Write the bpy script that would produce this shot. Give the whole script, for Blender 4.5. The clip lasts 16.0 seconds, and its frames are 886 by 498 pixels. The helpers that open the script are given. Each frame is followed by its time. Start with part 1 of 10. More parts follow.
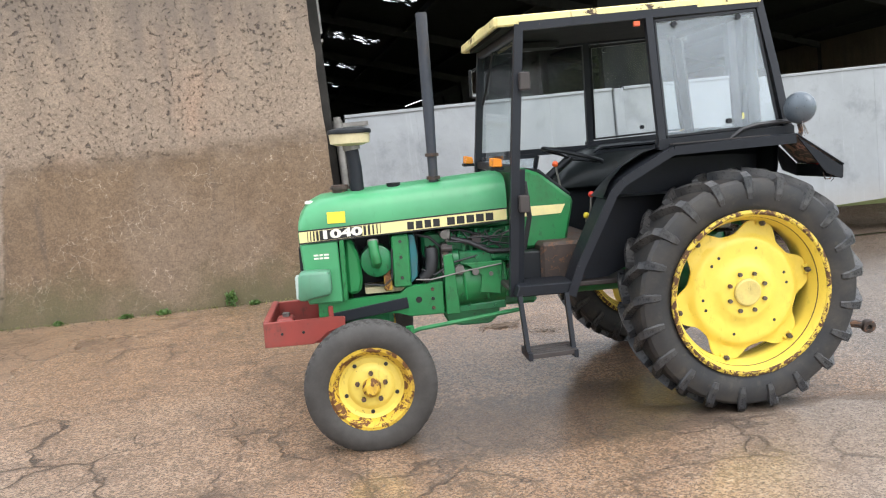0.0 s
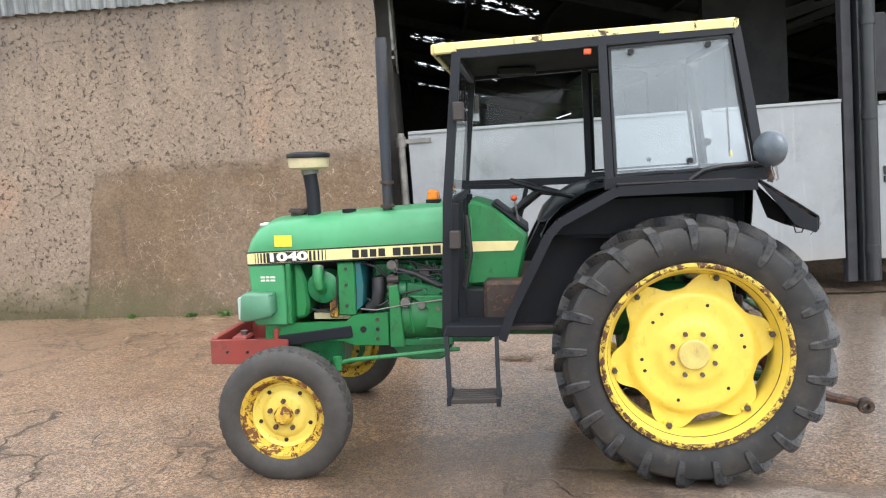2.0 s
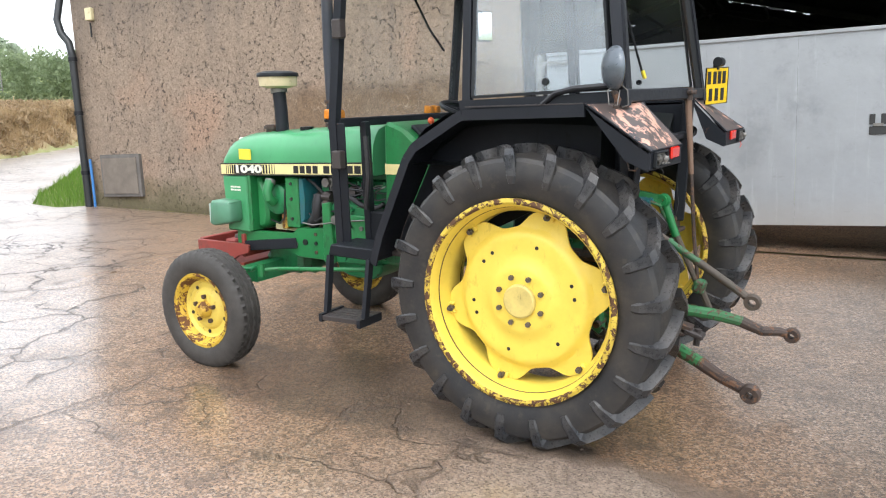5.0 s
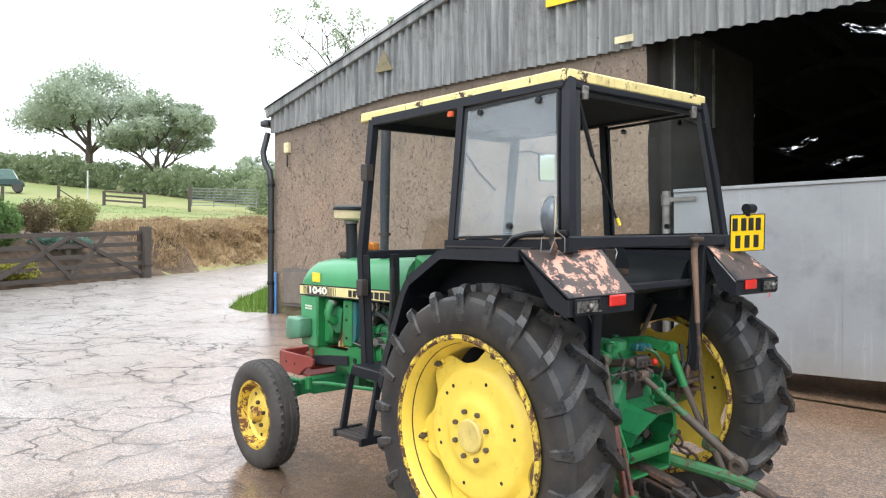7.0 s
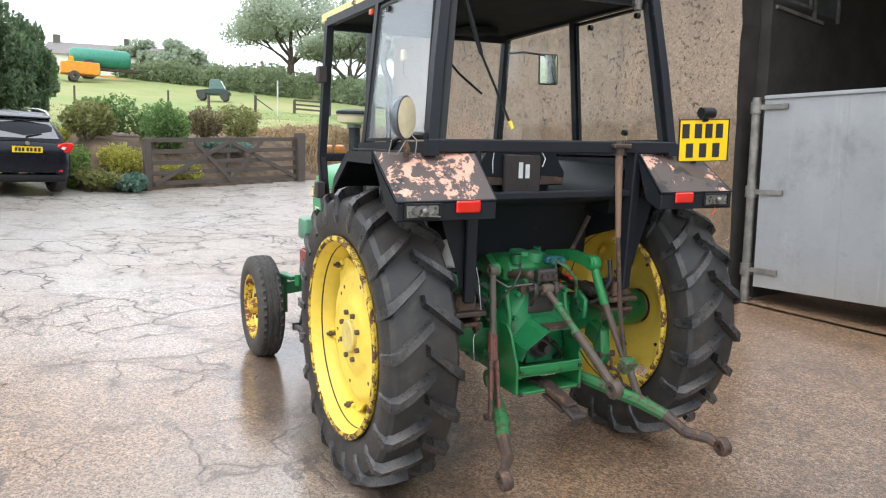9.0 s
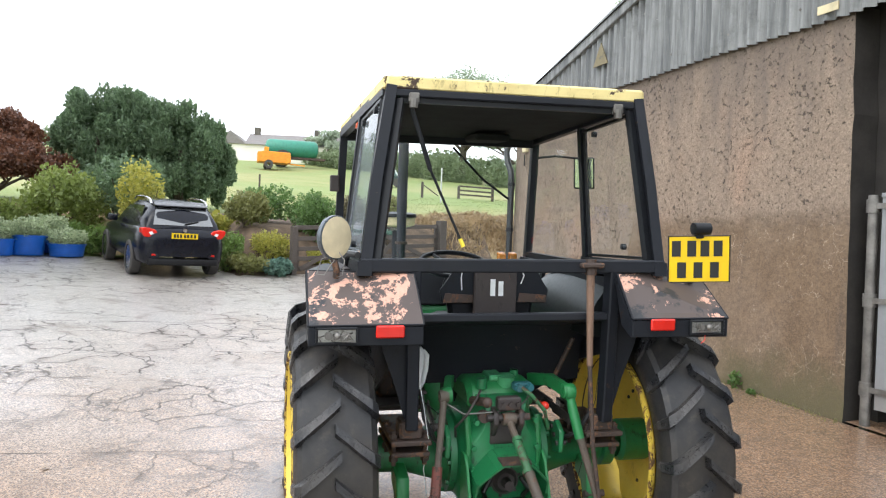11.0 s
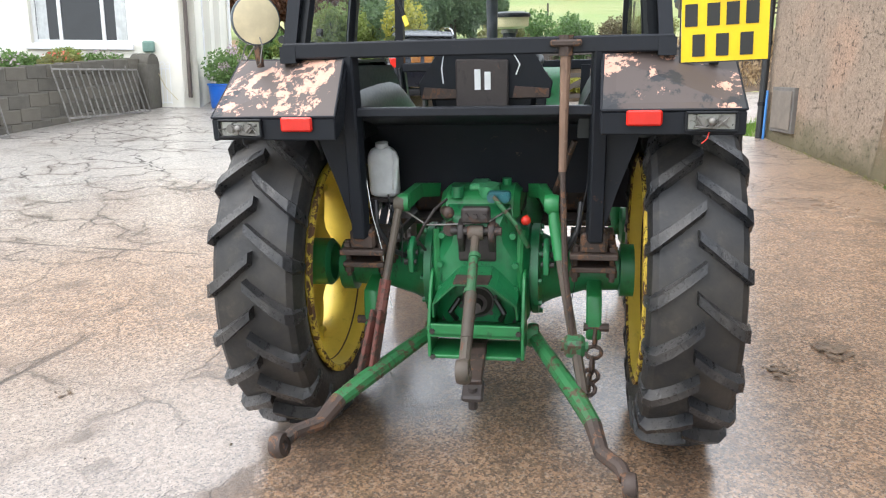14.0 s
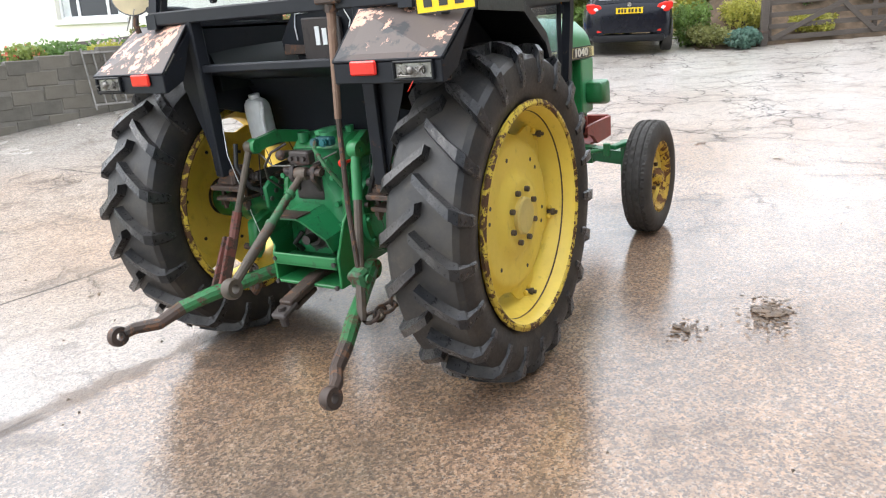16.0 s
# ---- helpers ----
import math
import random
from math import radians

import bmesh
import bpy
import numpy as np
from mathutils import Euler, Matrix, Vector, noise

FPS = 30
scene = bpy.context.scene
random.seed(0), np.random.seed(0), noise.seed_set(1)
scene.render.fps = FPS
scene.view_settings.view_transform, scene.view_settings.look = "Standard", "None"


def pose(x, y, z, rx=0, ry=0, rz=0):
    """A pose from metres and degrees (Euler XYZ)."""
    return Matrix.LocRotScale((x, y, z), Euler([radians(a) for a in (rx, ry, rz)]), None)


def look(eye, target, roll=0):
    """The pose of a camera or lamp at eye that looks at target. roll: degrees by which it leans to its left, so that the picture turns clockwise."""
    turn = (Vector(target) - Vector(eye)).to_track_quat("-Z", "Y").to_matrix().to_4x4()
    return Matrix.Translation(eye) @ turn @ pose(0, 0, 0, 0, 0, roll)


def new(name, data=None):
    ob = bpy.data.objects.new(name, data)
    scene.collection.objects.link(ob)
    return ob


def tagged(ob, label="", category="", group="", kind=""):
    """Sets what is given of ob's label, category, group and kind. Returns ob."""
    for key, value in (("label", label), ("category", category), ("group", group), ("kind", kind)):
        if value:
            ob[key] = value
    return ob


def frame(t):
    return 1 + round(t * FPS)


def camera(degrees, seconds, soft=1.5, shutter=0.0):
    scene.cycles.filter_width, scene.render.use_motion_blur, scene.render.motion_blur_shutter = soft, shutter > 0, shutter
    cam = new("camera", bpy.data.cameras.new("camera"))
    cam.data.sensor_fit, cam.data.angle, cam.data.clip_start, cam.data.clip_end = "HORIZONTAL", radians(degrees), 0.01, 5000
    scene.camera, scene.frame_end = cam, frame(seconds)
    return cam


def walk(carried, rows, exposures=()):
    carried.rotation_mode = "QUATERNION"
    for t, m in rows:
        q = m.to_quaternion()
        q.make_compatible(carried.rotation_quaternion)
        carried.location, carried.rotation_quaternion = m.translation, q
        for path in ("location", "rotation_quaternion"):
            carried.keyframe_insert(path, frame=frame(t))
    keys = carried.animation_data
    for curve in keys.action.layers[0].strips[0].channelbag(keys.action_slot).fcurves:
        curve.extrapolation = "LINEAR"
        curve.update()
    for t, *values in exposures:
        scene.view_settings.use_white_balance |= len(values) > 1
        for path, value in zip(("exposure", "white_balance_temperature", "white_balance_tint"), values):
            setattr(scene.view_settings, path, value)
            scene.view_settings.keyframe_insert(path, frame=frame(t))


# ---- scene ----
cam = camera(59.8, 16.0, soft=1.15)
METRES, EYE, TILT, LEAN, TURN = 11.5, 1.685, 0.0, 0.0, -6.3
ROWS = [
    (0.0, 0.0, 0.0, 0.0, -0.8, -6.78, 6.77),
    (0.5, 0.0365, -0.0008, 0.0004, 0.88, -8.09, 6.55),
    (1.0, 0.0673, 0.0113, 0.0002, 2.89, -7.53, 4.57),
    (1.5, 0.0945, 0.0181, -0.0006, 9.06, -5.99, 3.53),
    (2.0, 0.1191, 0.0275, -0.0003, 12.38, -4.92, 4.36),
    (2.5, 0.1431, 0.0413, -0.0027, 12.44, -1.79, 3.43),
    (3.0, 0.1695, 0.0518, -0.0111, 16.14, -4.37, 3.33),
    (3.5, 0.1994, 0.0708, -0.0166, 19.69, -7.36, 3.09),
    (6.0, 0.3716, 0.1585, -0.0161, 48.82, -5.63, 1.66),
    (6.5, 0.3848, 0.174, -0.0106, 51.41, -0.84, 0.21),
    (7.0, 0.4041, 0.1907, -0.012, 55.14, 0.64, -0.03),
    (7.5, 0.4299, 0.2111, -0.0121, 56.15, -1.27, -0.64),
    (8.0, 0.4418, 0.2389, -0.015, 59.51, -2.83, -1.12),
    (10.5, 0.4745, 0.3886, -0.0023, 83.25, -5.25, -1.09),
    (11.0, 0.466, 0.3969, 0.003, 82.96, -0.45, -2.21),
    (11.5, 0.4643, 0.4014, 0.0014, 81.71, 1.39, -2.95),
    (12.0, 0.4633, 0.4145, -0.0059, 82.14, -3.22, -2.36),
    (12.5, 0.4624, 0.4393, -0.0083, 88.58, -7.0, -2.44),
    (13.0, 0.4453, 0.4644, -0.0116, 92.26, -8.18, -2.26),
    (13.5, 0.4253, 0.4888, -0.0115, 95.45, -11.51, -1.77),
    (14.0, 0.4179, 0.5205, -0.012, 105.89, -12.99, -0.43),
    (14.5, 0.4086, 0.5545, -0.0132, 108.84, -13.76, 0.72),
    (15.0, 0.3954, 0.5937, -0.0143, 114.24, -16.57, 0.95),
    (15.5, 0.3907, 0.6421, -0.0118, 121.41, -16.07, 1.88),
    (16.0, 0.3706, 0.6793, -0.0124, 126.49, -16.27, 2.31),
]
walk(cam, [(t, pose(0, 0, EYE, TILT, LEAN, TURN) @ pose(METRES * x, METRES * y, METRES * z, 90 + pitch, roll, yaw)) for t, x, y, z, yaw, pitch, roll in ROWS],
     exposures=[(0.0, 1.29), (3.5, 1.27), (6.0, 1.2), (8.0, 1.1), (10.5, 1.15), (11.0, 1.13), (12.0, 1.06), (13.0, 1.2), (14.0, 1.44), (16.0, 1.54)])

# ---- light ----
SUN_EL, SUN_AZ = radians(52), radians(150)
world = bpy.data.worlds.new("overcast_sky")
scene.world = world
world.use_nodes = True
wn, wl = world.node_tree.nodes, world.node_tree.links
wn.clear()
sky = wn.new("ShaderNodeTexSky")
sky.sky_type, sky.sun_disc = "NISHITA", False
sky.sun_elevation, sky.sun_rotation = SUN_EL, SUN_AZ
sky.air_density, sky.dust_density, sky.ozone_density = 1.0, 3.0, 1.0
haze = wn.new("ShaderNodeMix")
haze.data_type = "RGBA"
haze.inputs[0].default_value = 0.88
wl.new(sky.outputs[0], haze.inputs[6])
haze.inputs[7].default_value = (9.4, 9.9, 10.7, 1)
bg = wn.new("ShaderNodeBackground")
bg.inputs[1].default_value = 0.115
wl.new(haze.outputs[2], bg.inputs[0])
wout = wn.new("ShaderNodeOutputWorld")
wl.new(bg.outputs[0], wout.inputs[0])
sun = new("sun", bpy.data.lights.new("sun", "SUN"))
sun.data.energy, sun.data.angle, sun.data.color = 0.7, radians(40), (1.0, 0.97, 0.93)
sun.matrix_world = look((0, 0, 30), Vector((0, 0, 30)) - 10 * Vector((math.cos(SUN_EL) * math.sin(SUN_AZ), -math.cos(SUN_EL) * abs(math.cos(SUN_AZ)), math.sin(SUN_EL))))

# ---- materials ----
MATS = {}


class Nodes:
    """A small wrapper to write node materials in few lines."""

    def __init__(self, name):
        self.m = bpy.data.materials.new(name)
        self.m.use_nodes = True
        self.n, self.l = self.m.node_tree.nodes, self.m.node_tree.links
        self.n.clear()
        self.out = self.n.new("ShaderNodeOutputMaterial")
        self.b = self.n.new("ShaderNodeBsdfPrincipled")
        self.l.new(self.b.outputs[0], self.out.inputs[0])
        co = self.n.new("ShaderNodeTexCoord")
        self.obj = co.outputs["Object"]
        MATS[name] = self.m

    def put(self, socket, value):
        if hasattr(value, "is_output"):
            self.l.new(value, socket)
        elif isinstance(value, (tuple, list)):
            socket.default_value = (*value, 1) if len(value) == 3 and len(socket.default_value) == 4 else value
        else:
            socket.default_value = value

    def world_pos(self):
        return self.n.new("ShaderNodeNewGeometry").outputs["Position"]

    def mapped(self, vec, scale=(1, 1, 1), loc=(0, 0, 0), rot=(0, 0, 0)):
        k = self.n.new("ShaderNodeMapping")
        self.l.new(vec, k.inputs[0])
        k.inputs[1].default_value, k.inputs[2].default_value, k.inputs[3].default_value = loc, rot, scale
        return k.outputs[0]

    def noise(self, scale, detail=4, rough=0.6, vec=None, distort=0.0):
        k = self.n.new("ShaderNodeTexNoise")
        self.l.new(vec or self.obj, k.inputs["Vector"])
        k.inputs["Scale"].default_value, k.inputs["Detail"].default_value = scale, detail
        k.inputs["Roughness"].default_value, k.inputs["Distortion"].default_value = rough, distort
        return k.outputs[0]

    def voronoi(self, scale, feature="F1", vec=None, rand=1.0):
        k = self.n.new("ShaderNodeTexVoronoi")
        k.feature = feature
        self.l.new(vec or self.obj, k.inputs["Vector"])
        k.inputs["Scale"].default_value = scale
        k.inputs["Randomness"].default_value = rand
        return k.outputs[0]

    def cells(self, scale, vec=None):
        """A random grey for each small cell."""
        k = self.n.new("ShaderNodeTexVoronoi")
        self.l.new(vec or self.obj, k.inputs["Vector"])
        k.inputs["Scale"].default_value = scale
        return self.xyz(k.outputs["Color"])[0]

    def ramp(self, fac, a, b, lo=0.0, hi=1.0):
        k = self.n.new("ShaderNodeMapRange")
        k.interpolation_type = "SMOOTHSTEP"
        self.put(k.inputs[0], fac)
        k.inputs[1].default_value, k.inputs[2].default_value = a, b
        k.inputs[3].default_value, k.inputs[4].default_value = lo, hi
        return k.outputs[0]

    def mix(self, fac, a, b, mode="MIX"):
        k = self.n.new("ShaderNodeMix")
        k.data_type, k.blend_type = "RGBA", mode
        self.put(k.inputs[0], fac)
        self.put(k.inputs[6], a)
        self.put(k.inputs[7], b)
        return k.outputs[2]

    def math(self, op, a, b=0.0):
        k = self.n.new("ShaderNodeMath")
        k.operation = op
        self.put(k.inputs[0], a)
        self.put(k.inputs[1], b)
        return k.outputs[0]

    def xyz(self, vec):
        k = self.n.new("ShaderNodeSeparateXYZ")
        self.l.new(vec, k.inputs[0])
        return k.outputs

    def random(self):
        return self.n.new("ShaderNodeObjectInfo").outputs["Random"]

    def island(self):
        return self.n.new("ShaderNodeNewGeometry").outputs["Random Per Island"]

    def bump(self, height, strength=0.3, distance=0.01, normal=None):
        k = self.n.new("ShaderNodeBump")
        k.inputs["Strength"].default_value, k.inputs["Distance"].default_value = strength, distance
        self.put(k.inputs["Height"], height)
        if normal is not None:
            self.l.new(normal, k.inputs["Normal"])
        return k.outputs[0]

    def set(self, color=None, rough=None, metal=None, normal=None, **more):
        for key, value in (("Base Color", color), ("Roughness", rough), ("Metallic", metal)):
            if value is not None:
                self.put(self.b.inputs[key], value)
        if normal is not None:
            self.l.new(normal, self.b.inputs["Normal"])
        for key, value in more.items():
            self.put(self.b.inputs[key.replace("_", " ")], value)
        return self.m


def painted(name, base, worn, amount=0.5, scale=9.0, rough=0.45, metal=0.0, var=0.12, bump=0.15, dirt=(0.09, 0.07, 0.055), dirty=0.35, spec=0.5):
    """Paint over another surface that shows where the paint has gone, with dirt and grain."""
    k = Nodes(name)
    big, fine = k.noise(2.3, 4, 0.6), k.noise(60, 3, 0.7)
    col = k.mix(k.ramp(big, 0.3, 0.7), tuple(c * (1 - var) for c in base), tuple(min(1, c * (1 + var)) for c in base))
    chips = k.noise(scale, 8, 0.72, distort=0.6)
    gone = k.ramp(chips, 0.78 - 0.32 * amount, 0.80 - 0.32 * amount)
    col = k.mix(k.math("MULTIPLY", k.ramp(k.noise(5, 6, 0.7), 0.42, 0.75), dirty), col, dirt)
    col = k.mix(k.ramp(k.noise(17, 6, 0.75, k.mapped(k.obj, (1, 1, 0.45))), 0.56, 0.68, 0.0, min(0.9, dirty * 1.3)), col, tuple(c * 0.5 for c in dirt))
    col = k.mix(gone, col, k.mix(fine, tuple(c * 0.6 for c in worn), worn))
    r = k.math("ADD", k.ramp(fine, 0, 1, rough - 0.08, rough + 0.1), k.math("MULTIPLY", gone, 0.25))
    h = k.math("SUBTRACT", k.math("MULTIPLY", fine, 0.3), gone)
    return k.set(col, r, metal, k.bump(h, bump, 0.002), Specular_IOR_Level=spec)


def plain(name, base, rough=0.5, metal=0.0, var=0.15, scale=6.0, bump=0.1, **more):
    """A nearly plain surface with grain at two scales."""
    k = Nodes(name)
    big, fine = k.noise(scale, 4), k.noise(scale * 14, 3, 0.7)
    col = k.mix(k.ramp(big, 0.3, 0.7), tuple(c * (1 - var) for c in base), tuple(min(1, c * (1 + var)) for c in base))
    col = k.mix(k.math("MULTIPLY", fine, 0.25), col, tuple(c * 0.55 for c in base))
    return k.set(col, k.ramp(fine, 0, 1, rough - 0.07, rough + 0.07), metal, k.bump(fine, bump, 0.002), **more)


def leafy(name, dark, light, rough=0.5):
    """Leaves: part of the light goes through them."""
    k = Nodes(name)
    r = k.island()
    col = k.mix(r, dark, light)
    col = k.mix(k.math("MULTIPLY", k.noise(0.6, 3), 0.35), col, tuple(c * 0.7 for c in dark))
    k.set(col, rough)
    thin = k.n.new("ShaderNodeBsdfTranslucent")
    k.put(thin.inputs[0], k.mix(0.5, col, tuple(min(1.0, c * 1.5) for c in light)))
    both = k.n.new("ShaderNodeMixShader")
    both.inputs[0].default_value = 0.4
    k.l.new(k.b.outputs[0], both.inputs[1])
    k.l.new(thin.outputs[0], both.inputs[2])
    k.l.new(both.outputs[0], k.out.inputs[0])
    return k.m


def flaking(name):
    """Black paint over dull undercoat over salmon primer."""
    k = Nodes(name)
    n1, n2, fine = k.noise(3.6, 8, 0.7, None, 0.3), k.noise(5.2, 9, 0.74, k.mapped(k.obj, (1, 1, 1), (3.3, 1, 2)), 0.2), k.noise(60, 3)
    col = k.mix(k.ramp(n1, 0.4, 0.45), (0.018, 0.019, 0.023), (0.075, 0.056, 0.05))
    gone = k.ramp(n2, 0.545, 0.56)
    col = k.mix(gone, col, k.mix(fine, (0.5, 0.26, 0.18), (0.72, 0.42, 0.32)))
    col = k.mix(k.ramp(k.noise(9, 6, 0.7), 0.6, 0.72, 0.0, 0.6), col, (0.06, 0.045, 0.04))
    return k.set(col, 0.5, 0, k.bump(k.math("SUBTRACT", fine, k.math("MULTIPLY", gone, 2.0)), 0.25, 0.002))


GREEN = painted("green_paint", (0.018, 0.185, 0.055), (0.06, 0.042, 0.03), 0.2, 9, 0.38, dirty=0.4, dirt=(0.03, 0.045, 0.025))
GREEN_PALE = painted("faded_green_paint", (0.062, 0.29, 0.125), (0.25, 0.3, 0.2), 0.05, 5, 0.33, var=0.1, dirty=0.12, dirt=(0.05, 0.17, 0.07))
GREEN_OLD = painted("oily_green_paint", (0.014, 0.172, 0.06), (0.06, 0.04, 0.026), 0.42, 12, 0.36, dirty=0.6, dirt=(0.018, 0.03, 0.019), bump=0.35)
TEAL = painted("teal_paint", (0.01, 0.11, 0.125), (0.03, 0.16, 0.07), 0.5, 9, 0.4)
YELLOW = painted("yellow_wheel_paint", (0.77, 0.575, 0.085), (0.13, 0.07, 0.03), 0.18, 12, 0.42, var=0.06, dirty=0.2, dirt=(0.35, 0.22, 0.03))
YELLOW_RUST = painted("rusty_yellow_paint", (0.62, 0.41, 0.04), (0.16, 0.065, 0.02), 0.85, 16, 0.55, dirty=0.7, dirt=(0.28, 0.13, 0.03), bump=0.3)
YELLOW_SPECK = painted("rust_specked_yellow_paint", (0.72, 0.55, 0.1), (0.12, 0.055, 0.025), 0.42, 26, 0.48, var=0.08, dirty=0.35, dirt=(0.4, 0.25, 0.05))
RIM_EDGE = painted("rusted_rim_edge", (0.62, 0.45, 0.05), (0.1, 0.045, 0.02), 0.88, 22, 0.6, dirty=0.6, dirt=(0.2, 0.09, 0.03))
ROOF_YELLOW = painted("faded_yellow_paint", (0.74, 0.62, 0.27), (0.08, 0.05, 0.035), 0.62, 7, 0.5, var=0.12, dirty=0.45, dirt=(0.45, 0.32, 0.13))
BLACK = painted("black_cab_paint", (0.016, 0.018, 0.023), (0.085, 0.065, 0.055), 0.38, 15, 0.42, dirty=0.25, dirt=(0.022, 0.021, 0.021), spec=0.22)
BLACK_RUSTY = painted("black_paint_with_rust", (0.0125, 0.0145, 0.019), (0.075, 0.045, 0.034), 0.42, 9, 0.48, dirty=0.4, dirt=(0.018, 0.017, 0.017), spec=0.2)
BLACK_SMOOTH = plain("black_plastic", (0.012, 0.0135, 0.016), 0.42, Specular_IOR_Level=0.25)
FENDER = flaking("black_paint_over_primer")
RUST = painted("rusty_steel", (0.055, 0.036, 0.028), (0.17, 0.088, 0.05), 0.72, 20, 0.62, var=0.3, dirty=0.7, dirt=(0.025, 0.02, 0.017), bump=0.6)
DARK_RUST = painted("dark_worn_steel", (0.04, 0.032, 0.03), (0.11, 0.07, 0.055), 0.5, 9, 0.55, dirty=0.5, dirt=(0.025, 0.022, 0.02), bump=0.3)
RUST_GREEN = painted("green_paint_over_rust", (0.024, 0.155, 0.05), (0.1, 0.06, 0.036), 0.78, 16, 0.5, dirty=0.6, dirt=(0.04, 0.035, 0.02), bump=0.35)
RUST_PALE = painted("pale_brown_rusty_steel", (0.085, 0.065, 0.05), (0.14, 0.06, 0.032), 0.6, 14, 0.6, var=0.3, dirty=0.6, dirt=(0.04, 0.05, 0.03), bump=0.5)
GREEN_WORN = painted("green_paint_worn_to_rust", (0.026, 0.13, 0.05), (0.09, 0.055, 0.035), 0.8, 18, 0.55, dirty=0.7, dirt=(0.05, 0.045, 0.03), bump=0.4)
RED_OXIDE = painted("red_oxide_paint", (0.27, 0.045, 0.035), (0.1, 0.06, 0.05), 0.35, 8, 0.5, dirty=0.4)
RED_OLD = painted("worn_red_paint", (0.14, 0.038, 0.028), (0.07, 0.045, 0.034), 0.8, 13, 0.6)
RUBBER = Nodes("tyre_rubber")
_f, _b, _d = RUBBER.noise(70, 4, 0.7), RUBBER.noise(5, 4), RUBBER.noise(13, 7, 0.75)
_c = RUBBER.mix(RUBBER.ramp(_b, 0.35, 0.75), (0.0135, 0.014, 0.0155), (0.042, 0.036, 0.03))
_c = RUBBER.mix(RUBBER.ramp(_d, 0.52, 0.72, 0.0, 0.5), _c, (0.08, 0.066, 0.048))
RUBBER = RUBBER.set(_c, RUBBER.ramp(_f, 0, 1, 0.38, 0.68), 0.0, RUBBER.bump(_f, 0.25, 0.003))
RUBBER_OLD = plain("worn_tyre_rubber", (0.05, 0.046, 0.042), 0.68, 0, 0.25, 6, 0.3)
STEEL = plain("bare_steel", (0.2, 0.19, 0.175), 0.5, 0.6, 0.35)
GLOSS = painted("glossy_black_paint", (0.011, 0.014, 0.015), (0.1, 0.075, 0.035), 0.3, 4, 0.36, dirty=0.2, dirt=(0.03, 0.027, 0.02), spec=0.3)
# grease black, also used to paint the shade in the shaft recess
OILY_SHADE = plain("oily_shade_black", (0.012, 0.011, 0.009), 0.35, 0, 0.4, 18, 0.6)
LINING = plain("black_felt_lining", (0.03, 0.033, 0.032), 0.85, Specular_IOR_Level=0.1)
MILKY = plain("milky_old_lens", (0.42, 0.5, 0.46), 0.35)
POD = painted("milky_green_plastic", (0.095, 0.25, 0.155), (0.3, 0.4, 0.34), 0.35, 5, 0.35, dirty=0.2)
MIRROR = plain("mirror_glass", (0.85, 0.87, 0.88), 0.06, 1.0, 0.03, 3, 0.0)
CHROME = plain("dull_chrome", (0.6, 0.6, 0.6), 0.25, 1.0)
LENS_CREAM = plain("cream_plastic_cover", (0.72, 0.62, 0.4), 0.5)
RED_LENS = plain("red_lens", (0.62, 0.02, 0.012), 0.2, 0, 0.1)
AMBER = plain("amber_lens", (0.75, 0.25, 0.02), 0.25)
ORANGE = plain("orange_red_plastic", (0.62, 0.09, 0.02), 0.4)
RED_KNOB = plain("red_knob", (0.65, 0.03, 0.015), 0.3)
PLATE_YELLOW = plain("yellow_plate", (0.85, 0.56, 0.005), 0.35, 0, 0.05)
CREAM = plain("cream_decal", (0.8, 0.7, 0.33), 0.4, 0, 0.08)
DECAL_WHITE = plain("white_decal", (0.8, 0.78, 0.68), 0.4, 0, 0.08)
DECAL_BLACK = plain("black_decal", (0.015, 0.015, 0.015), 0.4)
WHITE_PLASTIC = plain("translucent_white_plastic", (0.72, 0.74, 0.74), 0.4)
STICKER = plain("yellow_sticker", (0.8, 0.62, 0.05), 0.5)
CREAM_DIRTY = painted("dirty_cream_paint", (0.6, 0.52, 0.32), (0.2, 0.15, 0.1), 0.3, 7, 0.5)
HOSE = plain("black_hose", (0.016, 0.016, 0.018), 0.45)
WOOD_GREY = Nodes("weathered_wood")
_w = WOOD_GREY.noise(5, 6, 0.7, WOOD_GREY.mapped(WOOD_GREY.obj, (1, 12, 12)))
WOOD_GREY = WOOD_GREY.set(WOOD_GREY.mix(_w, (0.028, 0.022, 0.018), (0.11, 0.09, 0.075)), 0.8, 0, WOOD_GREY.bump(_w, 0.5, 0.006))


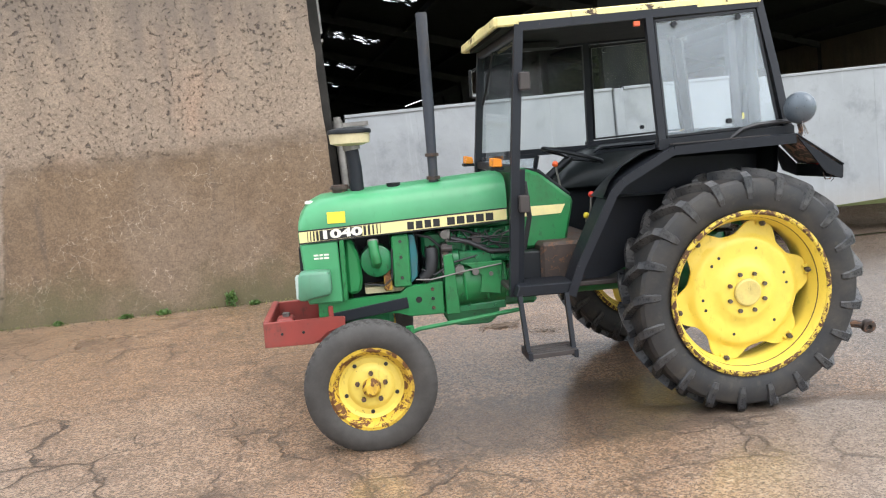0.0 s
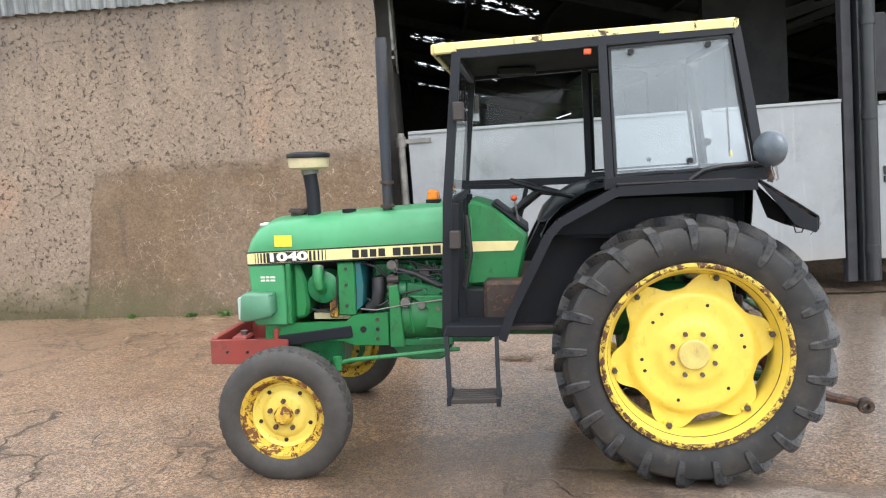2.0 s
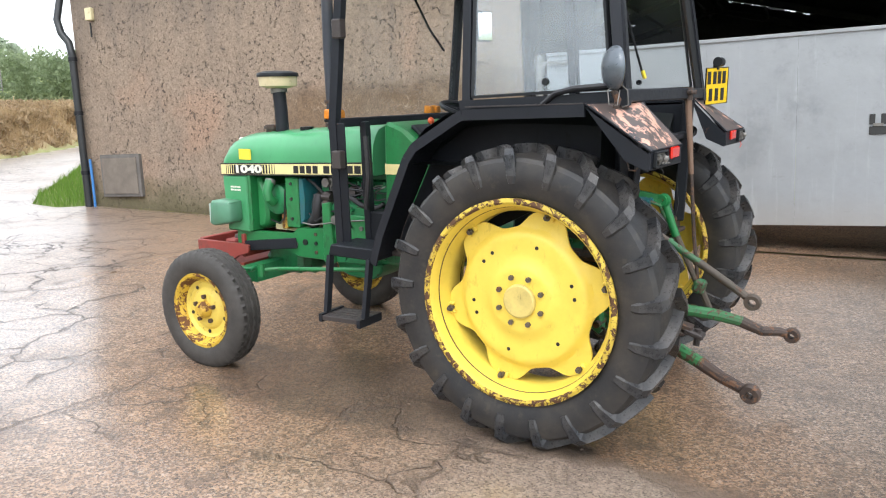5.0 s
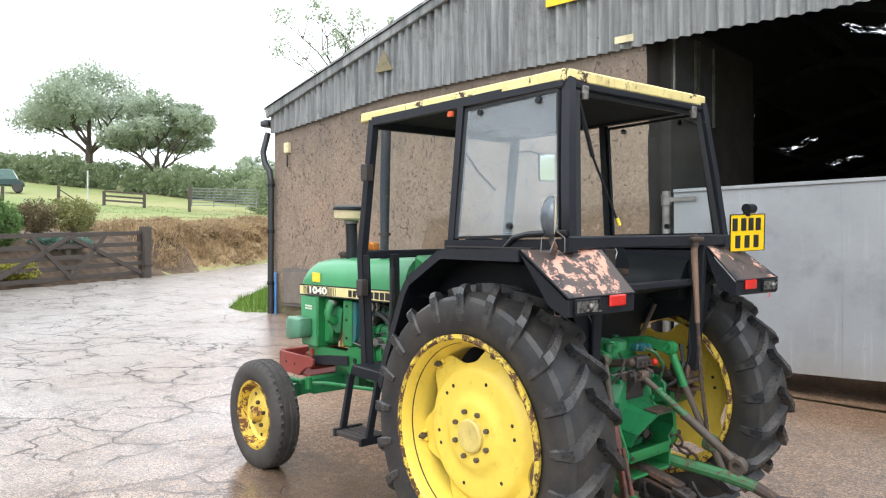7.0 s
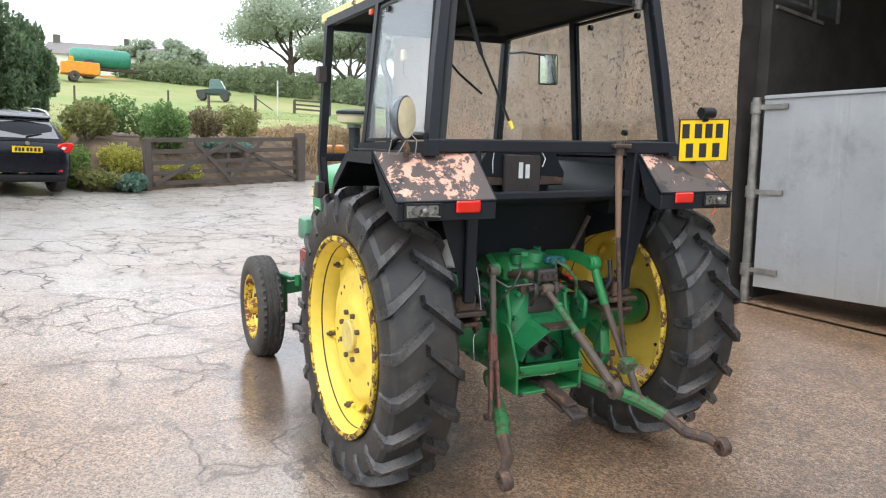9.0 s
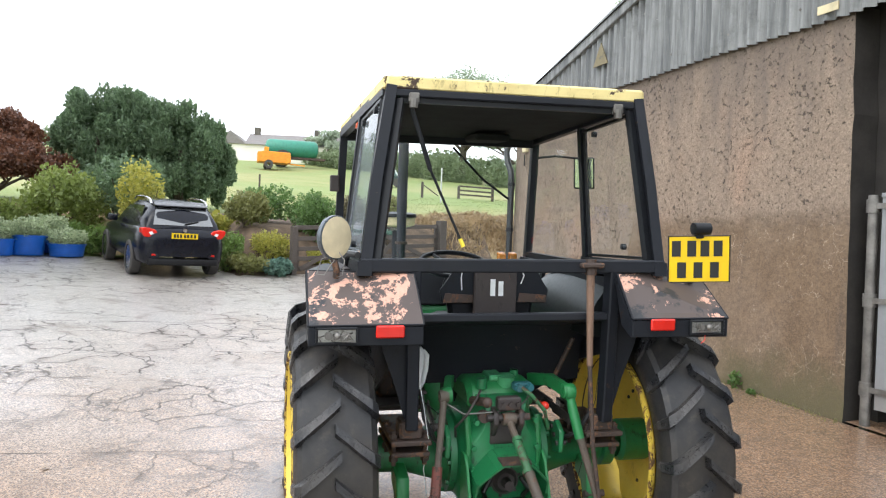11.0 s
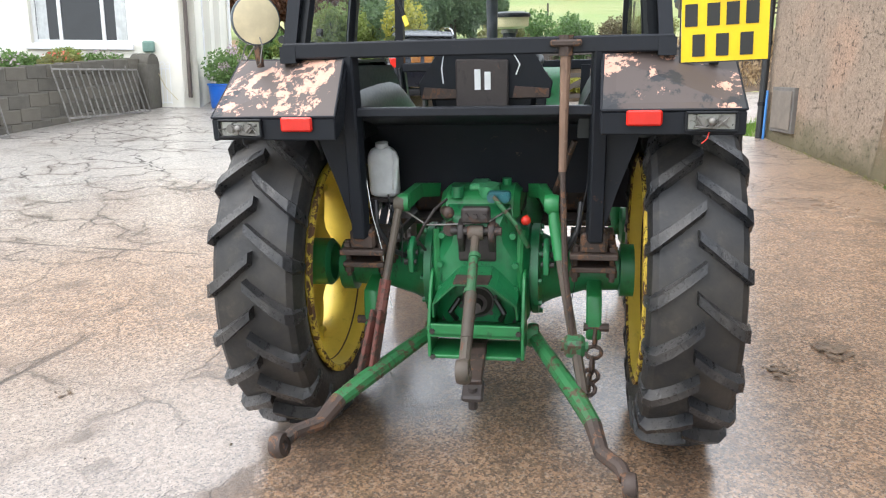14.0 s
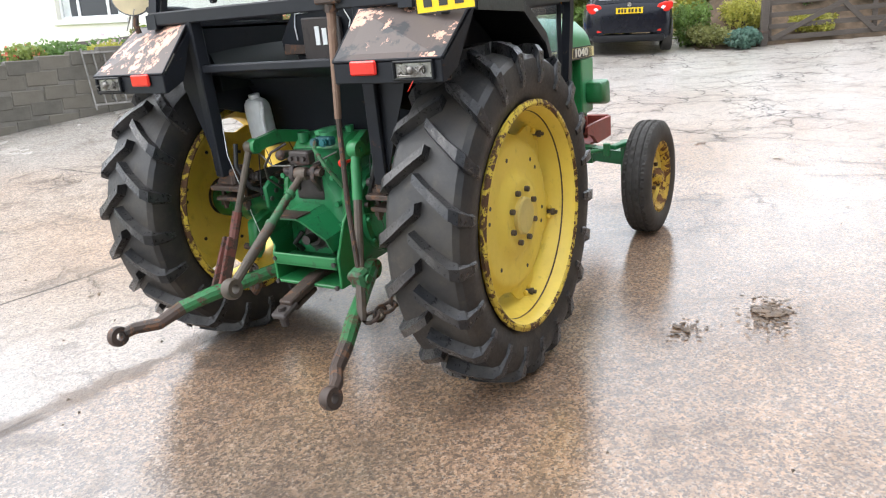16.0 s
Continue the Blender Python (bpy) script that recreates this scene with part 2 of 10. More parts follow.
def glass(name, tint, alpha, rough=0.03):
    """A pane that lets most light straight through and mirrors the rest."""
    k = Nodes(name)
    clear = k.n.new("ShaderNodeBsdfTransparent")
    clear.inputs[0].default_value = (*tint, 1)
    gloss = k.n.new("ShaderNodeBsdfGlossy")
    gloss.inputs["Roughness"].default_value = rough
    film = k.n.new("ShaderNodeBsdfDiffuse")
    film.inputs[0].default_value = (0.68, 0.76, 0.82, 1)
    lw = k.n.new("ShaderNodeLayerWeight")
    lw.inputs[0].default_value = 0.5
    mirror = k.math("ADD", k.math("MULTIPLY", k.math("POWER", lw.outputs["Facing"], 4.0), 0.6), 0.022)
    a, b = k.n.new("ShaderNodeMixShader"), k.n.new("ShaderNodeMixShader")
    k.put(a.inputs[0], k.ramp(k.noise(1.7, 5, 0.65), 0.25, 0.8, alpha * 0.65, alpha * 1.3))
    k.l.new(clear.outputs[0], a.inputs[1])
    k.l.new(film.outputs[0], a.inputs[2])
    k.l.new(mirror, b.inputs[0])
    k.l.new(a.outputs[0], b.inputs[1])
    k.l.new(gloss.outputs[0], b.inputs[2])
    k.l.new(b.outputs[0], k.out.inputs[0])
    return k.m


GLASS = glass("cab_glass", (0.93, 0.96, 0.96), 0.02)
# the pale blue film paints both mist and the sky's reflection
GLASS_MIST_SKY = glass("mist_and_sky_sheen_glass", (0.86, 0.92, 0.95), 0.24)
CLEAR = Nodes("clear_glass_face")
_t = CLEAR.n.new("ShaderNodeBsdfTransparent")
_t.inputs[0].default_value = (0.98, 0.99, 0.99, 1)
CLEAR.l.new(_t.outputs[0], CLEAR.out.inputs[0])
GLASS_CLEAR = CLEAR.m
GLASS_DARK = plain("dark_window_glass", (0.015, 0.018, 0.02), 0.05, 0, 0.1, 3, 0.0)

# ---- mesh helpers ----
def mesh_of(bm, name, mats, smooth=False, angle=35):
    me = bpy.data.meshes.new(name)
    bmesh.ops.recalc_face_normals(bm, faces=bm.faces)
    if smooth:
        for f in bm.faces:
            f.smooth = True
        for e in bm.edges:
            if len(e.link_faces) == 2 and e.calc_face_angle(0) > radians(angle):
                e.smooth = False
    bm.to_mesh(me)
    bm.free()
    for m in mats if isinstance(mats, (list, tuple)) else [mats]:
        me.materials.append(m)
    return me


def part(name, bm, material, parent=None, label="", smooth=True, angle=35):
    """One bmesh becomes one mesh object under a thing or a part."""
    ob = new(name, mesh_of(bm, name, material, smooth, angle))
    if parent is not None:
        ob.parent = parent
    if label:
        ob["label"] = label
    return ob


def raw(name, verts, faces, mats, parent=None, label="", smooth=False):
    """A mesh from computed vertices and faces."""
    me = bpy.data.meshes.new(name)
    me.from_pydata([tuple(v) for v in verts], [], [tuple(f) for f in faces])
    for m in mats if isinstance(mats, (list, tuple)) else [mats]:
        me.materials.append(m)
    if smooth:
        me.shade_smooth()
    ob = new(name, me)
    if parent is not None:
        ob.parent = parent
    if label:
        ob["label"] = label
    return ob


def thing(name, label, category, group="", kind="", at=None):
    return tagged(new_at(name, at), label, category, group, kind)


def new_at(name, at):
    ob = new(name)
    ob.empty_display_size = 0.2
    if at is not None:
        ob.matrix_world = at
    return ob


def B():
    return bmesh.new()


def box(bm, x0, x1, y0, y1, z0, z1, bevel=0.0, m=None, seg=1):
    vs = [bm.verts.new(Vector(p)) for p in ((x0, y0, z0), (x1, y0, z0), (x1, y1, z0), (x0, y1, z0), (x0, y0, z1), (x1, y0, z1), (x1, y1, z1), (x0, y1, z1))]
    fs = [bm.faces.new([vs[i] for i in q]) for q in ((0, 3, 2, 1), (4, 5, 6, 7), (0, 1, 5, 4), (1, 2, 6, 5), (2, 3, 7, 6), (3, 0, 4, 7))]
    if bevel > 0:
        es = list({e for f in fs for e in f.edges})
        r = bmesh.ops.bevel(bm, geom=es, offset=bevel, segments=seg, affect="EDGES", profile=0.5)
        vs = list({v for f in r["faces"] for v in f.verts} | {v for v in vs if v.is_valid})
    if m is not None:
        bmesh.ops.transform(bm, matrix=m, verts=vs)
    return bm


def basis(d):
    d = Vector(d).normalized()
    a = Vector((0, 0, 1)) if abs(d.z) < 0.9 else Vector((1, 0, 0))
    u = d.cross(a).normalized()
    return u, d.cross(u).normalized()


def tube(bm, pts, r, seg=10, caps=True, square=None):
    """A round bar along points; r may be one radius or one for each point. square=(half, half): a flat bar."""
    pts = [Vector(p) for p in pts]
    rs = r if isinstance(r, (list, tuple)) else [r] * len(pts)
    rings = []
    u0 = None
    for i, p in enumerate(pts):
        d = (pts[min(i + 1, len(pts) - 1)] - pts[max(i - 1, 0)]).normalized()
        if u0 is None:
            u, v = basis(d)
        else:
            u = (u0 - d * u0.dot(d)).normalized()
            v = d.cross(u).normalized()
        u0 = u
        if square:
            offs = [u * a * square[0] + v * b * square[1] for a, b in ((-1, -1), (1, -1), (1, 1), (-1, 1))]
        else:
            offs = [(u * math.cos(2 * math.pi * k / seg) + v * math.sin(2 * math.pi * k / seg)) * rs[i] for k in range(seg)]
        rings.append([bm.verts.new(p + o) for o in offs])
    n = len(rings[0])
    for a, b in zip(rings, rings[1:]):
        for k in range(n):
            bm.faces.new((a[k], a[(k + 1) % n], b[(k + 1) % n], b[k]))
    if caps:
        bm.faces.new(rings[0][::-1])
        bm.faces.new(rings[-1])
    return bm


def bar(bm, a, b, w, h, bevel=0.0):
    """A flat bar from a to b, w across and h high."""
    a, b = Vector(a), Vector(b)
    d = b - a
    length = d.length
    x = d.normalized()
    side = x.cross(Vector((0, 0, 1)))
    side = side.normalized() if side.length > 0.01 else Vector((0, 1, 0))
    up = side.cross(x).normalized()
    m = Matrix((( x.x, side.x, up.x, a.x), (x.y, side.y, up.y, a.y), (x.z, side.z, up.z, a.z), (0, 0, 0, 1)))
    return box(bm, 0, length, -w / 2, w / 2, -h / 2, h / 2, bevel, m)


def lathe(bm, profile, seg=48, centre=(0, 0, 0), closed=False, a0=0.0, a1=2 * math.pi):
    """Turns (y, radius) pairs round the y axis."""
    c = Vector(centre)
    full = abs(a1 - a0 - 2 * math.pi) < 1e-6
    rings = []
    for y, r in profile:
        if r < 1e-5:
            rings.append([bm.verts.new(c + Vector((0, y, 0)))])
        else:
            rings.append([bm.verts.new(c + Vector((r * math.cos(a0 + (a1 - a0) * k / seg), y, r * math.sin(a0 + (a1 - a0) * k / seg)))) for k in range(seg if full else seg + 1)])
    pairs = list(zip(rings, rings[1:])) + ([(rings[-1], rings[0])] if closed else [])
    for a, b in pairs:
        n = seg
        for k in range(n):
            k2 = (k + 1) % len(a) if full else k + 1
            if len(a) == 1 and len(b) > 1:
                bm.faces.new((a[0], b[k], b[(k + 1) % len(b)]))
            elif len(b) == 1 and len(a) > 1:
                bm.faces.new((a[k], a[(k + 1) % len(a)], b[0]))
            elif len(a) > 1:
                bm.faces.new((a[k], a[k2], b[k2], b[k]))
    return bm


def lathe_x(b, prof, yz, seg=18):
    rows = [[b.verts.new((x, yz[0], yz[1]))] if r < 1e-6 else [b.verts.new((x, yz[0] + r * math.cos(2 * math.pi * k / seg), yz[1] + r * math.sin(2 * math.pi * k / seg))) for k in range(seg)] for r, x in prof]
    for a, c in zip(rows, rows[1:]):
        for k in range(seg):
            if len(a) == 1:
                b.faces.new((a[0], c[k], c[(k + 1) % seg]))
            elif len(c) == 1:
                b.faces.new((a[k], a[(k + 1) % seg], c[0]))
            else:
                b.faces.new((a[k], a[(k + 1) % seg], c[(k + 1) % seg], c[k]))
    return b


def prism(bm, poly, axis, a, b, bevel=0.0, m=None):
    """A 2D outline pushed out along an axis from a to b. Outline coordinates are the other two axes in order."""
    def at(p, v):
        return {"x": (v, p[0], p[1]), "y": (p[0], v, p[1]), "z": (p[0], p[1], v)}[axis]
    lo, hi = [bm.verts.new(at(p, a)) for p in poly], [bm.verts.new(at(p, b)) for p in poly]
    n = len(poly)
    fs = [bm.faces.new(lo[::-1]), bm.faces.new(hi)] + [bm.faces.new((lo[i], lo[(i + 1) % n], hi[(i + 1) % n], hi[i])) for i in range(n)]
    vs = lo + hi
    if bevel > 0:
        r = bmesh.ops.bevel(bm, geom=list({e for f in fs for e in f.edges}), offset=bevel, segments=1, affect="EDGES")
        vs = list({v for f in r["faces"] for v in f.verts} | {v for v in vs if v.is_valid})
    if m is not None:
        bmesh.ops.transform(bm, matrix=m, verts=vs)
    return bm


def strip(bm, pts, y0, y1, thick):
    """A bent sheet: a line in x and z, from y0 to y1 across, with a thickness."""
    n = len(pts)
    top, low = [], []
    for i, (x, z) in enumerate(pts):
        a, b = pts[max(i - 1, 0)], pts[min(i + 1, n - 1)]
        d = Vector((b[0] - a[0], b[1] - a[1])).normalized()
        nx, nz = -d.y, d.x
        ya, yb = (y0[i], y1[i]) if isinstance(y0, (list, tuple)) else (y0, y1)
        top.append((bm.verts.new((x, ya, z)), bm.verts.new((x, yb, z))))
        low.append((bm.verts.new((x - nx * thick, ya, z - nz * thick)), bm.verts.new((x - nx * thick, yb, z - nz * thick))))
    for i in range(n - 1):
        bm.faces.new((top[i][0], top[i + 1][0], top[i + 1][1], top[i][1]))
        bm.faces.new((low[i][0], low[i][1], low[i + 1][1], low[i + 1][0]))
        bm.faces.new((top[i][0], low[i][0], low[i + 1][0], top[i + 1][0]))
        bm.faces.new((top[i][1], top[i + 1][1], low[i + 1][1], low[i][1]))
    bm.faces.new((top[0][0], top[0][1], low[0][1], low[0][0]))
    bm.faces.new((top[-1][0], low[-1][0], low[-1][1], top[-1][1]))
    return bm


def ball(bm, c, r, u=12, v=8, squash=(1, 1, 1)):
    bmesh.ops.create_uvsphere(bm, u_segments=u, v_segments=v, radius=1, matrix=Matrix.Translation(c) @ Matrix.Diagonal((r * squash[0], r * squash[1], r * squash[2], 1)))
    return bm


def cyl(bm, a, b, r, seg=12):
    return tube(bm, [a, b], r, seg)


def letters(name, text, size, material, parent, m, label=""):
    """Text in the built-in font, as a mesh."""
    cu = bpy.data.curves.new(name, "FONT")
    cu.body, cu.size, cu.extrude, cu.align_x, cu.align_y = text, size, 0.0012, "CENTER", "CENTER"
    cu.offset = size * 0.045
    tmp = bpy.data.objects.new(name, cu)
    me = bpy.data.meshes.new_from_object(tmp)
    bpy.data.objects.remove(tmp)
    me.materials.clear()
    me.materials.append(material)
    ob = new(name, me)
    ob.parent = parent
    ob.matrix_local = m
    if label:
        ob["label"] = label
    return ob


def smooth01(v):
    v = max(0.0, min(1.0, v))
    return v * v * (3 - 2 * v)


def yard_z(x, y):
    """The yard falls gently from the gate down to the barn door."""
    d = max(-15.0, min(80.0, 2.2 - x))
    y = max(-8.0, min(16.0, y))
    b = max(-0.03, min(0.018, 0.018 - 0.008 * d)) if y < 4.2 else 0.02
    return 0.045 * d + 0.0008 * max(0.0, d) ** 2 + b * (y - 4.2)


def land_z(x, y):
    """The yard's level, and the bank and the fields beyond it."""
    q1, q2 = -(x + 14.9), -(x + 14.59) * 0.846 - (y - 8.96) * 0.533
    q = min(q1, q2)
    rise = min(0.95 * smooth01(q1 / (2.6 - 1.7 * smooth01((y - 8.2) / 0.8))), 0.95 * smooth01(q2 / 1.0))
    rise += 0.06 * smooth01(q / 1.0) * smooth01((5.0 - q) / 3.5) * smooth01((y - 8.2) / 0.8)
    rise += 0.12 * noise.noise(Vector((x * 0.35, y * 0.35, 0))) * smooth01(q / 3)
    rise += 0.16 * noise.noise(Vector((x * 0.9, y * 0.9, 4))) * smooth01(q / 0.8) * smooth01((4.2 - q) / 1.2)
    return yard_z(x, y) + rise


def foliage(name, blobs, count, size, material, parent=None, seed=1, label="", shell=0.55, stretch=1.6, droop=0.0):
    """Many small leaves scattered through overlapping blobs (x, y, z, rx, ry, rz), denser at the rim."""
    rng = np.random.default_rng(seed)
    blobs = np.array(blobs, float)
    vol = blobs[:, 3] * blobs[:, 4] + blobs[:, 4] * blobs[:, 5] + blobs[:, 3] * blobs[:, 5]
    pick = rng.choice(len(blobs), count, p=vol / vol.sum())
    d = rng.normal(size=(count, 3))
    d /= np.linalg.norm(d, axis=1)[:, None]
    r = shell + (1.04 - shell) * rng.random(count) ** 0.6
    wob = 1 + 0.16 * np.sin(5 * d[:, 0] + pick) * np.sin(4 * d[:, 2] + 2 * pick) + 0.12 * np.sin(11 * d[:, 1] + 3 * pick)
    c = blobs[pick, :3] + d * (r * wob)[:, None] * blobs[pick, 3:]
    a = d * 0.6 + rng.normal(size=(count, 3)) * 0.75
    a[:, 2] -= droop
    a /= np.linalg.norm(a, axis=1)[:, None]
    t = np.cross(a, rng.normal(size=(count, 3)))
    t /= np.linalg.norm(t, axis=1)[:, None] + 1e-9
    s = size * (0.6 + 0.8 * rng.random(count))[:, None]
    v = np.empty((count, 4, 3))
    v[:, 0], v[:, 2] = c - a * s * stretch * 0.5, c + a * s * stretch * 0.5
    n = np.cross(a, t)
    v[:, 1], v[:, 3] = c + t * s * 0.5 + n * s * 0.12, c - t * s * 0.5 + n * s * 0.12
    me = bpy.data.meshes.new(name)
    me.vertices.add(count * 4)
    me.vertices.foreach_set("co", v.reshape(-1))
    me.loops.add(count * 4)
    me.loops.foreach_set("vertex_index", np.arange(count * 4))
    me.polygons.add(count)
    me.polygons.foreach_set("loop_start", np.arange(0, count * 4, 4))
    me.polygons.foreach_set("loop_total", np.full(count, 4))
    me.update(calc_edges=True)
    me.validate()
    me.materials.append(material)
    ob = new(name, me)
    if parent is not None:
        ob.parent = parent
    if label:
        ob["label"] = label
    return ob


def blades(name, places, height, width, material, seed=3, lean=0.5):
    """Upright grass blades at places (x, y, z), as one mesh."""
    rng = np.random.default_rng(seed)
    p = np.array(places, float)
    n = len(p)
    ang = rng.random(n) * 2 * np.pi
    h = height * (0.5 + rng.random(n))
    w = width * (0.6 + 0.8 * rng.random(n))
    side = np.stack([np.cos(ang), np.sin(ang), np.zeros(n)], 1) * w[:, None] / 2
    tip = rng.normal(size=(n, 3)) * lean * h[:, None] * 0.5
    tip[:, 2] = h
    v = np.empty((n, 3, 3))
    v[:, 0], v[:, 1], v[:, 2] = p - side, p + side, p + tip
    me = bpy.data.meshes.new(name)
    me.from_pydata(v.reshape(-1, 3).tolist(), [], np.arange(n * 3).reshape(-1, 3).tolist())
    me.materials.append(material)
    return new(name, me)

# ---- setting materials ----
def concrete_material():
    """Brown exposed-aggregate concrete under a film of rain water."""
    k = Nodes("wet_concrete")
    p = k.world_pos()
    x, y, z = k.xyz(p)
    stir = k.n.new("ShaderNodeVectorMath")
    stir.operation = "MULTIPLY_ADD"
    cx = k.n.new("ShaderNodeTexNoise")
    k.l.new(p, cx.inputs["Vector"])
    cx.inputs["Scale"].default_value, cx.inputs["Detail"].default_value = 2.7, 7
    k.l.new(cx.outputs["Color"], stir.inputs[0])
    stir.inputs[1].default_value = (0.55, 0.55, 0.55)
    k.l.new(p, stir.inputs[2])
    sp = stir.outputs[0]
    fine = k.noise(75, 4, 0.85, p)
    grain = k.noise(30, 6, 0.82, p)
    cell, cell2 = k.cells(85, p), k.cells(38, p)
    stones = k.voronoi(70, "F1", p)
    mid, big = k.noise(2.4, 6, 0.68, p), k.noise(0.42, 4, 0.55, p)
    # browner along the barn, paler grey out in the yard
    near = k.ramp(k.math("ADD", k.math("ADD", k.math("MULTIPLY", y, 0.8), k.math("MULTIPLY", x, 0.7)), k.math("MULTIPLY", k.math("SUBTRACT", big, 0.5), 6.0)), -3.5, 4.5)
    # the gravelly bay stops at a joint; beyond it the slab is trowelled smooth
    yard = k.math("ADD", k.math("ADD", k.math("MULTIPLY", x, 0.14), k.math("MULTIPLY", y, 0.99)), -4.57)
    yard = k.ramp(k.math("ADD", yard, k.math("MULTIPLY", k.math("SUBTRACT", mid, 0.5), 0.25)), -0.04, 0.04, 1.0, 0.0)
    yard = k.math("MULTIPLY", yard, k.ramp(x, 0.8, 2.8, 0.05, 1.0))
    near = k.math("MULTIPLY", near, k.ramp(yard, 0, 1, 1.0, 0.45))
    damp = k.ramp(k.math("ADD", x, k.math("MULTIPLY", k.math("SUBTRACT", big, 0.5), 2.0)), -4.5, 1.8)
    pale = k.mix(damp, k.mix(mid, (0.3, 0.275, 0.245), (0.46, 0.43, 0.395)), k.mix(mid, (0.205, 0.183, 0.16), (0.34, 0.315, 0.285)))
    behind = k.ramp(k.math("ADD", x, k.math("MULTIPLY", k.math("SUBTRACT", big, 0.5), 1.5)), 2.3, 4.2)
    brown = k.mix(behind, k.mix(mid, (0.225, 0.122, 0.064), (0.42, 0.255, 0.142)), k.mix(mid, (0.115, 0.079, 0.053), (0.255, 0.187, 0.135)))
    col = k.mix(near, pale, brown)
    col = k.mix(k.ramp(grain, 0.52, 0.66, 0.0, 0.75), col, (0.42, 0.33, 0.255))
    clean = k.ramp(yard, 0, 1, 1.0, 0.35)
    col = k.mix(k.math("MULTIPLY", k.ramp(grain, 0.46, 0.34, 0.0, 0.95), clean), col, (0.06, 0.044, 0.034))
    col = k.mix(k.math("MULTIPLY", k.ramp(stones, 0.02, 0.32, 0.75, 0.0), clean), col, k.mix(fine, (0.1, 0.07, 0.05), (0.55, 0.47, 0.38)))
    gravel = k.math("MULTIPLY", k.ramp(cell, 0, 1, 0.5, 1.5), k.ramp(cell2, 0, 1, 0.93, 1.08))
    gravel = k.math("ADD", 1.0, k.math("MULTIPLY", k.math("SUBTRACT", gravel, 1.0), k.ramp(yard, 0, 1, 1.0, 0.5)))
    shade = k.n.new("ShaderNodeCombineXYZ")
    for i in range(3):
        k.l.new(gravel, shade.inputs[i])
    col = k.mix(1.0, col, shade.outputs[0], "MULTIPLY")
    speck = k.cells(140, p)
    col = k.mix(k.ramp(speck, 0.9, 0.93, 0.0, 0.45), col, (0.45, 0.38, 0.31))
    col = k.mix(k.ramp(speck, 0.12, 0.08, 0.0, 0.75), col, (0.06, 0.043, 0.033))
    # broken plates with dark open cracks, many of them faint or closed
    c1, c2 = k.voronoi(0.55, "DISTANCE_TO_EDGE", sp), k.voronoi(1.4, "DISTANCE_TO_EDGE", sp)
    gate = k.noise(0.8, 4, 0.6, p)
    crack1 = k.math("MULTIPLY", k.math("MULTIPLY", k.ramp(c1, 0.002, 0.009, 0.9, 0.0), k.ramp(near, 0.4, 0.9, 1.0, 0.4)), k.ramp(gate, 0.42, 0.6))
    out = k.ramp(k.math("ADD", k.math("ADD", y, k.math("MULTIPLY", x, 0.1)), k.math("MULTIPLY", k.math("SUBTRACT", big, 0.5), 4.0)), 5.5, 9.0, 1.0, 0.4)
    out = k.math("MULTIPLY", out, k.ramp(k.math("ADD", x, k.math("MULTIPLY", y, 0.5)), -2.0, 3.5, 1.0, 0.75))
    crack2 = k.math("MULTIPLY", k.math("MULTIPLY", k.ramp(c2, 0.004, 0.024, 0.95, 0.0), k.ramp(gate, 0.44, 0.55)), out)
    # straight bay joints
    def joint(a, b, c, w):
        d = k.math("ABSOLUTE", k.math("ADD", k.math("ADD", k.math("MULTIPLY", x, a), k.math("MULTIPLY", y, b)), c))
        d = k.math("ADD", k.math("ADD", d, k.math("MULTIPLY", k.math("SUBTRACT", grain, 0.5), 0.03)), k.math("MULTIPLY", k.math("SUBTRACT", mid, 0.5), 0.07))
        line = k.math("MULTIPLY", k.ramp(d, w * 0.3, w, 0.85, 0.0), k.ramp(gate, 0.36, 0.5))
        return k.math("MULTIPLY", line, k.ramp(x, 1.2, 2.4, 0.12, 1.0)) if b > 0.5 else k.math("MULTIPLY", line, k.ramp(y, 1.5, 4.5, 1.0, 0.3))
    c3 = k.voronoi(2.7, "DISTANCE_TO_EDGE", sp)
    crack3 = k.math("MULTIPLY", k.math("MULTIPLY", k.ramp(c3, 0.004, 0.024, 0.75, 0.0), k.ramp(k.noise(1.1, 5, 0.65, p), 0.52, 0.62)), out)
    crack = k.math("MAXIMUM", k.math("MAXIMUM", crack1, crack2), crack3)
    # the bay in front of the barn is whole, with few fine cracks
    bay = k.math("ADD", k.math("ADD", k.math("MULTIPLY", x, 0.14), k.math("MULTIPLY", y, 0.99)), -4.57)
    bay = k.math("MULTIPLY", k.ramp(bay, -0.3, 0.2), k.ramp(x, -1.5, 1.0))
    crack = k.math("MULTIPLY", k.math("MULTIPLY", crack, k.ramp(bay, 0, 1, 1.0, 0.15)), k.ramp(x, -2.5, 1.5, 1.0, 0.7))
    soil = k.math("MULTIPLY", k.math("MULTIPLY", k.ramp(c2, 0.0, 0.14, 0.35, 0.0), k.ramp(k.noise(1.7, 5, 0.7, p), 0.45, 0.62)), out)
    col = k.mix(soil, col, (0.1, 0.068, 0.046))
    for a, b, c, w in ((0.14, 0.99, -4.59, 0.04), (0.1416, 0.99, -2.86, 0.02), (0.9995, -0.03, 0.22, 0.014), (0.989, 0.151, 5.2, 0.014)):
        crack = k.math("MAXIMUM", crack, joint(a, b, c, w))
    col = k.mix(crack, col, (0.03, 0.022, 0.017))
    strip = k.math("ABSOLUTE", k.math("ADD", k.math("ADD", k.math("MULTIPLY", x, 0.14), k.math("MULTIPLY", y, 0.99)), -4.55))
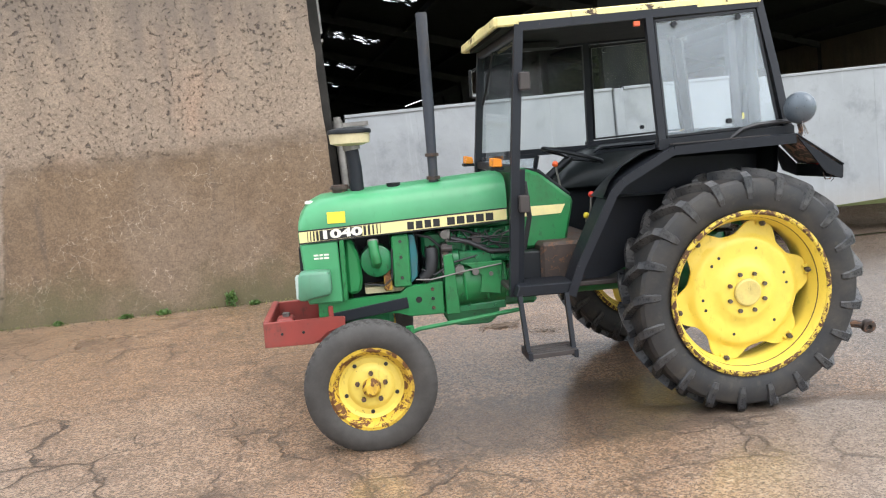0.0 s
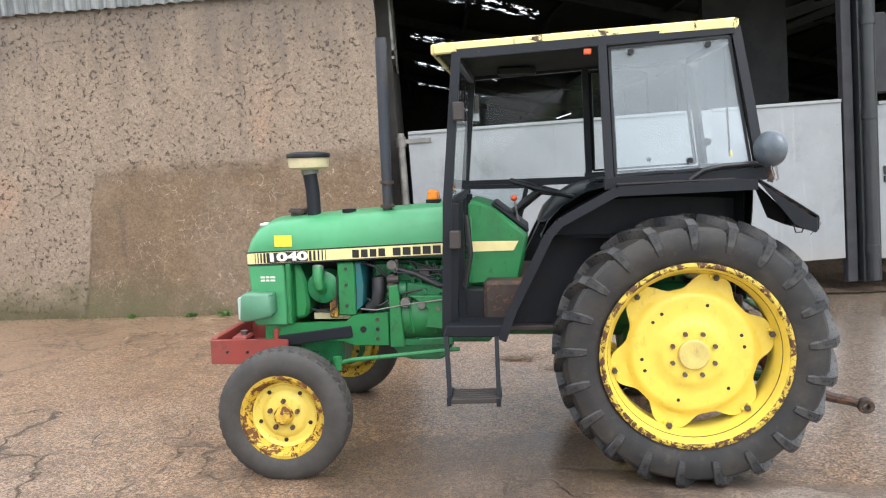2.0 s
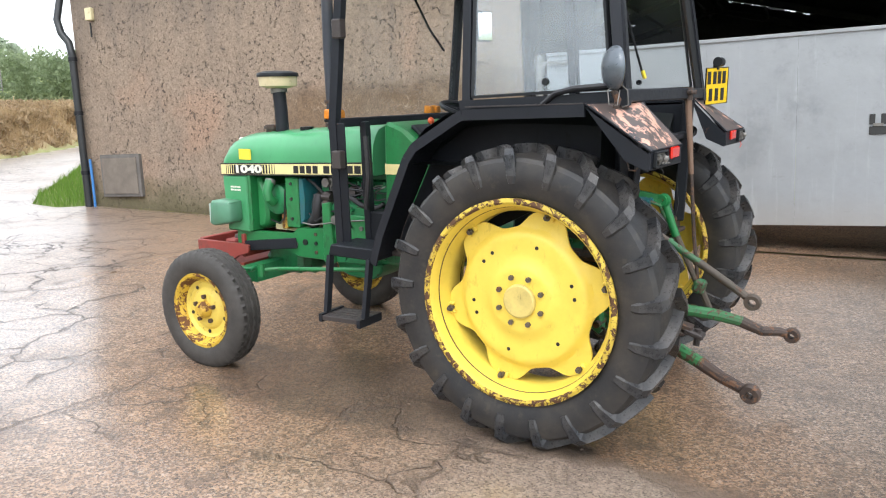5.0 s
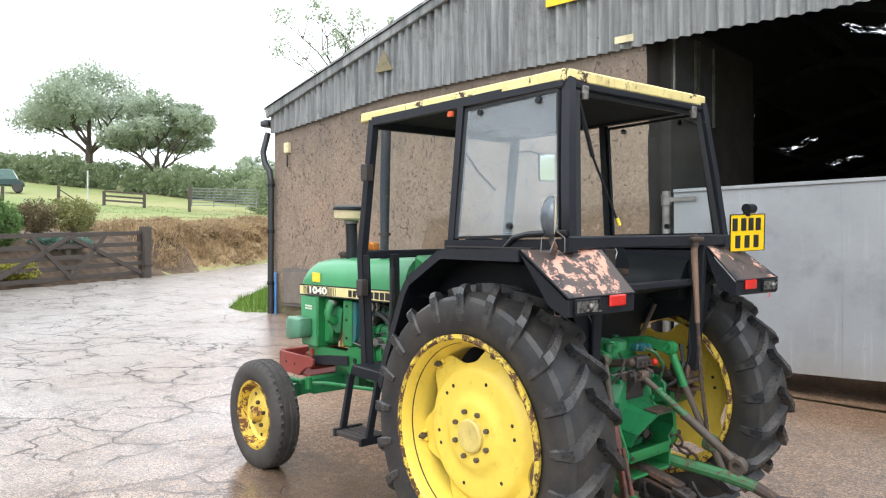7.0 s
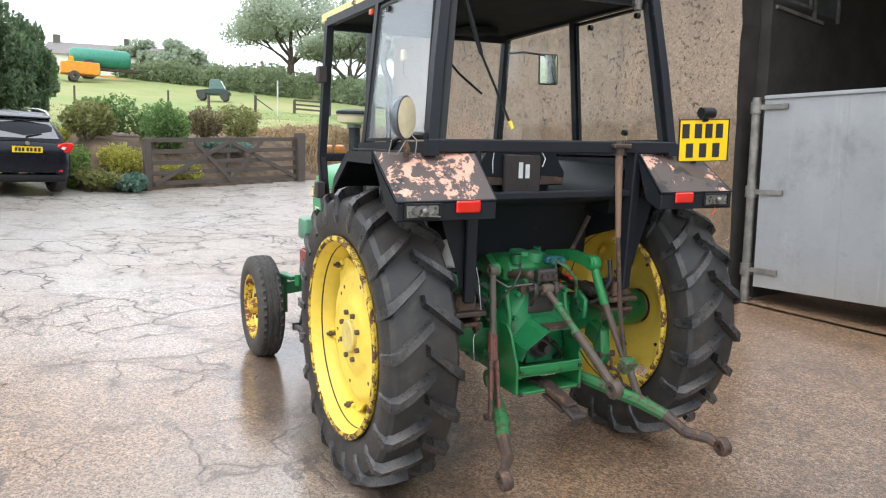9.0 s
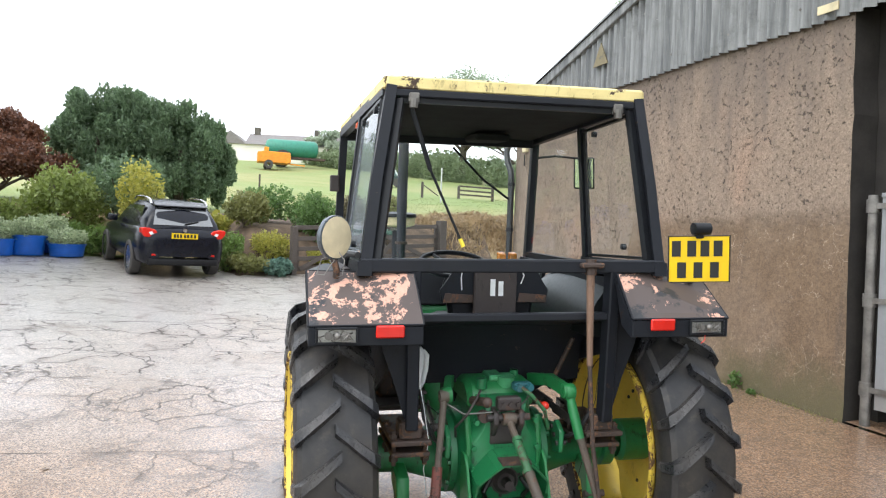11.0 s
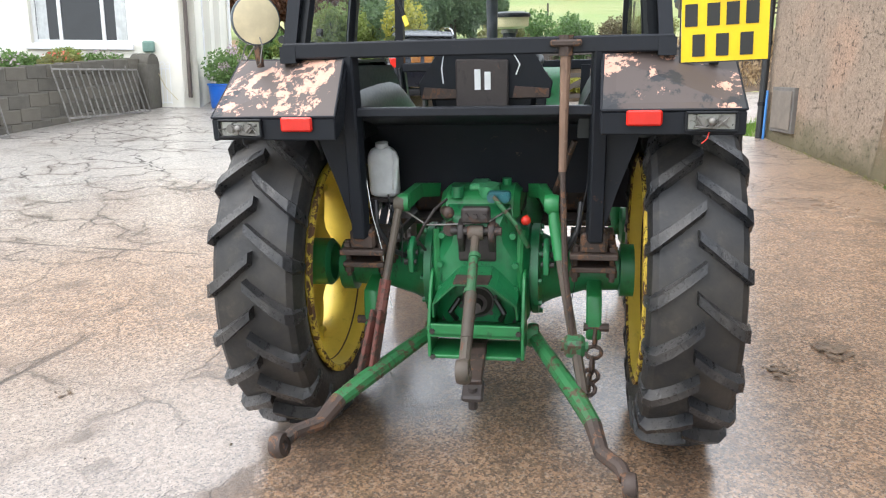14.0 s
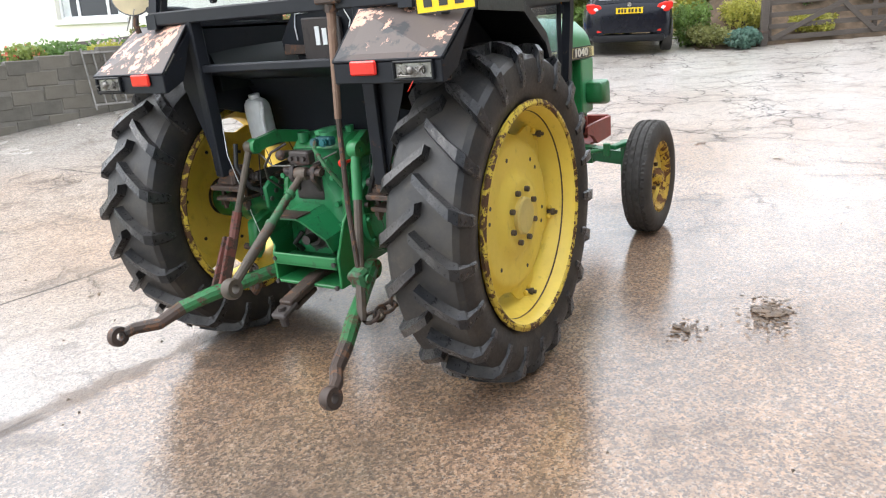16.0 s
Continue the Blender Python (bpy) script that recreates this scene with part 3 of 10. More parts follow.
    strip = k.ramp(k.math("ADD", strip, k.math("MULTIPLY", k.math("SUBTRACT", k.noise(3.5, 6, 0.7, p), 0.5), 0.5)), 0.02, 0.13, 0.7, 0.0)
    soil = k.math("MAXIMUM", soil, k.math("MULTIPLY", strip, k.ramp(x, 0.5, 2.5)))
    col = k.mix(soil, col, (0.13, 0.085, 0.055))
    blotch = k.math("MULTIPLY", k.ramp(k.noise(5.5, 6, 0.72, p, 0.8), 0.48, 0.66, 0.0, 0.36), k.math("MULTIPLY", clean, k.ramp(near, 0.2, 0.8)))
    col = k.mix(blotch, col, (0.1, 0.06, 0.036))
    spots = k.ramp(k.math("ADD", k.noise(1.6, 7, 0.76, p, 0.6), k.ramp(near, 0.3, 0.9, 0.0, 0.05)), 0.58, 0.72, 0.0, 0.62)
    col = k.mix(spots, col, (0.082, 0.054, 0.036))
    # puddle between the near wheels; its dark colour also paints the tractor's shade
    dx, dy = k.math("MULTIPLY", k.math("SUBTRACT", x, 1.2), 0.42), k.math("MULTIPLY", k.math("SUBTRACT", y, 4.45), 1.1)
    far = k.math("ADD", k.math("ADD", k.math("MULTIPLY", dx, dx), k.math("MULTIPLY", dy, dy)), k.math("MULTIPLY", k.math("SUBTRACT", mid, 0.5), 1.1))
    pool_shade = k.ramp(far, 0.15, 0.5, 0.6, 0.0)
    col = k.mix(pool_shade, col, (0.055, 0.038, 0.027))
    wet = k.ramp(k.math("ADD", k.noise(0.55, 6, 0.62, p, 0.3), pool_shade), 0.34, 0.56, 0.75, 1.0)
    rough = k.math("ADD", k.ramp(wet, 0.35, 1.0, 0.7, 0.45), k.math("MULTIPLY", fine, 0.1))
    h = k.math("ADD", k.math("ADD", k.math("MULTIPLY", fine, 0.35), k.math("MULTIPLY", gravel, 0.35)), k.math("ADD", k.math("MULTIPLY", grain, 0.9), k.math("MULTIPLY", mid, 1.0)))
    h = k.math("SUBTRACT", h, k.math("MULTIPLY", crack, 1.8))
    dry = k.math("MULTIPLY", k.math("MULTIPLY", k.ramp(y, 2.2, 4.0, 0.65, 0.0), k.ramp(x, -2.0, 0.5)), k.ramp(x, 2.5, 3.8, 1.0, 0.0))
    wet = k.math("MULTIPLY", wet, k.math("SUBTRACT", 1.0, dry))
    k.set(col, rough, 0, k.bump(h, 0.95, 0.016), Coat_Weight=k.math("MULTIPLY", k.math("MULTIPLY", wet, k.ramp(near, 0, 1, 1.0, 0.88)), k.math("SUBTRACT", 1.0, k.math("MAXIMUM", k.math("MULTIPLY", crack, 0.9), k.math("MAXIMUM", soil, k.math("MULTIPLY", spots, 0.6))))), Coat_IOR=k.ramp(behind, 0, 1, 1.75, 2.1))
    k.put(k.b.inputs["Coat Roughness"], k.math("ADD", k.ramp(wet, 0.4, 1.0, 0.2, 0.055), k.ramp(damp, 0, 1, 0.24, 0.0)))
    k.l.new(k.bump(k.math("ADD", grain, k.math("MULTIPLY", mid, 0.6)), 0.12, 0.008), k.b.inputs["Coat Normal"])
    return k.m


def roughcast_material():
    """Wet-dash render full of small pits above a smooth washed-down dado."""
    k = Nodes("old_roughcast_render")
    p = k.world_pos()
    x, y, z = k.xyz(p)
    fine, mid, big = k.noise(45, 5, 0.78, p), k.noise(3.2, 6, 0.65, p), k.noise(0.55, 4, 0.6, p)
    lump = k.noise(21, 4, 0.6, p)
    streak = k.noise(1.0, 5, 0.6, k.mapped(p, (5, 5, 0.5)))
    up = k.mix(mid, (0.2, 0.147, 0.106), (0.325, 0.252, 0.187))
    up = k.mix(k.ramp(big, 0.5, 0.72, 0.0, 0.75), up, (0.36, 0.225, 0.15))
    grit = k.math("MULTIPLY", k.ramp(k.cells(70, p), 0, 1, 0.84, 1.14), k.ramp(k.cells(30, p), 0, 1, 0.9, 1.1))
    shade = k.n.new("ShaderNodeCombineXYZ")
    for i in range(3):
        k.l.new(grit, shade.inputs[i])
    up = k.mix(1.0, up, shade.outputs[0], "MULTIPLY")
    up = k.mix(k.ramp(streak, 0.5, 0.8, 0.0, 0.4), up, (0.15, 0.12, 0.1))
    runs = k.ramp(k.math("ADD", z, k.math("MULTIPLY", k.math("SUBTRACT", streak, 0.5), 2.6)), 2.7, 4.1, 0.0, 0.7)
    up = k.mix(runs, up, (0.13, 0.105, 0.088))
    dense = k.ramp(k.noise(1.6, 4, 0.6, p), 0.3, 0.7, 0.012, -0.045)
    pits = k.ramp(k.math("ADD", lump, dense), 0.585, 0.65)
    holes = k.ramp(k.noise(33, 4, 0.6, p), 0.63, 0.68, 0.0, 0.8)
    pits = k.math("MAXIMUM", pits, holes)
    up = k.mix(k.math("MULTIPLY", pits, k.ramp(k.noise(2.2, 3, 0.6, p), 0.3, 0.7, 0.55, 0.95)), up, (0.07, 0.054, 0.046))
    low = k.mix(mid, (0.108, 0.07, 0.04), (0.24, 0.163, 0.098))
    low = k.mix(k.ramp(streak, 0.48, 0.75, 0.0, 0.7), low, (0.115, 0.085, 0.06))
    low = k.mix(k.ramp(big, 0.35, 0.55, 0.5, 0.0), low, (0.235, 0.175, 0.125))
    stir = k.n.new("ShaderNodeVectorMath")
    stir.operation = "MULTIPLY_ADD"
    cx = k.n.new("ShaderNodeTexNoise")
    k.l.new(p, cx.inputs["Vector"])
    cx.inputs["Scale"].default_value, cx.inputs["Detail"].default_value = 5.0, 4
    k.l.new(cx.outputs["Color"], stir.inputs[0])
    stir.inputs[1].default_value = (0.3, 0.3, 0.3)
    k.l.new(p, stir.inputs[2])
    craze = k.ramp(k.voronoi(6.5, "DISTANCE_TO_EDGE", stir.outputs[0]), 0.002, 0.02, 1.0, 0.0)
    craze = k.math("MULTIPLY", craze, k.ramp(k.noise(2.3, 6, 0.7, p), 0.47, 0.58))
    low = k.mix(k.math("MULTIPLY", craze, 0.8), low, (0.46, 0.37, 0.28))
    low = k.mix(1.0, low, shade.outputs[0], "MULTIPLY")
    scab = k.ramp(k.noise(9, 6, 0.75, p), 0.66, 0.72, 0.0, 0.75)
    low = k.mix(scab, low, (0.48, 0.38, 0.3))
    tide = k.math("ADD", k.math("ADD", z, k.math("MULTIPLY", k.math("SUBTRACT", mid, 0.5), 0.3)), k.math("MULTIPLY", k.ramp(k.math("ADD", x, k.math("MULTIPLY", mid, 0.16)), -3.85, -3.5, 1.0, 0.0), 1.6))
    upper = k.ramp(tide, 1.93, 2.2)
    col = k.mix(upper, low, up)
    moss = k.math("MULTIPLY", k.ramp(k.math("ADD", k.math("ADD", z, k.math("MULTIPLY", x, 0.05)), k.math("MULTIPLY", k.math("SUBTRACT", mid, 0.5), 0.9)), 0.25, 0.85, 0.85, 0.0), k.ramp(big, 0.3, 0.5))
    col = k.mix(moss, col, (0.105, 0.095, 0.045))
    col = k.mix(k.ramp(fine, 0.25, 0.6, 0.35, 0.0), col, (0.09, 0.07, 0.058))
    relief = k.math("ADD", k.math("MULTIPLY", fine, 0.35), k.math("MULTIPLY", k.math("MULTIPLY", k.math("SUBTRACT", 1.0, pits), upper), 1.4))
    return k.set(col, 0.85, 0, k.bump(relief, 0.9, 0.025))


def cement_sheet_material():
    k = Nodes("fibre_cement_sheet")
    p = k.world_pos()
    mid = k.noise(3, 6, 0.7, p)
    streak = k.noise(1.2, 6, 0.7, k.mapped(p, (9, 9, 0.6)))
    col = k.mix(k.ramp(streak, 0.3, 0.7), (0.1, 0.108, 0.112), (0.29, 0.3, 0.3))
    col = k.mix(k.ramp(mid, 0.5, 0.8, 0.0, 0.7), col, (0.07, 0.07, 0.065))
    col = k.mix(k.ramp(k.random(), 0, 1, 0.0, 0.35), col, (0.2, 0.205, 0.2))
    col = k.mix(k.ramp(k.noise(1.1, 6, 0.7, p), 0.52, 0.7, 0.0, 0.75), col, (0.045, 0.047, 0.046))
    lich = k.ramp(k.noise(22, 5, 0.7, p), 0.66, 0.72, 0.0, 0.8)
    col = k.mix(lich, col, (0.42, 0.42, 0.38))
    return k.set(col, 0.8, 0, k.bump(mid, 0.3, 0.006))


def galvanised_material():
    k = Nodes("galvanised_sheet")
    p = k.world_pos()
    mid, big = k.noise(2.2, 6, 0.65, p), k.noise(0.8, 4, 0.6, p)
    drip = k.noise(1.0, 6, 0.7, k.mapped(p, (10, 10, 0.7)))
    col = k.mix(mid, (0.2, 0.21, 0.22), (0.34, 0.355, 0.37))
    col = k.mix(k.ramp(drip, 0.55, 0.8, 0.0, 0.35), col, (0.5, 0.52, 0.53))
    col = k.mix(k.ramp(k.noise(1.5, 6, 0.7, p), 0.5, 0.68, 0.0, 0.55), col, (0.16, 0.168, 0.178))
    col = k.mix(k.ramp(big, 0.5, 0.7, 0.0, 0.35), col, (0.27, 0.28, 0.29))
    x, y, z = k.xyz(p)
    foot = k.ramp(k.math("ADD", z, k.math("MULTIPLY", mid, 0.35)), 0.5, 0.95, 0.5, 0.0)
    col = k.mix(foot, col, (0.3, 0.27, 0.24))
    scuff = k.ramp(k.noise(6, 7, 0.75, k.mapped(p, (1, 1, 2.2))), 0.6, 0.7, 0.0, 0.5)
    col = k.mix(scuff, col, (0.2, 0.205, 0.21))
    spots = k.ramp(k.noise(30, 4, 0.7, p), 0.68, 0.74, 0.0, 0.6)
    col = k.mix(spots, col, (0.16, 0.13, 0.11))
    return k.set(col, k.ramp(mid, 0, 1, 0.38, 0.6), 0.35, k.bump(k.math("ADD", mid, k.math("MULTIPLY", big, 3.0)), 0.3, 0.02))


def land_material():
    k = Nodes("grass_field")
    p = k.world_pos()
    fine, mid, big = k.noise(7, 6, 0.75, p), k.noise(0.5, 5, 0.6, p), k.noise(0.07, 4, 0.6, p)
    col = k.mix(fine, (0.13, 0.175, 0.05), (0.27, 0.33, 0.11))
    col = k.mix(k.ramp(big, 0.42, 0.62, 0.0, 0.8), col, (0.3, 0.285, 0.12))
    col = k.mix(k.ramp(mid, 0.5, 0.75, 0.0, 0.6), col, (0.17, 0.19, 0.05))
    x, y, z = k.xyz(p)
    q = k.math("ADD", k.math("MULTIPLY", k.math("ADD", x, 14.59), -0.846), k.math("MULTIPLY", k.math("SUBTRACT", y, 8.96), -0.533))
    q = k.math("ADD", k.math("MINIMUM", q, k.math("MULTIPLY", k.math("ADD", x, 14.9), -1.0)), k.math("MULTIPLY", k.math("SUBTRACT", mid, 0.5), 0.8))
    band = k.math("MULTIPLY", k.ramp(q, -0.1, 0.3), k.ramp(q, 3.0, 3.8, 1.0, 0.0))
    col = k.mix(band, col, k.mix(fine, (0.24, 0.155, 0.08), (0.44, 0.33, 0.19)))
    return k.set(col, 0.85, 0, k.bump(fine, 0.6, 0.05))


CONCRETE, ROUGHCAST, CEMENT, GALV, LAND = concrete_material(), roughcast_material(), cement_sheet_material(), galvanised_material(), land_material()
# the inner walls' near-black base colours carry the barn's indoor gloom
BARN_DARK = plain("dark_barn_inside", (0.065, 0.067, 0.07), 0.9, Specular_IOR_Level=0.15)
BARN_BEAM = plain("dark_barn_steel", (0.05, 0.05, 0.055), 0.8, Specular_IOR_Level=0.15)
BARN_BLOCK = plain("gloom_dark_blockwork", (0.02, 0.02, 0.021), 0.9, 0, 0.3, 3)
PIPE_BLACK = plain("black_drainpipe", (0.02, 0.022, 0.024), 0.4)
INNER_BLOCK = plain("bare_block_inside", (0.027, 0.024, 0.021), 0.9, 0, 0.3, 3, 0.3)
BARK = plain("bark", (0.09, 0.072, 0.055), 0.9, 0, 0.3, 5, 0.6)
GRASS = leafy("fresh_grass", (0.06, 0.13, 0.015), (0.17, 0.3, 0.04))
DRY = leafy("dry_grass", (0.25, 0.165, 0.08), (0.5, 0.37, 0.21))

# ---- ground ----
def axis_steps(a, b, fine0, fine1, step, far):
    """Steps that are fine between two values and grow outside them."""
    out = list(np.arange(fine0, fine1 + 1e-6, step))
    s, v = step, fine1
    while v < b:
        s *= far
        v += s
        out.append(min(v, b))
    s, v = step, fine0
    while v > a:
        s *= far
        v -= s
        out.insert(0, max(v, a))
    return out


gx, gy = axis_steps(-1500, 900, -30, 8, 0.45, 1.12), axis_steps(-1200, 1200, -8, 20, 0.45, 1.12)
gv = [(x, y, land_z(x, y) - (0.05 if x > -14.2 and y > -3.2 else 0.02)) for x in gx for y in gy]
gn = len(gy)
gf = [(i * gn + j, (i + 1) * gn + j, (i + 1) * gn + j + 1, i * gn + j + 1) for i in range(len(gx) - 1) for j in range(gn - 1)]
tagged(raw("ground", gv, gf, LAND, smooth=True), "green and straw-coloured sloping grass fields", "ground", kind="structure")

YARD_EDGES = [(18, -6.0, 11.4), (8, -5.4, 10.16), (0.5, -4.2, 9.28), (-2, -3.75, 8.97), (-4.5, -3.3, 8.67), (-7.25, -3.25, 8.34), (-7.6, -3.25, 7.95), (-8.3, -3.25, 7.97), (-9.4, -3.2, 8.75), (-11.5, -3.0, 10.6),
              (-13.9, -2.6, 12.6), (-14.35, 4.3, 12.95), (-14.8, 9.0, 13.3), (-16.5, 11.8, 15.2), (-19, 15.8, 19.4), (-24, 23.7, 27.5), (-32, 36.4, 40.5)]


def yard():
    xs = []
    for (x0, a0, b0), (x1, a1, b1) in zip(YARD_EDGES, YARD_EDGES[1:]):
        n = max(1, int(abs(x1 - x0) / 0.3))
        xs += [(x0 + (x1 - x0) * i / n, a0 + (a1 - a0) * i / n, b0 + (b1 - b0) * i / n) for i in range(n)]
    xs.append(YARD_EDGES[-1])
    m = 44
    vs = []
    for x, a, b in xs:
        for j in range(m + 1):
            y = a + (b - a) * j / m
            vs.append((x, y, yard_z(x, y) + 0.012 * noise.noise(Vector((x * 0.8, y * 0.8, 3))) * (0 if y > 8 else 1)))
    fs = [(i * (m + 1) + j, i * (m + 1) + j + 1, (i + 1) * (m + 1) + j + 1, (i + 1) * (m + 1) + j) for i in range(len(xs) - 1) for j in range(m)]
    return tagged(raw("pavement", vs, fs, CONCRETE, smooth=True), "wet cracked concrete farmyard, brown near the barn", "yard", kind="structure")


yard()

# ---- barn ----
BARN = pose(-0.17, 9.2, 0, 0, 0, 6.92)
S0, SV, S1, EAVE, SLOPE, APEX = -7.15, 6.15, 19.45, 4.09, 0.268, -0.5
DEEP = 27.0


def in_barn(ob):
    ob.matrix_world = BARN
    return ob


def verge_z(s):
    """Two equal gables side by side, with a valley between them."""
    if s > SV:
        s -= SV - S0
    return EAVE + SLOPE * (min(s, 2 * APEX - s) - S0)


def barn():
    # front wall beside the door, with thickness; y is into the barn
    b = B()
    edge = []
    n = 26
    for i in range(n + 1):
        z = -0.3 + 4.35 * i / n
        lean = -0.045 * max(0.0, z - 0.4) / 3.5
        edge.append((lean + 0.022 * noise.noise(Vector((z * 3.1, 0, 7))) + 0.01 * noise.noise(Vector((z * 11, 0, 2))), z))
    prism(b, [(S0, -0.3)] + edge + [(S0, 4.05)], "y", 0.0, 0.3)
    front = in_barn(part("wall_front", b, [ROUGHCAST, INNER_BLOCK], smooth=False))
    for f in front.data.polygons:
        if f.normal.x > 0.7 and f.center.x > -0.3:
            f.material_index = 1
    tagged(front, "weathered brown roughcast barn wall with tide mark", "wall", kind="structure")
    b = B()
    box(b, S0, S0 + 0.3, 0.3, DEEP, -0.3, 4.17)
    tagged(in_barn(part("wall_side", b, ROUGHCAST, smooth=False)), "plain roughcast side wall of the barn", "wall", kind="structure")
    b = B()
    box(b, S0, S1, DEEP, DEEP + 0.3, -0.3, 4.0)
    prism(b, [(S0, 4.0), (S1, 4.0), (S1, EAVE + 0.05), (APEX + 13.3, verge_z(APEX) + 0.05), (SV, EAVE + 0.05), (APEX, verge_z(APEX) + 0.05), (S0, EAVE + 0.05)], "y", DEEP, DEEP + 0.2)
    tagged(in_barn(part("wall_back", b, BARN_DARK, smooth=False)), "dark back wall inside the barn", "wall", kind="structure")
    b = B()
    box(b, S1 - 0.3, S1, 0, DEEP, -0.3, 4.17)
    tagged(in_barn(part("wall_end", b, ROUGHCAST, smooth=False)), "plain far end wall of the barn", "wall", kind="structure")
    # inner blockwork return behind the jamb and partition, both coloured dark for indoor gloom
    b = B()
    box(b, -0.2, 0.1, 0.31, 2.9, -0.2, 4.3)
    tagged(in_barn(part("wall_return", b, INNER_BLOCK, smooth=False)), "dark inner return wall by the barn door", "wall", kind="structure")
    # a dark sheet on the wall stands in for the unlit opening
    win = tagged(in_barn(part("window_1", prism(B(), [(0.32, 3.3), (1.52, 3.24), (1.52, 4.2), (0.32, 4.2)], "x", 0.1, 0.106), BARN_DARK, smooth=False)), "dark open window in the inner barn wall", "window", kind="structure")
    for ya, za, yb, zb in ((0.36, 3.32, 0.36, 4.2), (0.95, 3.28, 0.95, 4.2), (0.36, 3.34, 0.95, 3.3), (1.03, 3.2, 1.03, 4.2), (1.48, 3.2, 1.48, 4.2), (0.36, 3.24, 1.2, 3.17)):
        b = B()
        bar(b, (0.115, ya, za), (0.115, yb, zb), 0.03, 0.035)
        part("window_frame", b, STEEL, win, "grey weathered window bar")
    b = B()
    box(b, 4.35, 5.5, 1.6, 1.75, 2.0, 4.3)
    tagged(in_barn(part("wall_partition", b, BARN_BLOCK, smooth=False)), "inner partition above the doors, coloured dark for indoor gloom", "wall", kind="structure")

    # gable cladding: one object for each sheet
    clad = thing("gable_cladding", "grey corrugated fibre-cement gable sheets with lichen", "cladding", at=BARN, kind="structure")
    pitch, amp = 0.146, 0.034
    width = pitch * 7
    s = S0 - 0.02
    i = 0
    while s < 13:
        b = B()
        e = s + width + pitch * 0.5
        cols = []
        m = 8 * 8
        for j in range(m + 1):
            q = s + (e - s) * j / m
            y = -0.05 - (0.004 if i % 2 else 0.0) + amp * math.sin(2 * math.pi * q / pitch)
            low = 3.97 - 0.25 * max(0.0, min(1.0, (-4.1 - q) / 2.87)) + 0.006 * math.sin(q * 2.3)
            droop = max(0.0, 1 - abs(q - 5.55) / 0.75)
            low -= 0.3 * droop ** 1.5
            top = verge_z(q) - 0.03
            cols.append([b.verts.new((q, y, low)), b.verts.new((q, y, top)), b.verts.new((q, y + 0.007, low)), b.verts.new((q, y + 0.007, top))])
        for c, d in zip(cols, cols[1:]):
            b.faces.new((c[0], d[0], d[1], c[1]))
            b.faces.new((c[2], c[3], d[3], d[2]))
            b.faces.new((c[0], c[2], d[2], d[0]))
        part("sheet", b, CEMENT, clad, smooth=True, angle=60)
        s += width
        i += 1
    b = B()
    for s in np.arange(S0 + 0.4, 12.8, 1.02):
        for z in (4.15, 4.9, 5.7, 6.5):
            if z < verge_z(s) - 0.15:
                cyl(b, (s, -0.09, z), (s, -0.05, z), 0.014, 6)
    part("fixing_bolts", b, STEEL, clad)
    b = B()
    bar(b, (S0 - 0.12, -0.09, verge_z(S0) + 0.0), (APEX, -0.09, verge_z(APEX) + 0.03), 0.06, 0.2, 0.01)
    bar(b, (APEX, -0.09, verge_z(APEX) + 0.03), (SV, -0.09, EAVE), 0.06, 0.2, 0.01)
    part("barge_board", b, CEMENT, clad)
    b = B()
    box(b, -0.4, -0.16, -0.1, -0.086, 4.03, 4.11)
    part("pale_tag", b, CREAM_DIRTY, clad)

    # roof with translucent rooflights
    rl = Nodes("holed_rooflight")
    clear = rl.n.new("ShaderNodeBsdfTransparent")
    mixs = rl.n.new("ShaderNodeMixShader")
    rl.set((0.02, 0.02, 0.02), 0.9)
    rl.put(mixs.inputs[0], rl.ramp(rl.noise(3.0, 6, 0.75, rl.obj), 0.55, 0.6))
    rl.l.new(rl.b.outputs[0], mixs.inputs[1])
    rl.l.new(clear.outputs[0], mixs.inputs[2])
    rl.l.new(mixs.outputs[0], rl.out.inputs[0])
    # the roof slopes, split into bays; some panels are old rooflights
    b = B()
    panels = []
    bays = [-0.15] + [v for c in (2.3, 7.2, 12.3, 17.2, 22.2) for v in (c - 0.45, c + 0.45)] + [DEEP + 0.2]
    for base in (0.0, SV - S0):
        for left in (True, False):
            cuts = [S0 - 0.15, -4.3, -3.15, APEX] if left else [APEX, 0.2, 1.55, 2.95, SV + 0.02]
            for sa, sb in zip(cuts, cuts[1:]):
                for i, (ya, yb) in enumerate(zip(bays, bays[1:])):
                    pts = [(q + base, y, verge_z(min(max(q, S0), SV)) + 0.06) for q, y in ((sa, ya), (sb, ya), (sb, yb), (sa, yb))]
                    holed = base == 0.0 and i % 2 == 1 and i > 2 and (sa == -4.3 or sa in (0.2, 1.55))
                    if holed:
                        panels.append(pts)
                    else:
                        b.faces.new([b.verts.new(p) for p in pts])
    bmesh.ops.remove_doubles(b, verts=b.verts, dist=0.001)
    roof = tagged(in_barn(part("roof_barn", b, BARN_BEAM, smooth=False)), "grey corrugated barn roof, black inside", "roof", kind="structure")
    for pts in panels:
        q = B()
        q.faces.new([q.verts.new(p) for p in pts])
        part("rooflight", q, rl.m, roof, "", smooth=False)
    frames = thing("beam_barn", "dark steel barn portal columns and rafters", "beam", at=BARN, kind="structure")
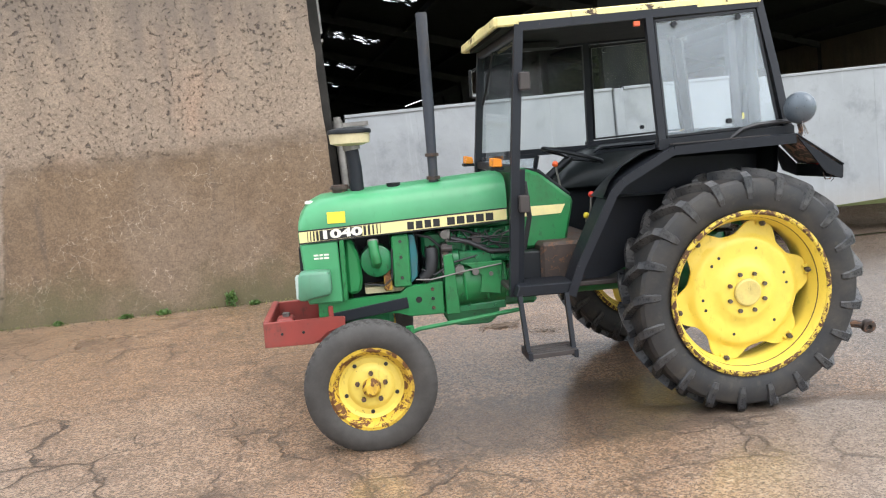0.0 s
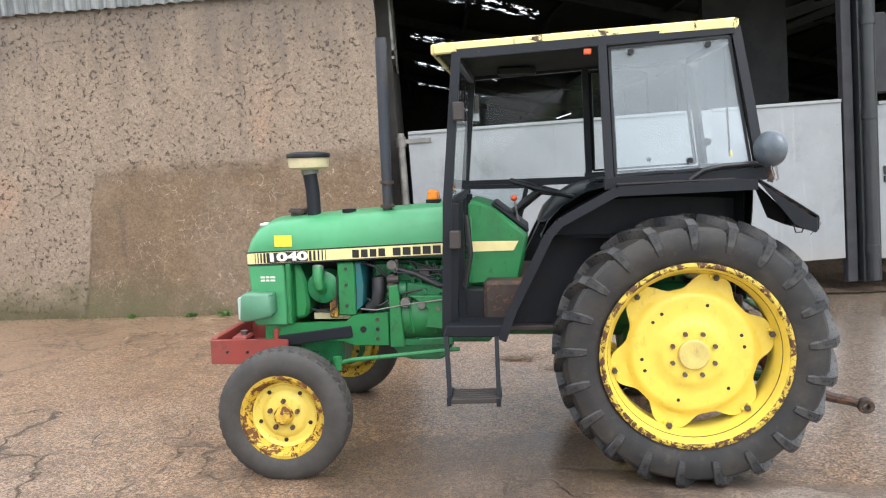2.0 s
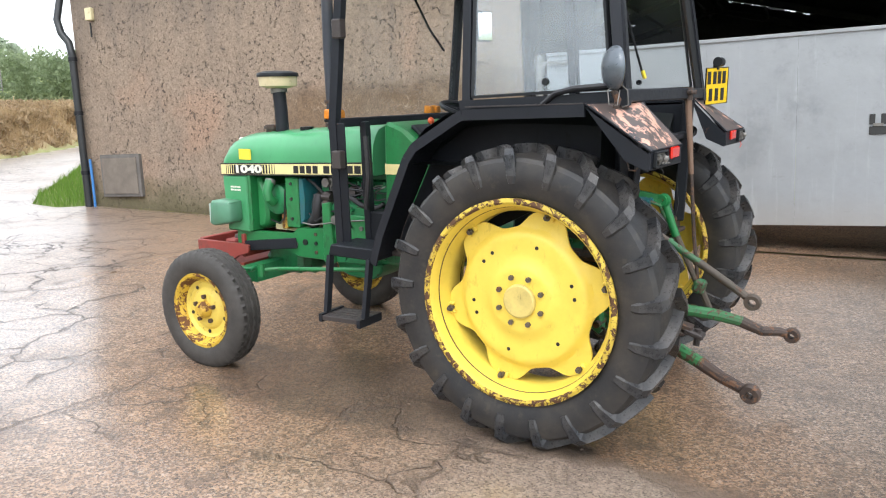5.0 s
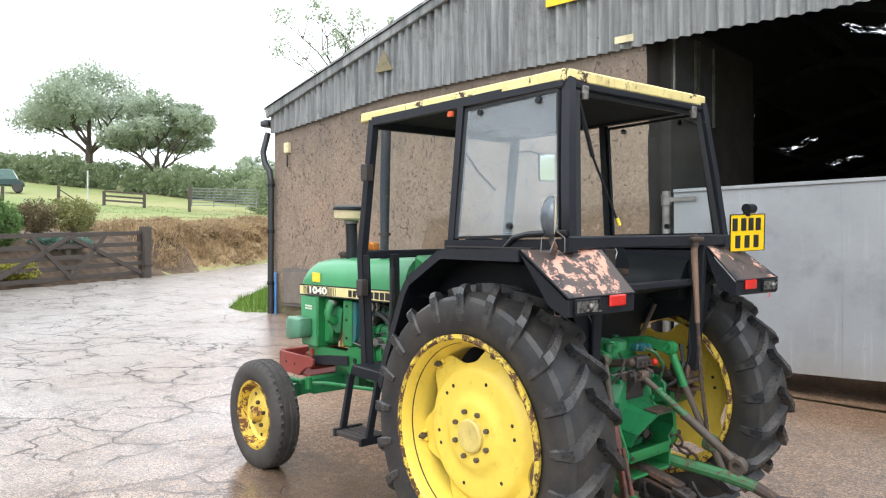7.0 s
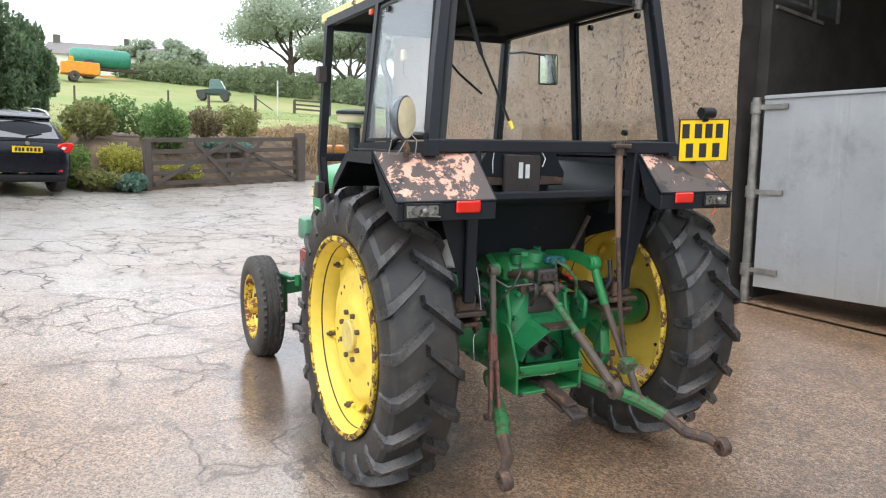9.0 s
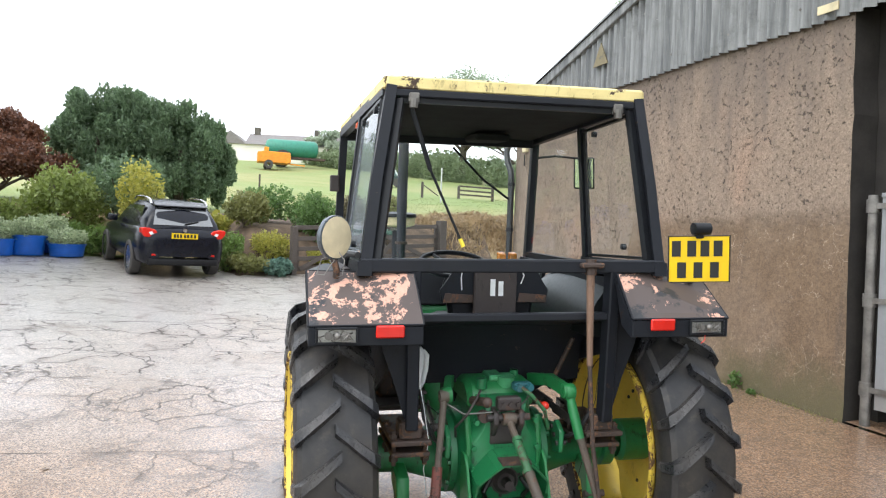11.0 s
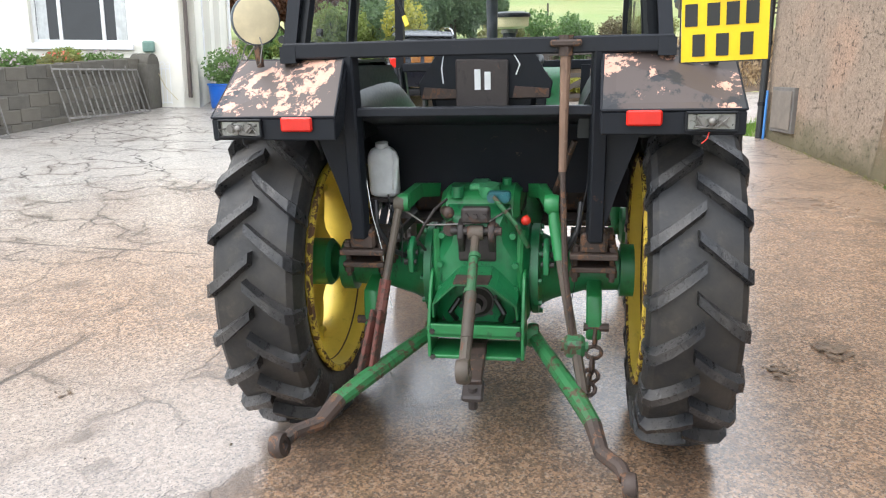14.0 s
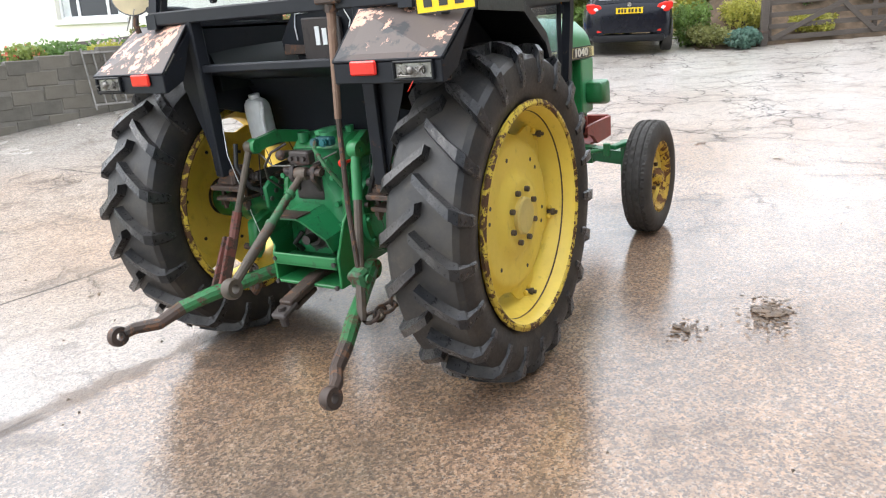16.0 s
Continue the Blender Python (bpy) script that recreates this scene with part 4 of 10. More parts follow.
    for base in (0.0, SV - S0):
        for y in (4.7, 9.7, 14.7, 19.7, 24.7):
            for a, c in (((S0 + base, y, EAVE - 0.12), (APEX + base, y, verge_z(APEX) - 0.12)), ((APEX + base, y, verge_z(APEX) - 0.12), (SV + base, y, EAVE - 0.12))):
                part("rafter", bar(B(), a, c, 0.12, 0.2), BARN_BEAM, frames, smooth=False)
            for q in (S0 + 0.5, SV - 0.2):
                b = B()
                box(b, q + base - 0.1, q + base + 0.1, y - 0.1, y + 0.1, -0.2, EAVE)
                part("column", b, BARN_BEAM, frames, smooth=False)
        for f in (0.2, 0.45, 0.7, 0.95):
            for q in (S0 + (APEX - S0) * f, SV - (SV - APEX) * f):
                b = B()
                box(b, q + base - 0.04, q + base + 0.04, 0.3, DEEP, verge_z(q) - 0.1, verge_z(q) + 0.04)
                part("purlin", b, BARN_BEAM, frames, smooth=False)


barn()


def barn_floor():
    vs, fs = [], []
    n, m = 27, 18
    for i in range(n + 1):
        for j in range(m + 1):
            q = BARN @ Vector((S0 + 0.3 + (S1 - S0 - 0.6) * i / n, 0.03 + (DEEP - 0.03) * j / m, 0))
            vs.append((q.x, q.y, yard_z(q.x, min(q.y, 11.0)) + 0.01))
    for i in range(n):
        for j in range(m):
            fs.append((i * (m + 1) + j, (i + 1) * (m + 1) + j, (i + 1) * (m + 1) + j + 1, i * (m + 1) + j + 1))
    tagged(raw("floor_barn", vs, fs, CONCRETE, smooth=True), "dark dirty barn floor", "floor", kind="structure")


barn_floor()


def barn_doors():
    group = "sheeted barn doors"
    def leaf(s0, s1, z0, z1, latch, label):
        d = thing("barn_door", label, "door", group, at=BARN)
        n = max(2, round((s1 - s0) / 0.9))
        for i in range(n):
            a, c = s0 + (s1 - s0) * i / n, s0 + (s1 - s0) * (i + 1) / n
            b = B()
            box(b, a + 0.0008, c - 0.0008, 0.10 + 0.0006 * (i % 2), 0.105 + 0.0006 * (i % 2), z0, z1)
            part("sheet", b, GALV, d, smooth=False)
        b = B()
        for z in (z0 + 0.05, (z0 + z1) / 2, z1 - 0.03):
            box(b, s0, s1, 0.11, 0.16, z - 0.025, z + 0.025)
        for s in (s0 + 0.025, s1 - 0.025):
            box(b, s - 0.025, s + 0.025, 0.11, 0.16, z0, z1)
        part("door_frame", b, STEEL, d)
        b = B()
        box(b, s0, s1, 0.08, 0.12, z1 - 0.005, z1 + 0.035, 0.006)
        part("top_rail", b, GALV, d)
        if latch is not None:
            for k, (u, v) in enumerate(((-0.06, 0.05), (0.06, 0.05), (0, -0.07))):
                b = B()
                box(b, latch - 0.07 + (0.1 if k == 1 else 0), latch - 0.02 + (0.1 if k == 1 else 0) + (0.1 if k == 2 else 0), 0.085, 0.099, 1.28 + (0 if k == 2 else 0.1), 1.36 + (0 if k == 2 else 0.12), 0.004)
                part("latch", b, DECAL_BLACK, d, "black latch hole")
            b = B()
            box(b, latch - 0.04, latch + 0.05, 0.07, 0.09, 1.36, 1.39, 0.004)
            part("bolt", b, STEEL, d)
        return d
    leaf(0.23, 3.70, 0.38, 2.28, 3.55, "galvanised grey sheet barn door hung on a steel post")
    leaf(3.86, 5.42, 0.40, 2.28, 3.98, "galvanised grey sheet barn door, white streaked")
    leaf(5.86, 9.6, 0.36, 2.22, 5.98, "pale galvanised sheet barn door beside dark column")
    b = B()
    cyl(b, (0.14, 0.1, 0.1), (0.14, 0.1, 2.3), 0.045, 12)
    for z in (0.55, 1.35, 2.2):
        cyl(b, (0.14, 0.1, z - 0.06), (0.14, 0.1, z + 0.06), 0.06, 12)
        bar(b, (0.14, 0.08, z), (0.5, 0.08, z), 0.012, 0.05)
    tagged(in_barn(part("hinge_post", b, STEEL)), "grey steel hinge post of the barn door", "post", kind="structure")
    b = B()
    box(b, 3.71, 3.85, 0.06, 0.18, 0.16, 2.3, 0.01)
    tagged(in_barn(part("door_stile", b, GALV)), "pale steel meeting post between barn doors", "post", kind="structure")
    b = B()
    box(b, 5.45, 5.57, 0.1, 0.22, 0.1, 4.2, 0.008)
    tagged(in_barn(part("column_pale", b, BARN_BEAM)), "dark grey steel door column", "column", kind="structure")
    b = B()
    tube(b, [(5.70, 0.0, 0.12), (5.70, 0.0, 3.9)], 0.075, 14)
    for z in (0.5, 2.1, 3.2):
        cyl(b, (5.70, 0.0, z - 0.05), (5.70, 0.0, z + 0.05), 0.09, 14)
    box(b, 5.6, 5.82, 0.02, 0.25, 0.1, 4.0, 0.01)
    tagged(in_barn(part("column_dark", b, PIPE_BLACK)), "black steel column with drainpipe", "column", kind="structure")
    b = B()
    box(b, 5.8, 6.0, 0.1, 0.3, 2.35, 3.3, 0.02)
    tagged(in_barn(part("door_stop_plate", b, BARN_BEAM)), "dark steel plate beside the barn column", "plate", kind="structure")


barn_doors()


def barn_trim():
    pipe = thing("drainpipe", "black plastic drainpipe with swan neck at barn corner", "drainpipe", at=BARN)
    b = B()
    tube(b, [(S0 + 0.04, -0.1, 0.5), (S0 + 0.04, -0.1, 2.9)], 0.055, 14)
    part("downpipe", b, PIPE_BLACK, pipe)
    b = B()
    tube(b, [(S0 + 0.04, -0.1, 2.85), (S0 - 0.0, -0.1, 3.05), (S0 - 0.14, -0.1, 3.2), (S0 - 0.2, -0.1, 3.4), (S0 - 0.2, 0.0, 3.75)], 0.055, 14)
    part("swan_neck", b, PIPE_BLACK, pipe)
    for z in (1.1, 2.0, 2.8):
        b = B()
        cyl(b, (S0 + 0.04, -0.1, z - 0.03), (S0 + 0.04, -0.1, z + 0.03), 0.066, 14)
        part("collar", b, BLACK_SMOOTH, pipe)
    b = B()
    tube(b, [(S0 + 0.14, -0.07, 0.45), (S0 + 0.14, -0.07, 1.0), (S0 + 0.12, -0.06, 1.3)], 0.02, 8)
    part("blue_hose", b, plain("blue_hose", (0.05, 0.2, 0.5), 0.4), pipe, "thin blue water pipe")
    b = B()
    box(b, S0 - 0.32, S0 - 0.1, -0.1, DEEP, 3.86, 3.98, 0.03)
    tagged(in_barn(part("gutter", b, PIPE_BLACK)), "dark gutter along the barn eave", "gutter", kind="structure")
    cab = thing("meter_box", "grey-brown meter cupboard on the barn wall", "meter box", at=BARN)
    b = B()
    box(b, -6.82, -6.02, -0.06, 0.02, 0.72, 1.36, 0.008)
    part("cupboard_frame", b, plain("grey_cupboard", (0.13, 0.12, 0.11), 0.6), cab)
    b = B()
    box(b, -6.77, -6.07, -0.075, -0.062, 0.77, 1.31, 0.004)
    part("cupboard_door", b, plain("brown_cupboard", (0.17, 0.145, 0.12), 0.6), cab)
    j = thing("junction_box", "small cream junction box high on the wall", "junction box", at=BARN)
    b = B()
    box(b, -6.80, -6.67, -0.07, 0.0, 3.34, 3.52, 0.01)
    part("box_body", b, CREAM_DIRTY, j)
    b = B()
    cyl(b, (-6.72, -0.05, 3.3), (-6.72, -0.05, 3.1), 0.012, 6)
    part("cable", b, HOSE, j)
    t = thing("warning_triangle", "faded yellow triangular warning sign on corrugated gable", "sign", at=BARN)
    b = B()
    prism(b, [(-4.46, 4.34), (-4.08, 4.34), (-4.27, 4.66)], "y", -0.112, -0.1)
    part("sign_face", b, painted("faded_sign_yellow", (0.2, 0.165, 0.085), (0.15, 0.14, 0.12), 0.5, 6, 0.6), t)
    t = thing("yellow_sign", "yellow notice board on corrugated gable", "sign", at=BARN)
    b = B()
    box(b, -1.35, -0.62, -0.115, -0.1, 4.66, 5.05)
    part("sign_face", b, PLATE_YELLOW, t)
    for z in (4.74, 4.84, 4.94):
        b = B()
        box(b, -1.25, -0.72, -0.119, -0.116, z, z + 0.05)
        part("text_bar", b, DECAL_BLACK, t)


barn_trim()

# ---- tractor ----
TRACTOR = pose(2.19, 5.09, 0.016, 1.5, 3.0, 0)
tractor = thing("tractor", "old green farm tractor with black cab and yellow wheels", "tractor", at=TRACTOR)


def tp(name, bm, material, label="", parent=None, smooth=True, angle=35):
    return part(name, bm, material, parent or tractor, label, smooth, angle)


def rear_tyre_mesh(o):
    b = B()
    prof = [(-0.135, 0.468), (-0.15, 0.50), (-0.165, 0.555), (-0.168, 0.60), (-0.155, 0.645), (-0.135, 0.662), (-0.07, 0.672), (0, 0.675), (0.07, 0.672), (0.135, 0.662), (0.155, 0.645), (0.168, 0.60), (0.165, 0.555), (0.15, 0.50), (0.135, 0.468)]
    lathe(b, prof, 72)
    return b


def lug_mesh(side, seed):
    """One chevron lug, shared by all that look alike."""
    b = B()
    rng = random.Random(seed)
    cols = []
    path = [(-0.012, 0.006, 0.676, 0.044), (0.04, -0.055, 0.674, 0.044), (0.09, -0.112, 0.67, 0.043), (0.14, -0.165, 0.66, 0.044), (0.166, -0.185, 0.64, 0.036), (0.176, -0.194, 0.585, 0.012), (0.170, -0.197, 0.55, 0.004)]
    for j, (y, dth, r, h) in enumerate(path):
        w = (0.02, 0.021, 0.023, 0.025, 0.027, 0.024, 0.018)[j]
        wob = rng.uniform(-0.004, 0.003)
        if j < 4:
            rr = [(r - 0.012, w * 1.55), (r + h + wob, w), (r + h + wob, -w), (r - 0.012, -w * 1.55)]
            yy = [y] * 4
        elif j == 4:
            rr = [(r - 0.02, w * 1.45), (r + h + wob, w), (r + h + wob, -w), (r - 0.02, -w * 1.45)]
            yy = [y - 0.02, y, y, y - 0.02]
        else:
            rr = [(r, w * 1.2), (r, w * 0.7), (r, -w * 0.7), (r, -w * 1.2)]
            yy = [y - 0.008, y + 0.002, y + 0.002, y - 0.008]
        ring = []
        for (q, a), yv in zip(rr, yy):
            t = dth + a / q * 0.85 + rng.uniform(-0.003, 0.003)
            ring.append(b.verts.new((q * math.cos(t), side * yv, q * math.sin(t))))
        cols.append(ring)
    for c, d in zip(cols, cols[1:]):
        for k in range(3):
            b.faces.new((c[k], c[k + 1], d[k + 1], d[k]))
    b.faces.new(cols[0])
    b.faces.new(cols[-1][::-1])
    return mesh_of(b, "lug", LUG_RUBBER, False)


LUG_RUBBER = Nodes("worn_lug_rubber")
_f, _b = LUG_RUBBER.noise(50, 4, 0.7), LUG_RUBBER.noise(9, 5)
_c = LUG_RUBBER.mix(LUG_RUBBER.ramp(_b, 0.4, 0.7), (0.012, 0.0135, 0.0165), (0.055, 0.052, 0.05))
_c = LUG_RUBBER.mix(LUG_RUBBER.ramp(LUG_RUBBER.random(), 0, 1, 0.0, 0.3), _c, (0.05, 0.044, 0.038))
LUG_RUBBER = LUG_RUBBER.set(_c, LUG_RUBBER.ramp(_f, 0.3, 0.7, 0.22, 0.5), 0, LUG_RUBBER.bump(_f, 0.6, 0.006))
LUGS = {side: [lug_mesh(side, 5 + v) for v in range(3)] for side in (-1, 1)}


def rear_wheel(o):
    """Steel rim with a scalloped disc; o is the outer side."""
    at = (-0.03, o * 0.795, 0.712)
    b = B()
    prof = [(-0.155, 0.478), (-0.16, 0.478), (-0.162, 0.466), (-0.14, 0.452), (-0.10, 0.448), (-0.06, 0.425), (0.06, 0.425), (0.10, 0.448), (0.14, 0.452), (0.162, 0.466), (0.16, 0.478), (0.155, 0.478)]
    inner = [(y, r - 0.008) for y, r in prof[::-1]]
    lathe(b, prof + inner, 72, closed=True)
    wheel = tp("rear_wheel", b, YELLOW, "chipped yellow steel rear wheel rim", angle=50)
    wheel.location = at
    for sgn in (-1, 1):
        b = B()
        lathe(b, [(sgn * 0.118, 0.447), (sgn * 0.143, 0.449), (sgn * 0.152, 0.455), (sgn * 0.166, 0.458), (sgn * 0.171, 0.468), (sgn * 0.165, 0.485), (sgn * 0.15, 0.484)], 96)
        tp("rim_edge", b, RIM_EDGE, "rusted rim edge", wheel)
        b = B()
        lathe(b, [(sgn * 0.098, 0.442), (sgn * 0.1, 0.4385), (sgn * 0.106, 0.4385), (sgn * 0.108, 0.4445)], 96)
        tp("bead_line", b, RUST, "thin rusty line round the bead seat", wheel)
    tp("tyre", rear_tyre_mesh(o), RUBBER, "black ribbed agricultural tyre with chevron lugs", wheel, angle=28)
    n = 21
    for side in (-1, 1):
        for i in range(n):
            ob = new("lug", LUGS[side][i % 3])
            ob.parent = wheel
            ob.rotation_euler = (0, -2 * math.pi * (i + (0.5 if side > 0 else 0)) / n, 0)
    b = B()
    seg, rows = 144, []
    for j, f in enumerate((0.0, 0.2, 0.26, 0.32, 0.45, 0.55, 0.66, 0.7, 0.74, 0.78, 0.86, 0.93, 0.965, 1.0)):
        ring = []
        for i in range(seg):
            t = 2 * math.pi * i / seg + 0.35
            w = 0.5 + 0.5 * math.cos(6 * (t - 0.24))
            rm = 0.338 + 0.078 * smooth01(w * 1.12)
            r = 0.075 + (rm - 0.075) * f
            y = 0.08 if r < 0.15 else 0.08 - 0.022 * smooth01((r - 0.15) / 0.04) if r < 0.2 else 0.058 - 0.035 * smooth01((r - 0.3) / 0.05)
            ring.append((r * math.cos(t), o * y, r * math.sin(t)))
        rows.append(ring)
    front = [[b.verts.new(p) for p in ring] for ring in rows]
    back = [[b.verts.new((p[0], p[1] - o * 0.012, p[2])) for p in ring] for ring in rows]
    for i in range(seg):
        k = (i + 1) % seg
        for j in range(len(rows) - 1):
            b.faces.new((front[j][i], front[j][k], front[j + 1][k], front[j + 1][i]))
            b.faces.new((back[j][i], back[j + 1][i], back[j + 1][k], back[j][k]))
        b.faces.new((front[-1][i], front[-1][k], back[-1][k], back[-1][i]))
    tp("wheel_disc", b, YELLOW, "yellow scalloped wheel disc", wheel)
    b = B()
    lathe(b, [(o * 0.058, 0.082), (o * 0.096, 0.08), (o * 0.102, 0.072), (o * 0.102, 0.02), (o * 0.098, 0.0)], 32)
    tp("hub_cap", b, painted("pale_hub_paint", (0.6, 0.47, 0.14), (0.35, 0.2, 0.08), 0.4, 14, 0.5), "pale worn hub cap", wheel)
    for i in range(8):
        t = 2 * math.pi * (i + 0.5) / 8
        b = B()
        c = Vector((0.115 * math.cos(t), 0, 0.115 * math.sin(t)))
        cyl(b, c + Vector((0, o * 0.073, 0)), c + Vector((0, o * 0.098, 0)), 0.0125, 6)
        tp("wheel_bolt", b, RUST_PALE, "", wheel)
    b = B()
    lathe(b, [(o * 0.0585, 0.099), (o * 0.0615, 0.097), (o * 0.0615, 0.083), (o * 0.0585, 0.081)], 40)
    tp("hub_ring", b, RUST, "rusty ring round the hub", wheel)
    for i in range(6):
        for dt in ((-0.12, 0.12) if i in (0, 2, 3) else (0.0,)):
            t = 2 * math.pi * i / 6 + 0.25 + dt
            b = B()
            c = Vector((0.26 * math.cos(t), 0, 0.26 * math.sin(t)))
            cyl(b, c + Vector((0, o * 0.04, 0)), c + Vector((0, o * 0.0595, 0)), 0.0095, 8)
            tp("disc_hole", b, DECAL_BLACK, "dark square hole", wheel)
        t = 2 * math.pi * i / 6 + 0.24
        c, d = Vector((math.cos(t), 0, math.sin(t))), Vector((-math.sin(t), 0, math.cos(t)))
        b = B()
        m = Matrix(((c.x, 0, d.x, 0), (0, 1, 0, 0), (c.z, 0, d.z, 0), (0, 0, 0, 1)))
        box(b, 0.393, 0.43, -0.03 + o * 0.03, 0.03 + o * 0.03, -0.03, -0.012, 0.005, m)
        box(b, 0.393, 0.43, -0.03 + o * 0.03, 0.03 + o * 0.03, 0.012, 0.03, 0.005, m)
        box(b, 0.39, 0.41, -0.02 + o * 0.02, 0.02 + o * 0.02, -0.028, 0.028, 0.005, m)
        lug = tp("rim_clamp", b, YELLOW, "yellow clamp lug", wheel)
        b = B()
        cyl(b, c * 0.408 + Vector((0, o * 0.03, 0)), c * 0.408 + Vector((0, o * 0.09, 0)), 0.009, 6)
        cyl(b, c * 0.408 + Vector((0, o * 0.062, 0)), c * 0.408 + Vector((0, o * 0.076, 0)), 0.016, 6)
        tp("clamp_bolt", b, RUST_PALE, "rusty clamp bolt", lug)
    b = B()
    lathe(b, [(-o * 0.12, 0.085), (-o * 0.1, 0.105), (o * 0.04, 0.105)], 24)
    tp("inner_hub", b, GREEN_OLD, "green hub behind the disc", wheel)
    for ob in wheel.children:
        if ob.name.split(".")[0] in ("wheel_disc", "hub_cap", "hub_ring", "wheel_bolt", "disc_hole"):
            ob.location.y += 0.018 * o
    return wheel


def front_wheel(o):
    at = (-2.235, o * 0.805, 0.35)
    b = B()
    prof = [(-0.07, 0.222), (-0.075, 0.235), (-0.08, 0.238), (-0.08, 0.226), (-0.06, 0.21), (-0.03, 0.19), (0.03, 0.19), (0.06, 0.21), (0.08, 0.226), (0.08, 0.238), (0.075, 0.235), (0.07, 0.222)]
    lathe(b, prof + [(y, r - 0.006) for y, r in prof[::-1]], 48, closed=True)
    wheel = tp("front_wheel", b, YELLOW_RUST, "rusty yellow front wheel rim", angle=50)
    wheel.location = at
    b = B()
    prof = [(-0.068, 0.226), (-0.086, 0.25), (-0.094, 0.29), (-0.09, 0.33), (-0.078, 0.358), (-0.068, 0.369), (-0.05, 0.373), (-0.046, 0.362), (-0.036, 0.362), (-0.032, 0.375), (-0.012, 0.376), (-0.008, 0.364), (0.008, 0.364), (0.012, 0.376), (0.032, 0.375), (0.036, 0.362), (0.046, 0.362), (0.05, 0.373), (0.068, 0.369), (0.078, 0.358), (0.09, 0.33), (0.094, 0.29), (0.086, 0.25), (0.068, 0.226)]
    seg = 160
    rings = []
    for y, r in prof:
        rings.append([b.verts.new(((r - (0.011 if r > 0.357 and r not in (0.362, 0.364) and (k + int(y * 90)) % 4 == 0 else 0.0)) * math.cos(2 * math.pi * k / seg), y, (r - (0.011 if r > 0.357 and r not in (0.362, 0.364) and (k + int(y * 90)) % 4 == 0 else 0.0)) * math.sin(2 * math.pi * k / seg))) for k in range(seg)])
    for p, q in zip(rings, rings[1:]):
        for k in range(seg):
            b.faces.new((p[k], p[(k + 1) % seg], q[(k + 1) % seg], q[k]))
    tp("tyre", b, RUBBER_OLD, "worn grey-black ribbed front tyre", wheel, angle=28)
    b = B()
    prof = [(o * 0.035, 0.0), (o * 0.035, 0.10), (o * 0.03, 0.115), (o * 0.012, 0.135), (o * 0.012, 0.165), (o * 0.03, 0.185), (o * 0.045, 0.2), (o * 0.05, 0.207)]
    lathe(b, prof + [(y - o * 0.008, r) for y, r in prof[::-1] if r > 0], 48)
    tp("wheel_disc", b, YELLOW_SPECK, "yellow pressed wheel disc speckled with rust", wheel)
    b = B()
    lathe(b, [(o * 0.03, 0.055), (o * 0.065, 0.052), (o * 0.085, 0.036), (o * 0.092, 0.03), (o * 0.092, 0.0)], 20)
    tp("hub_cap", b, YELLOW_RUST, "rusty yellow hub cap", wheel)
    for i in range(5):
        t = 2 * math.pi * i / 5 + 0.3
        c = Vector((0.082 * math.cos(t), 0, 0.082 * math.sin(t)))
        b = B()
        cyl(b, c + Vector((0, o * 0.03, 0)), c + Vector((0, o * 0.055, 0)), 0.014, 6)
        tp("wheel_bolt", b, RUST, "", wheel)
        t += 0.63
        c = Vector((0.15 * math.cos(t), 0, 0.15 * math.sin(t)))
        b = B()
        cyl(b, c + Vector((0, o * 0.012, 0)), c + Vector((0, o * 0.0165, 0)), 0.012, 10)
        tp("disc_hole", b, DECAL_BLACK, "dark hole in the disc", wheel)
    return wheel


for o in (-1, 1):
    rear_wheel(o)
    front_wheel(o)


def loft(b, sections):
    """Joins rows of points, each row a cross-section."""
    rows = [[b.verts.new(p) for p in s] for s in sections]
    for a, c in zip(rows, rows[1:]):
        for i in range(len(a) - 1):
            b.faces.new((a[i], a[i + 1], c[i + 1], c[i]))
    b.faces.new(rows[0][::-1])
    b.faces.new(rows[-1])
    return b


def hood_section(x, zb, zt, w):
    pts = [(x, -w, zb), (x, -w, zb + 0.4 * (zt - zb))]
    for a in (20, 40, 60, 75):
        t = radians(a)
        pts.append((x, -w + 0.14 * (1 - math.cos(t)) + (0.04 if a == 75 else 0), zb + 0.4 * (zt - zb) + 0.57 * (zt - zb) * math.sin(t)))
    pts.append((x, -0.09, zt - 0.003))
    return pts + [(x, 0, zt)] + [(p[0], -p[1], p[2]) for p in pts[::-1]]


def stripe_z(x):
    return 1.196 + (x + 2.596) * 0.0397


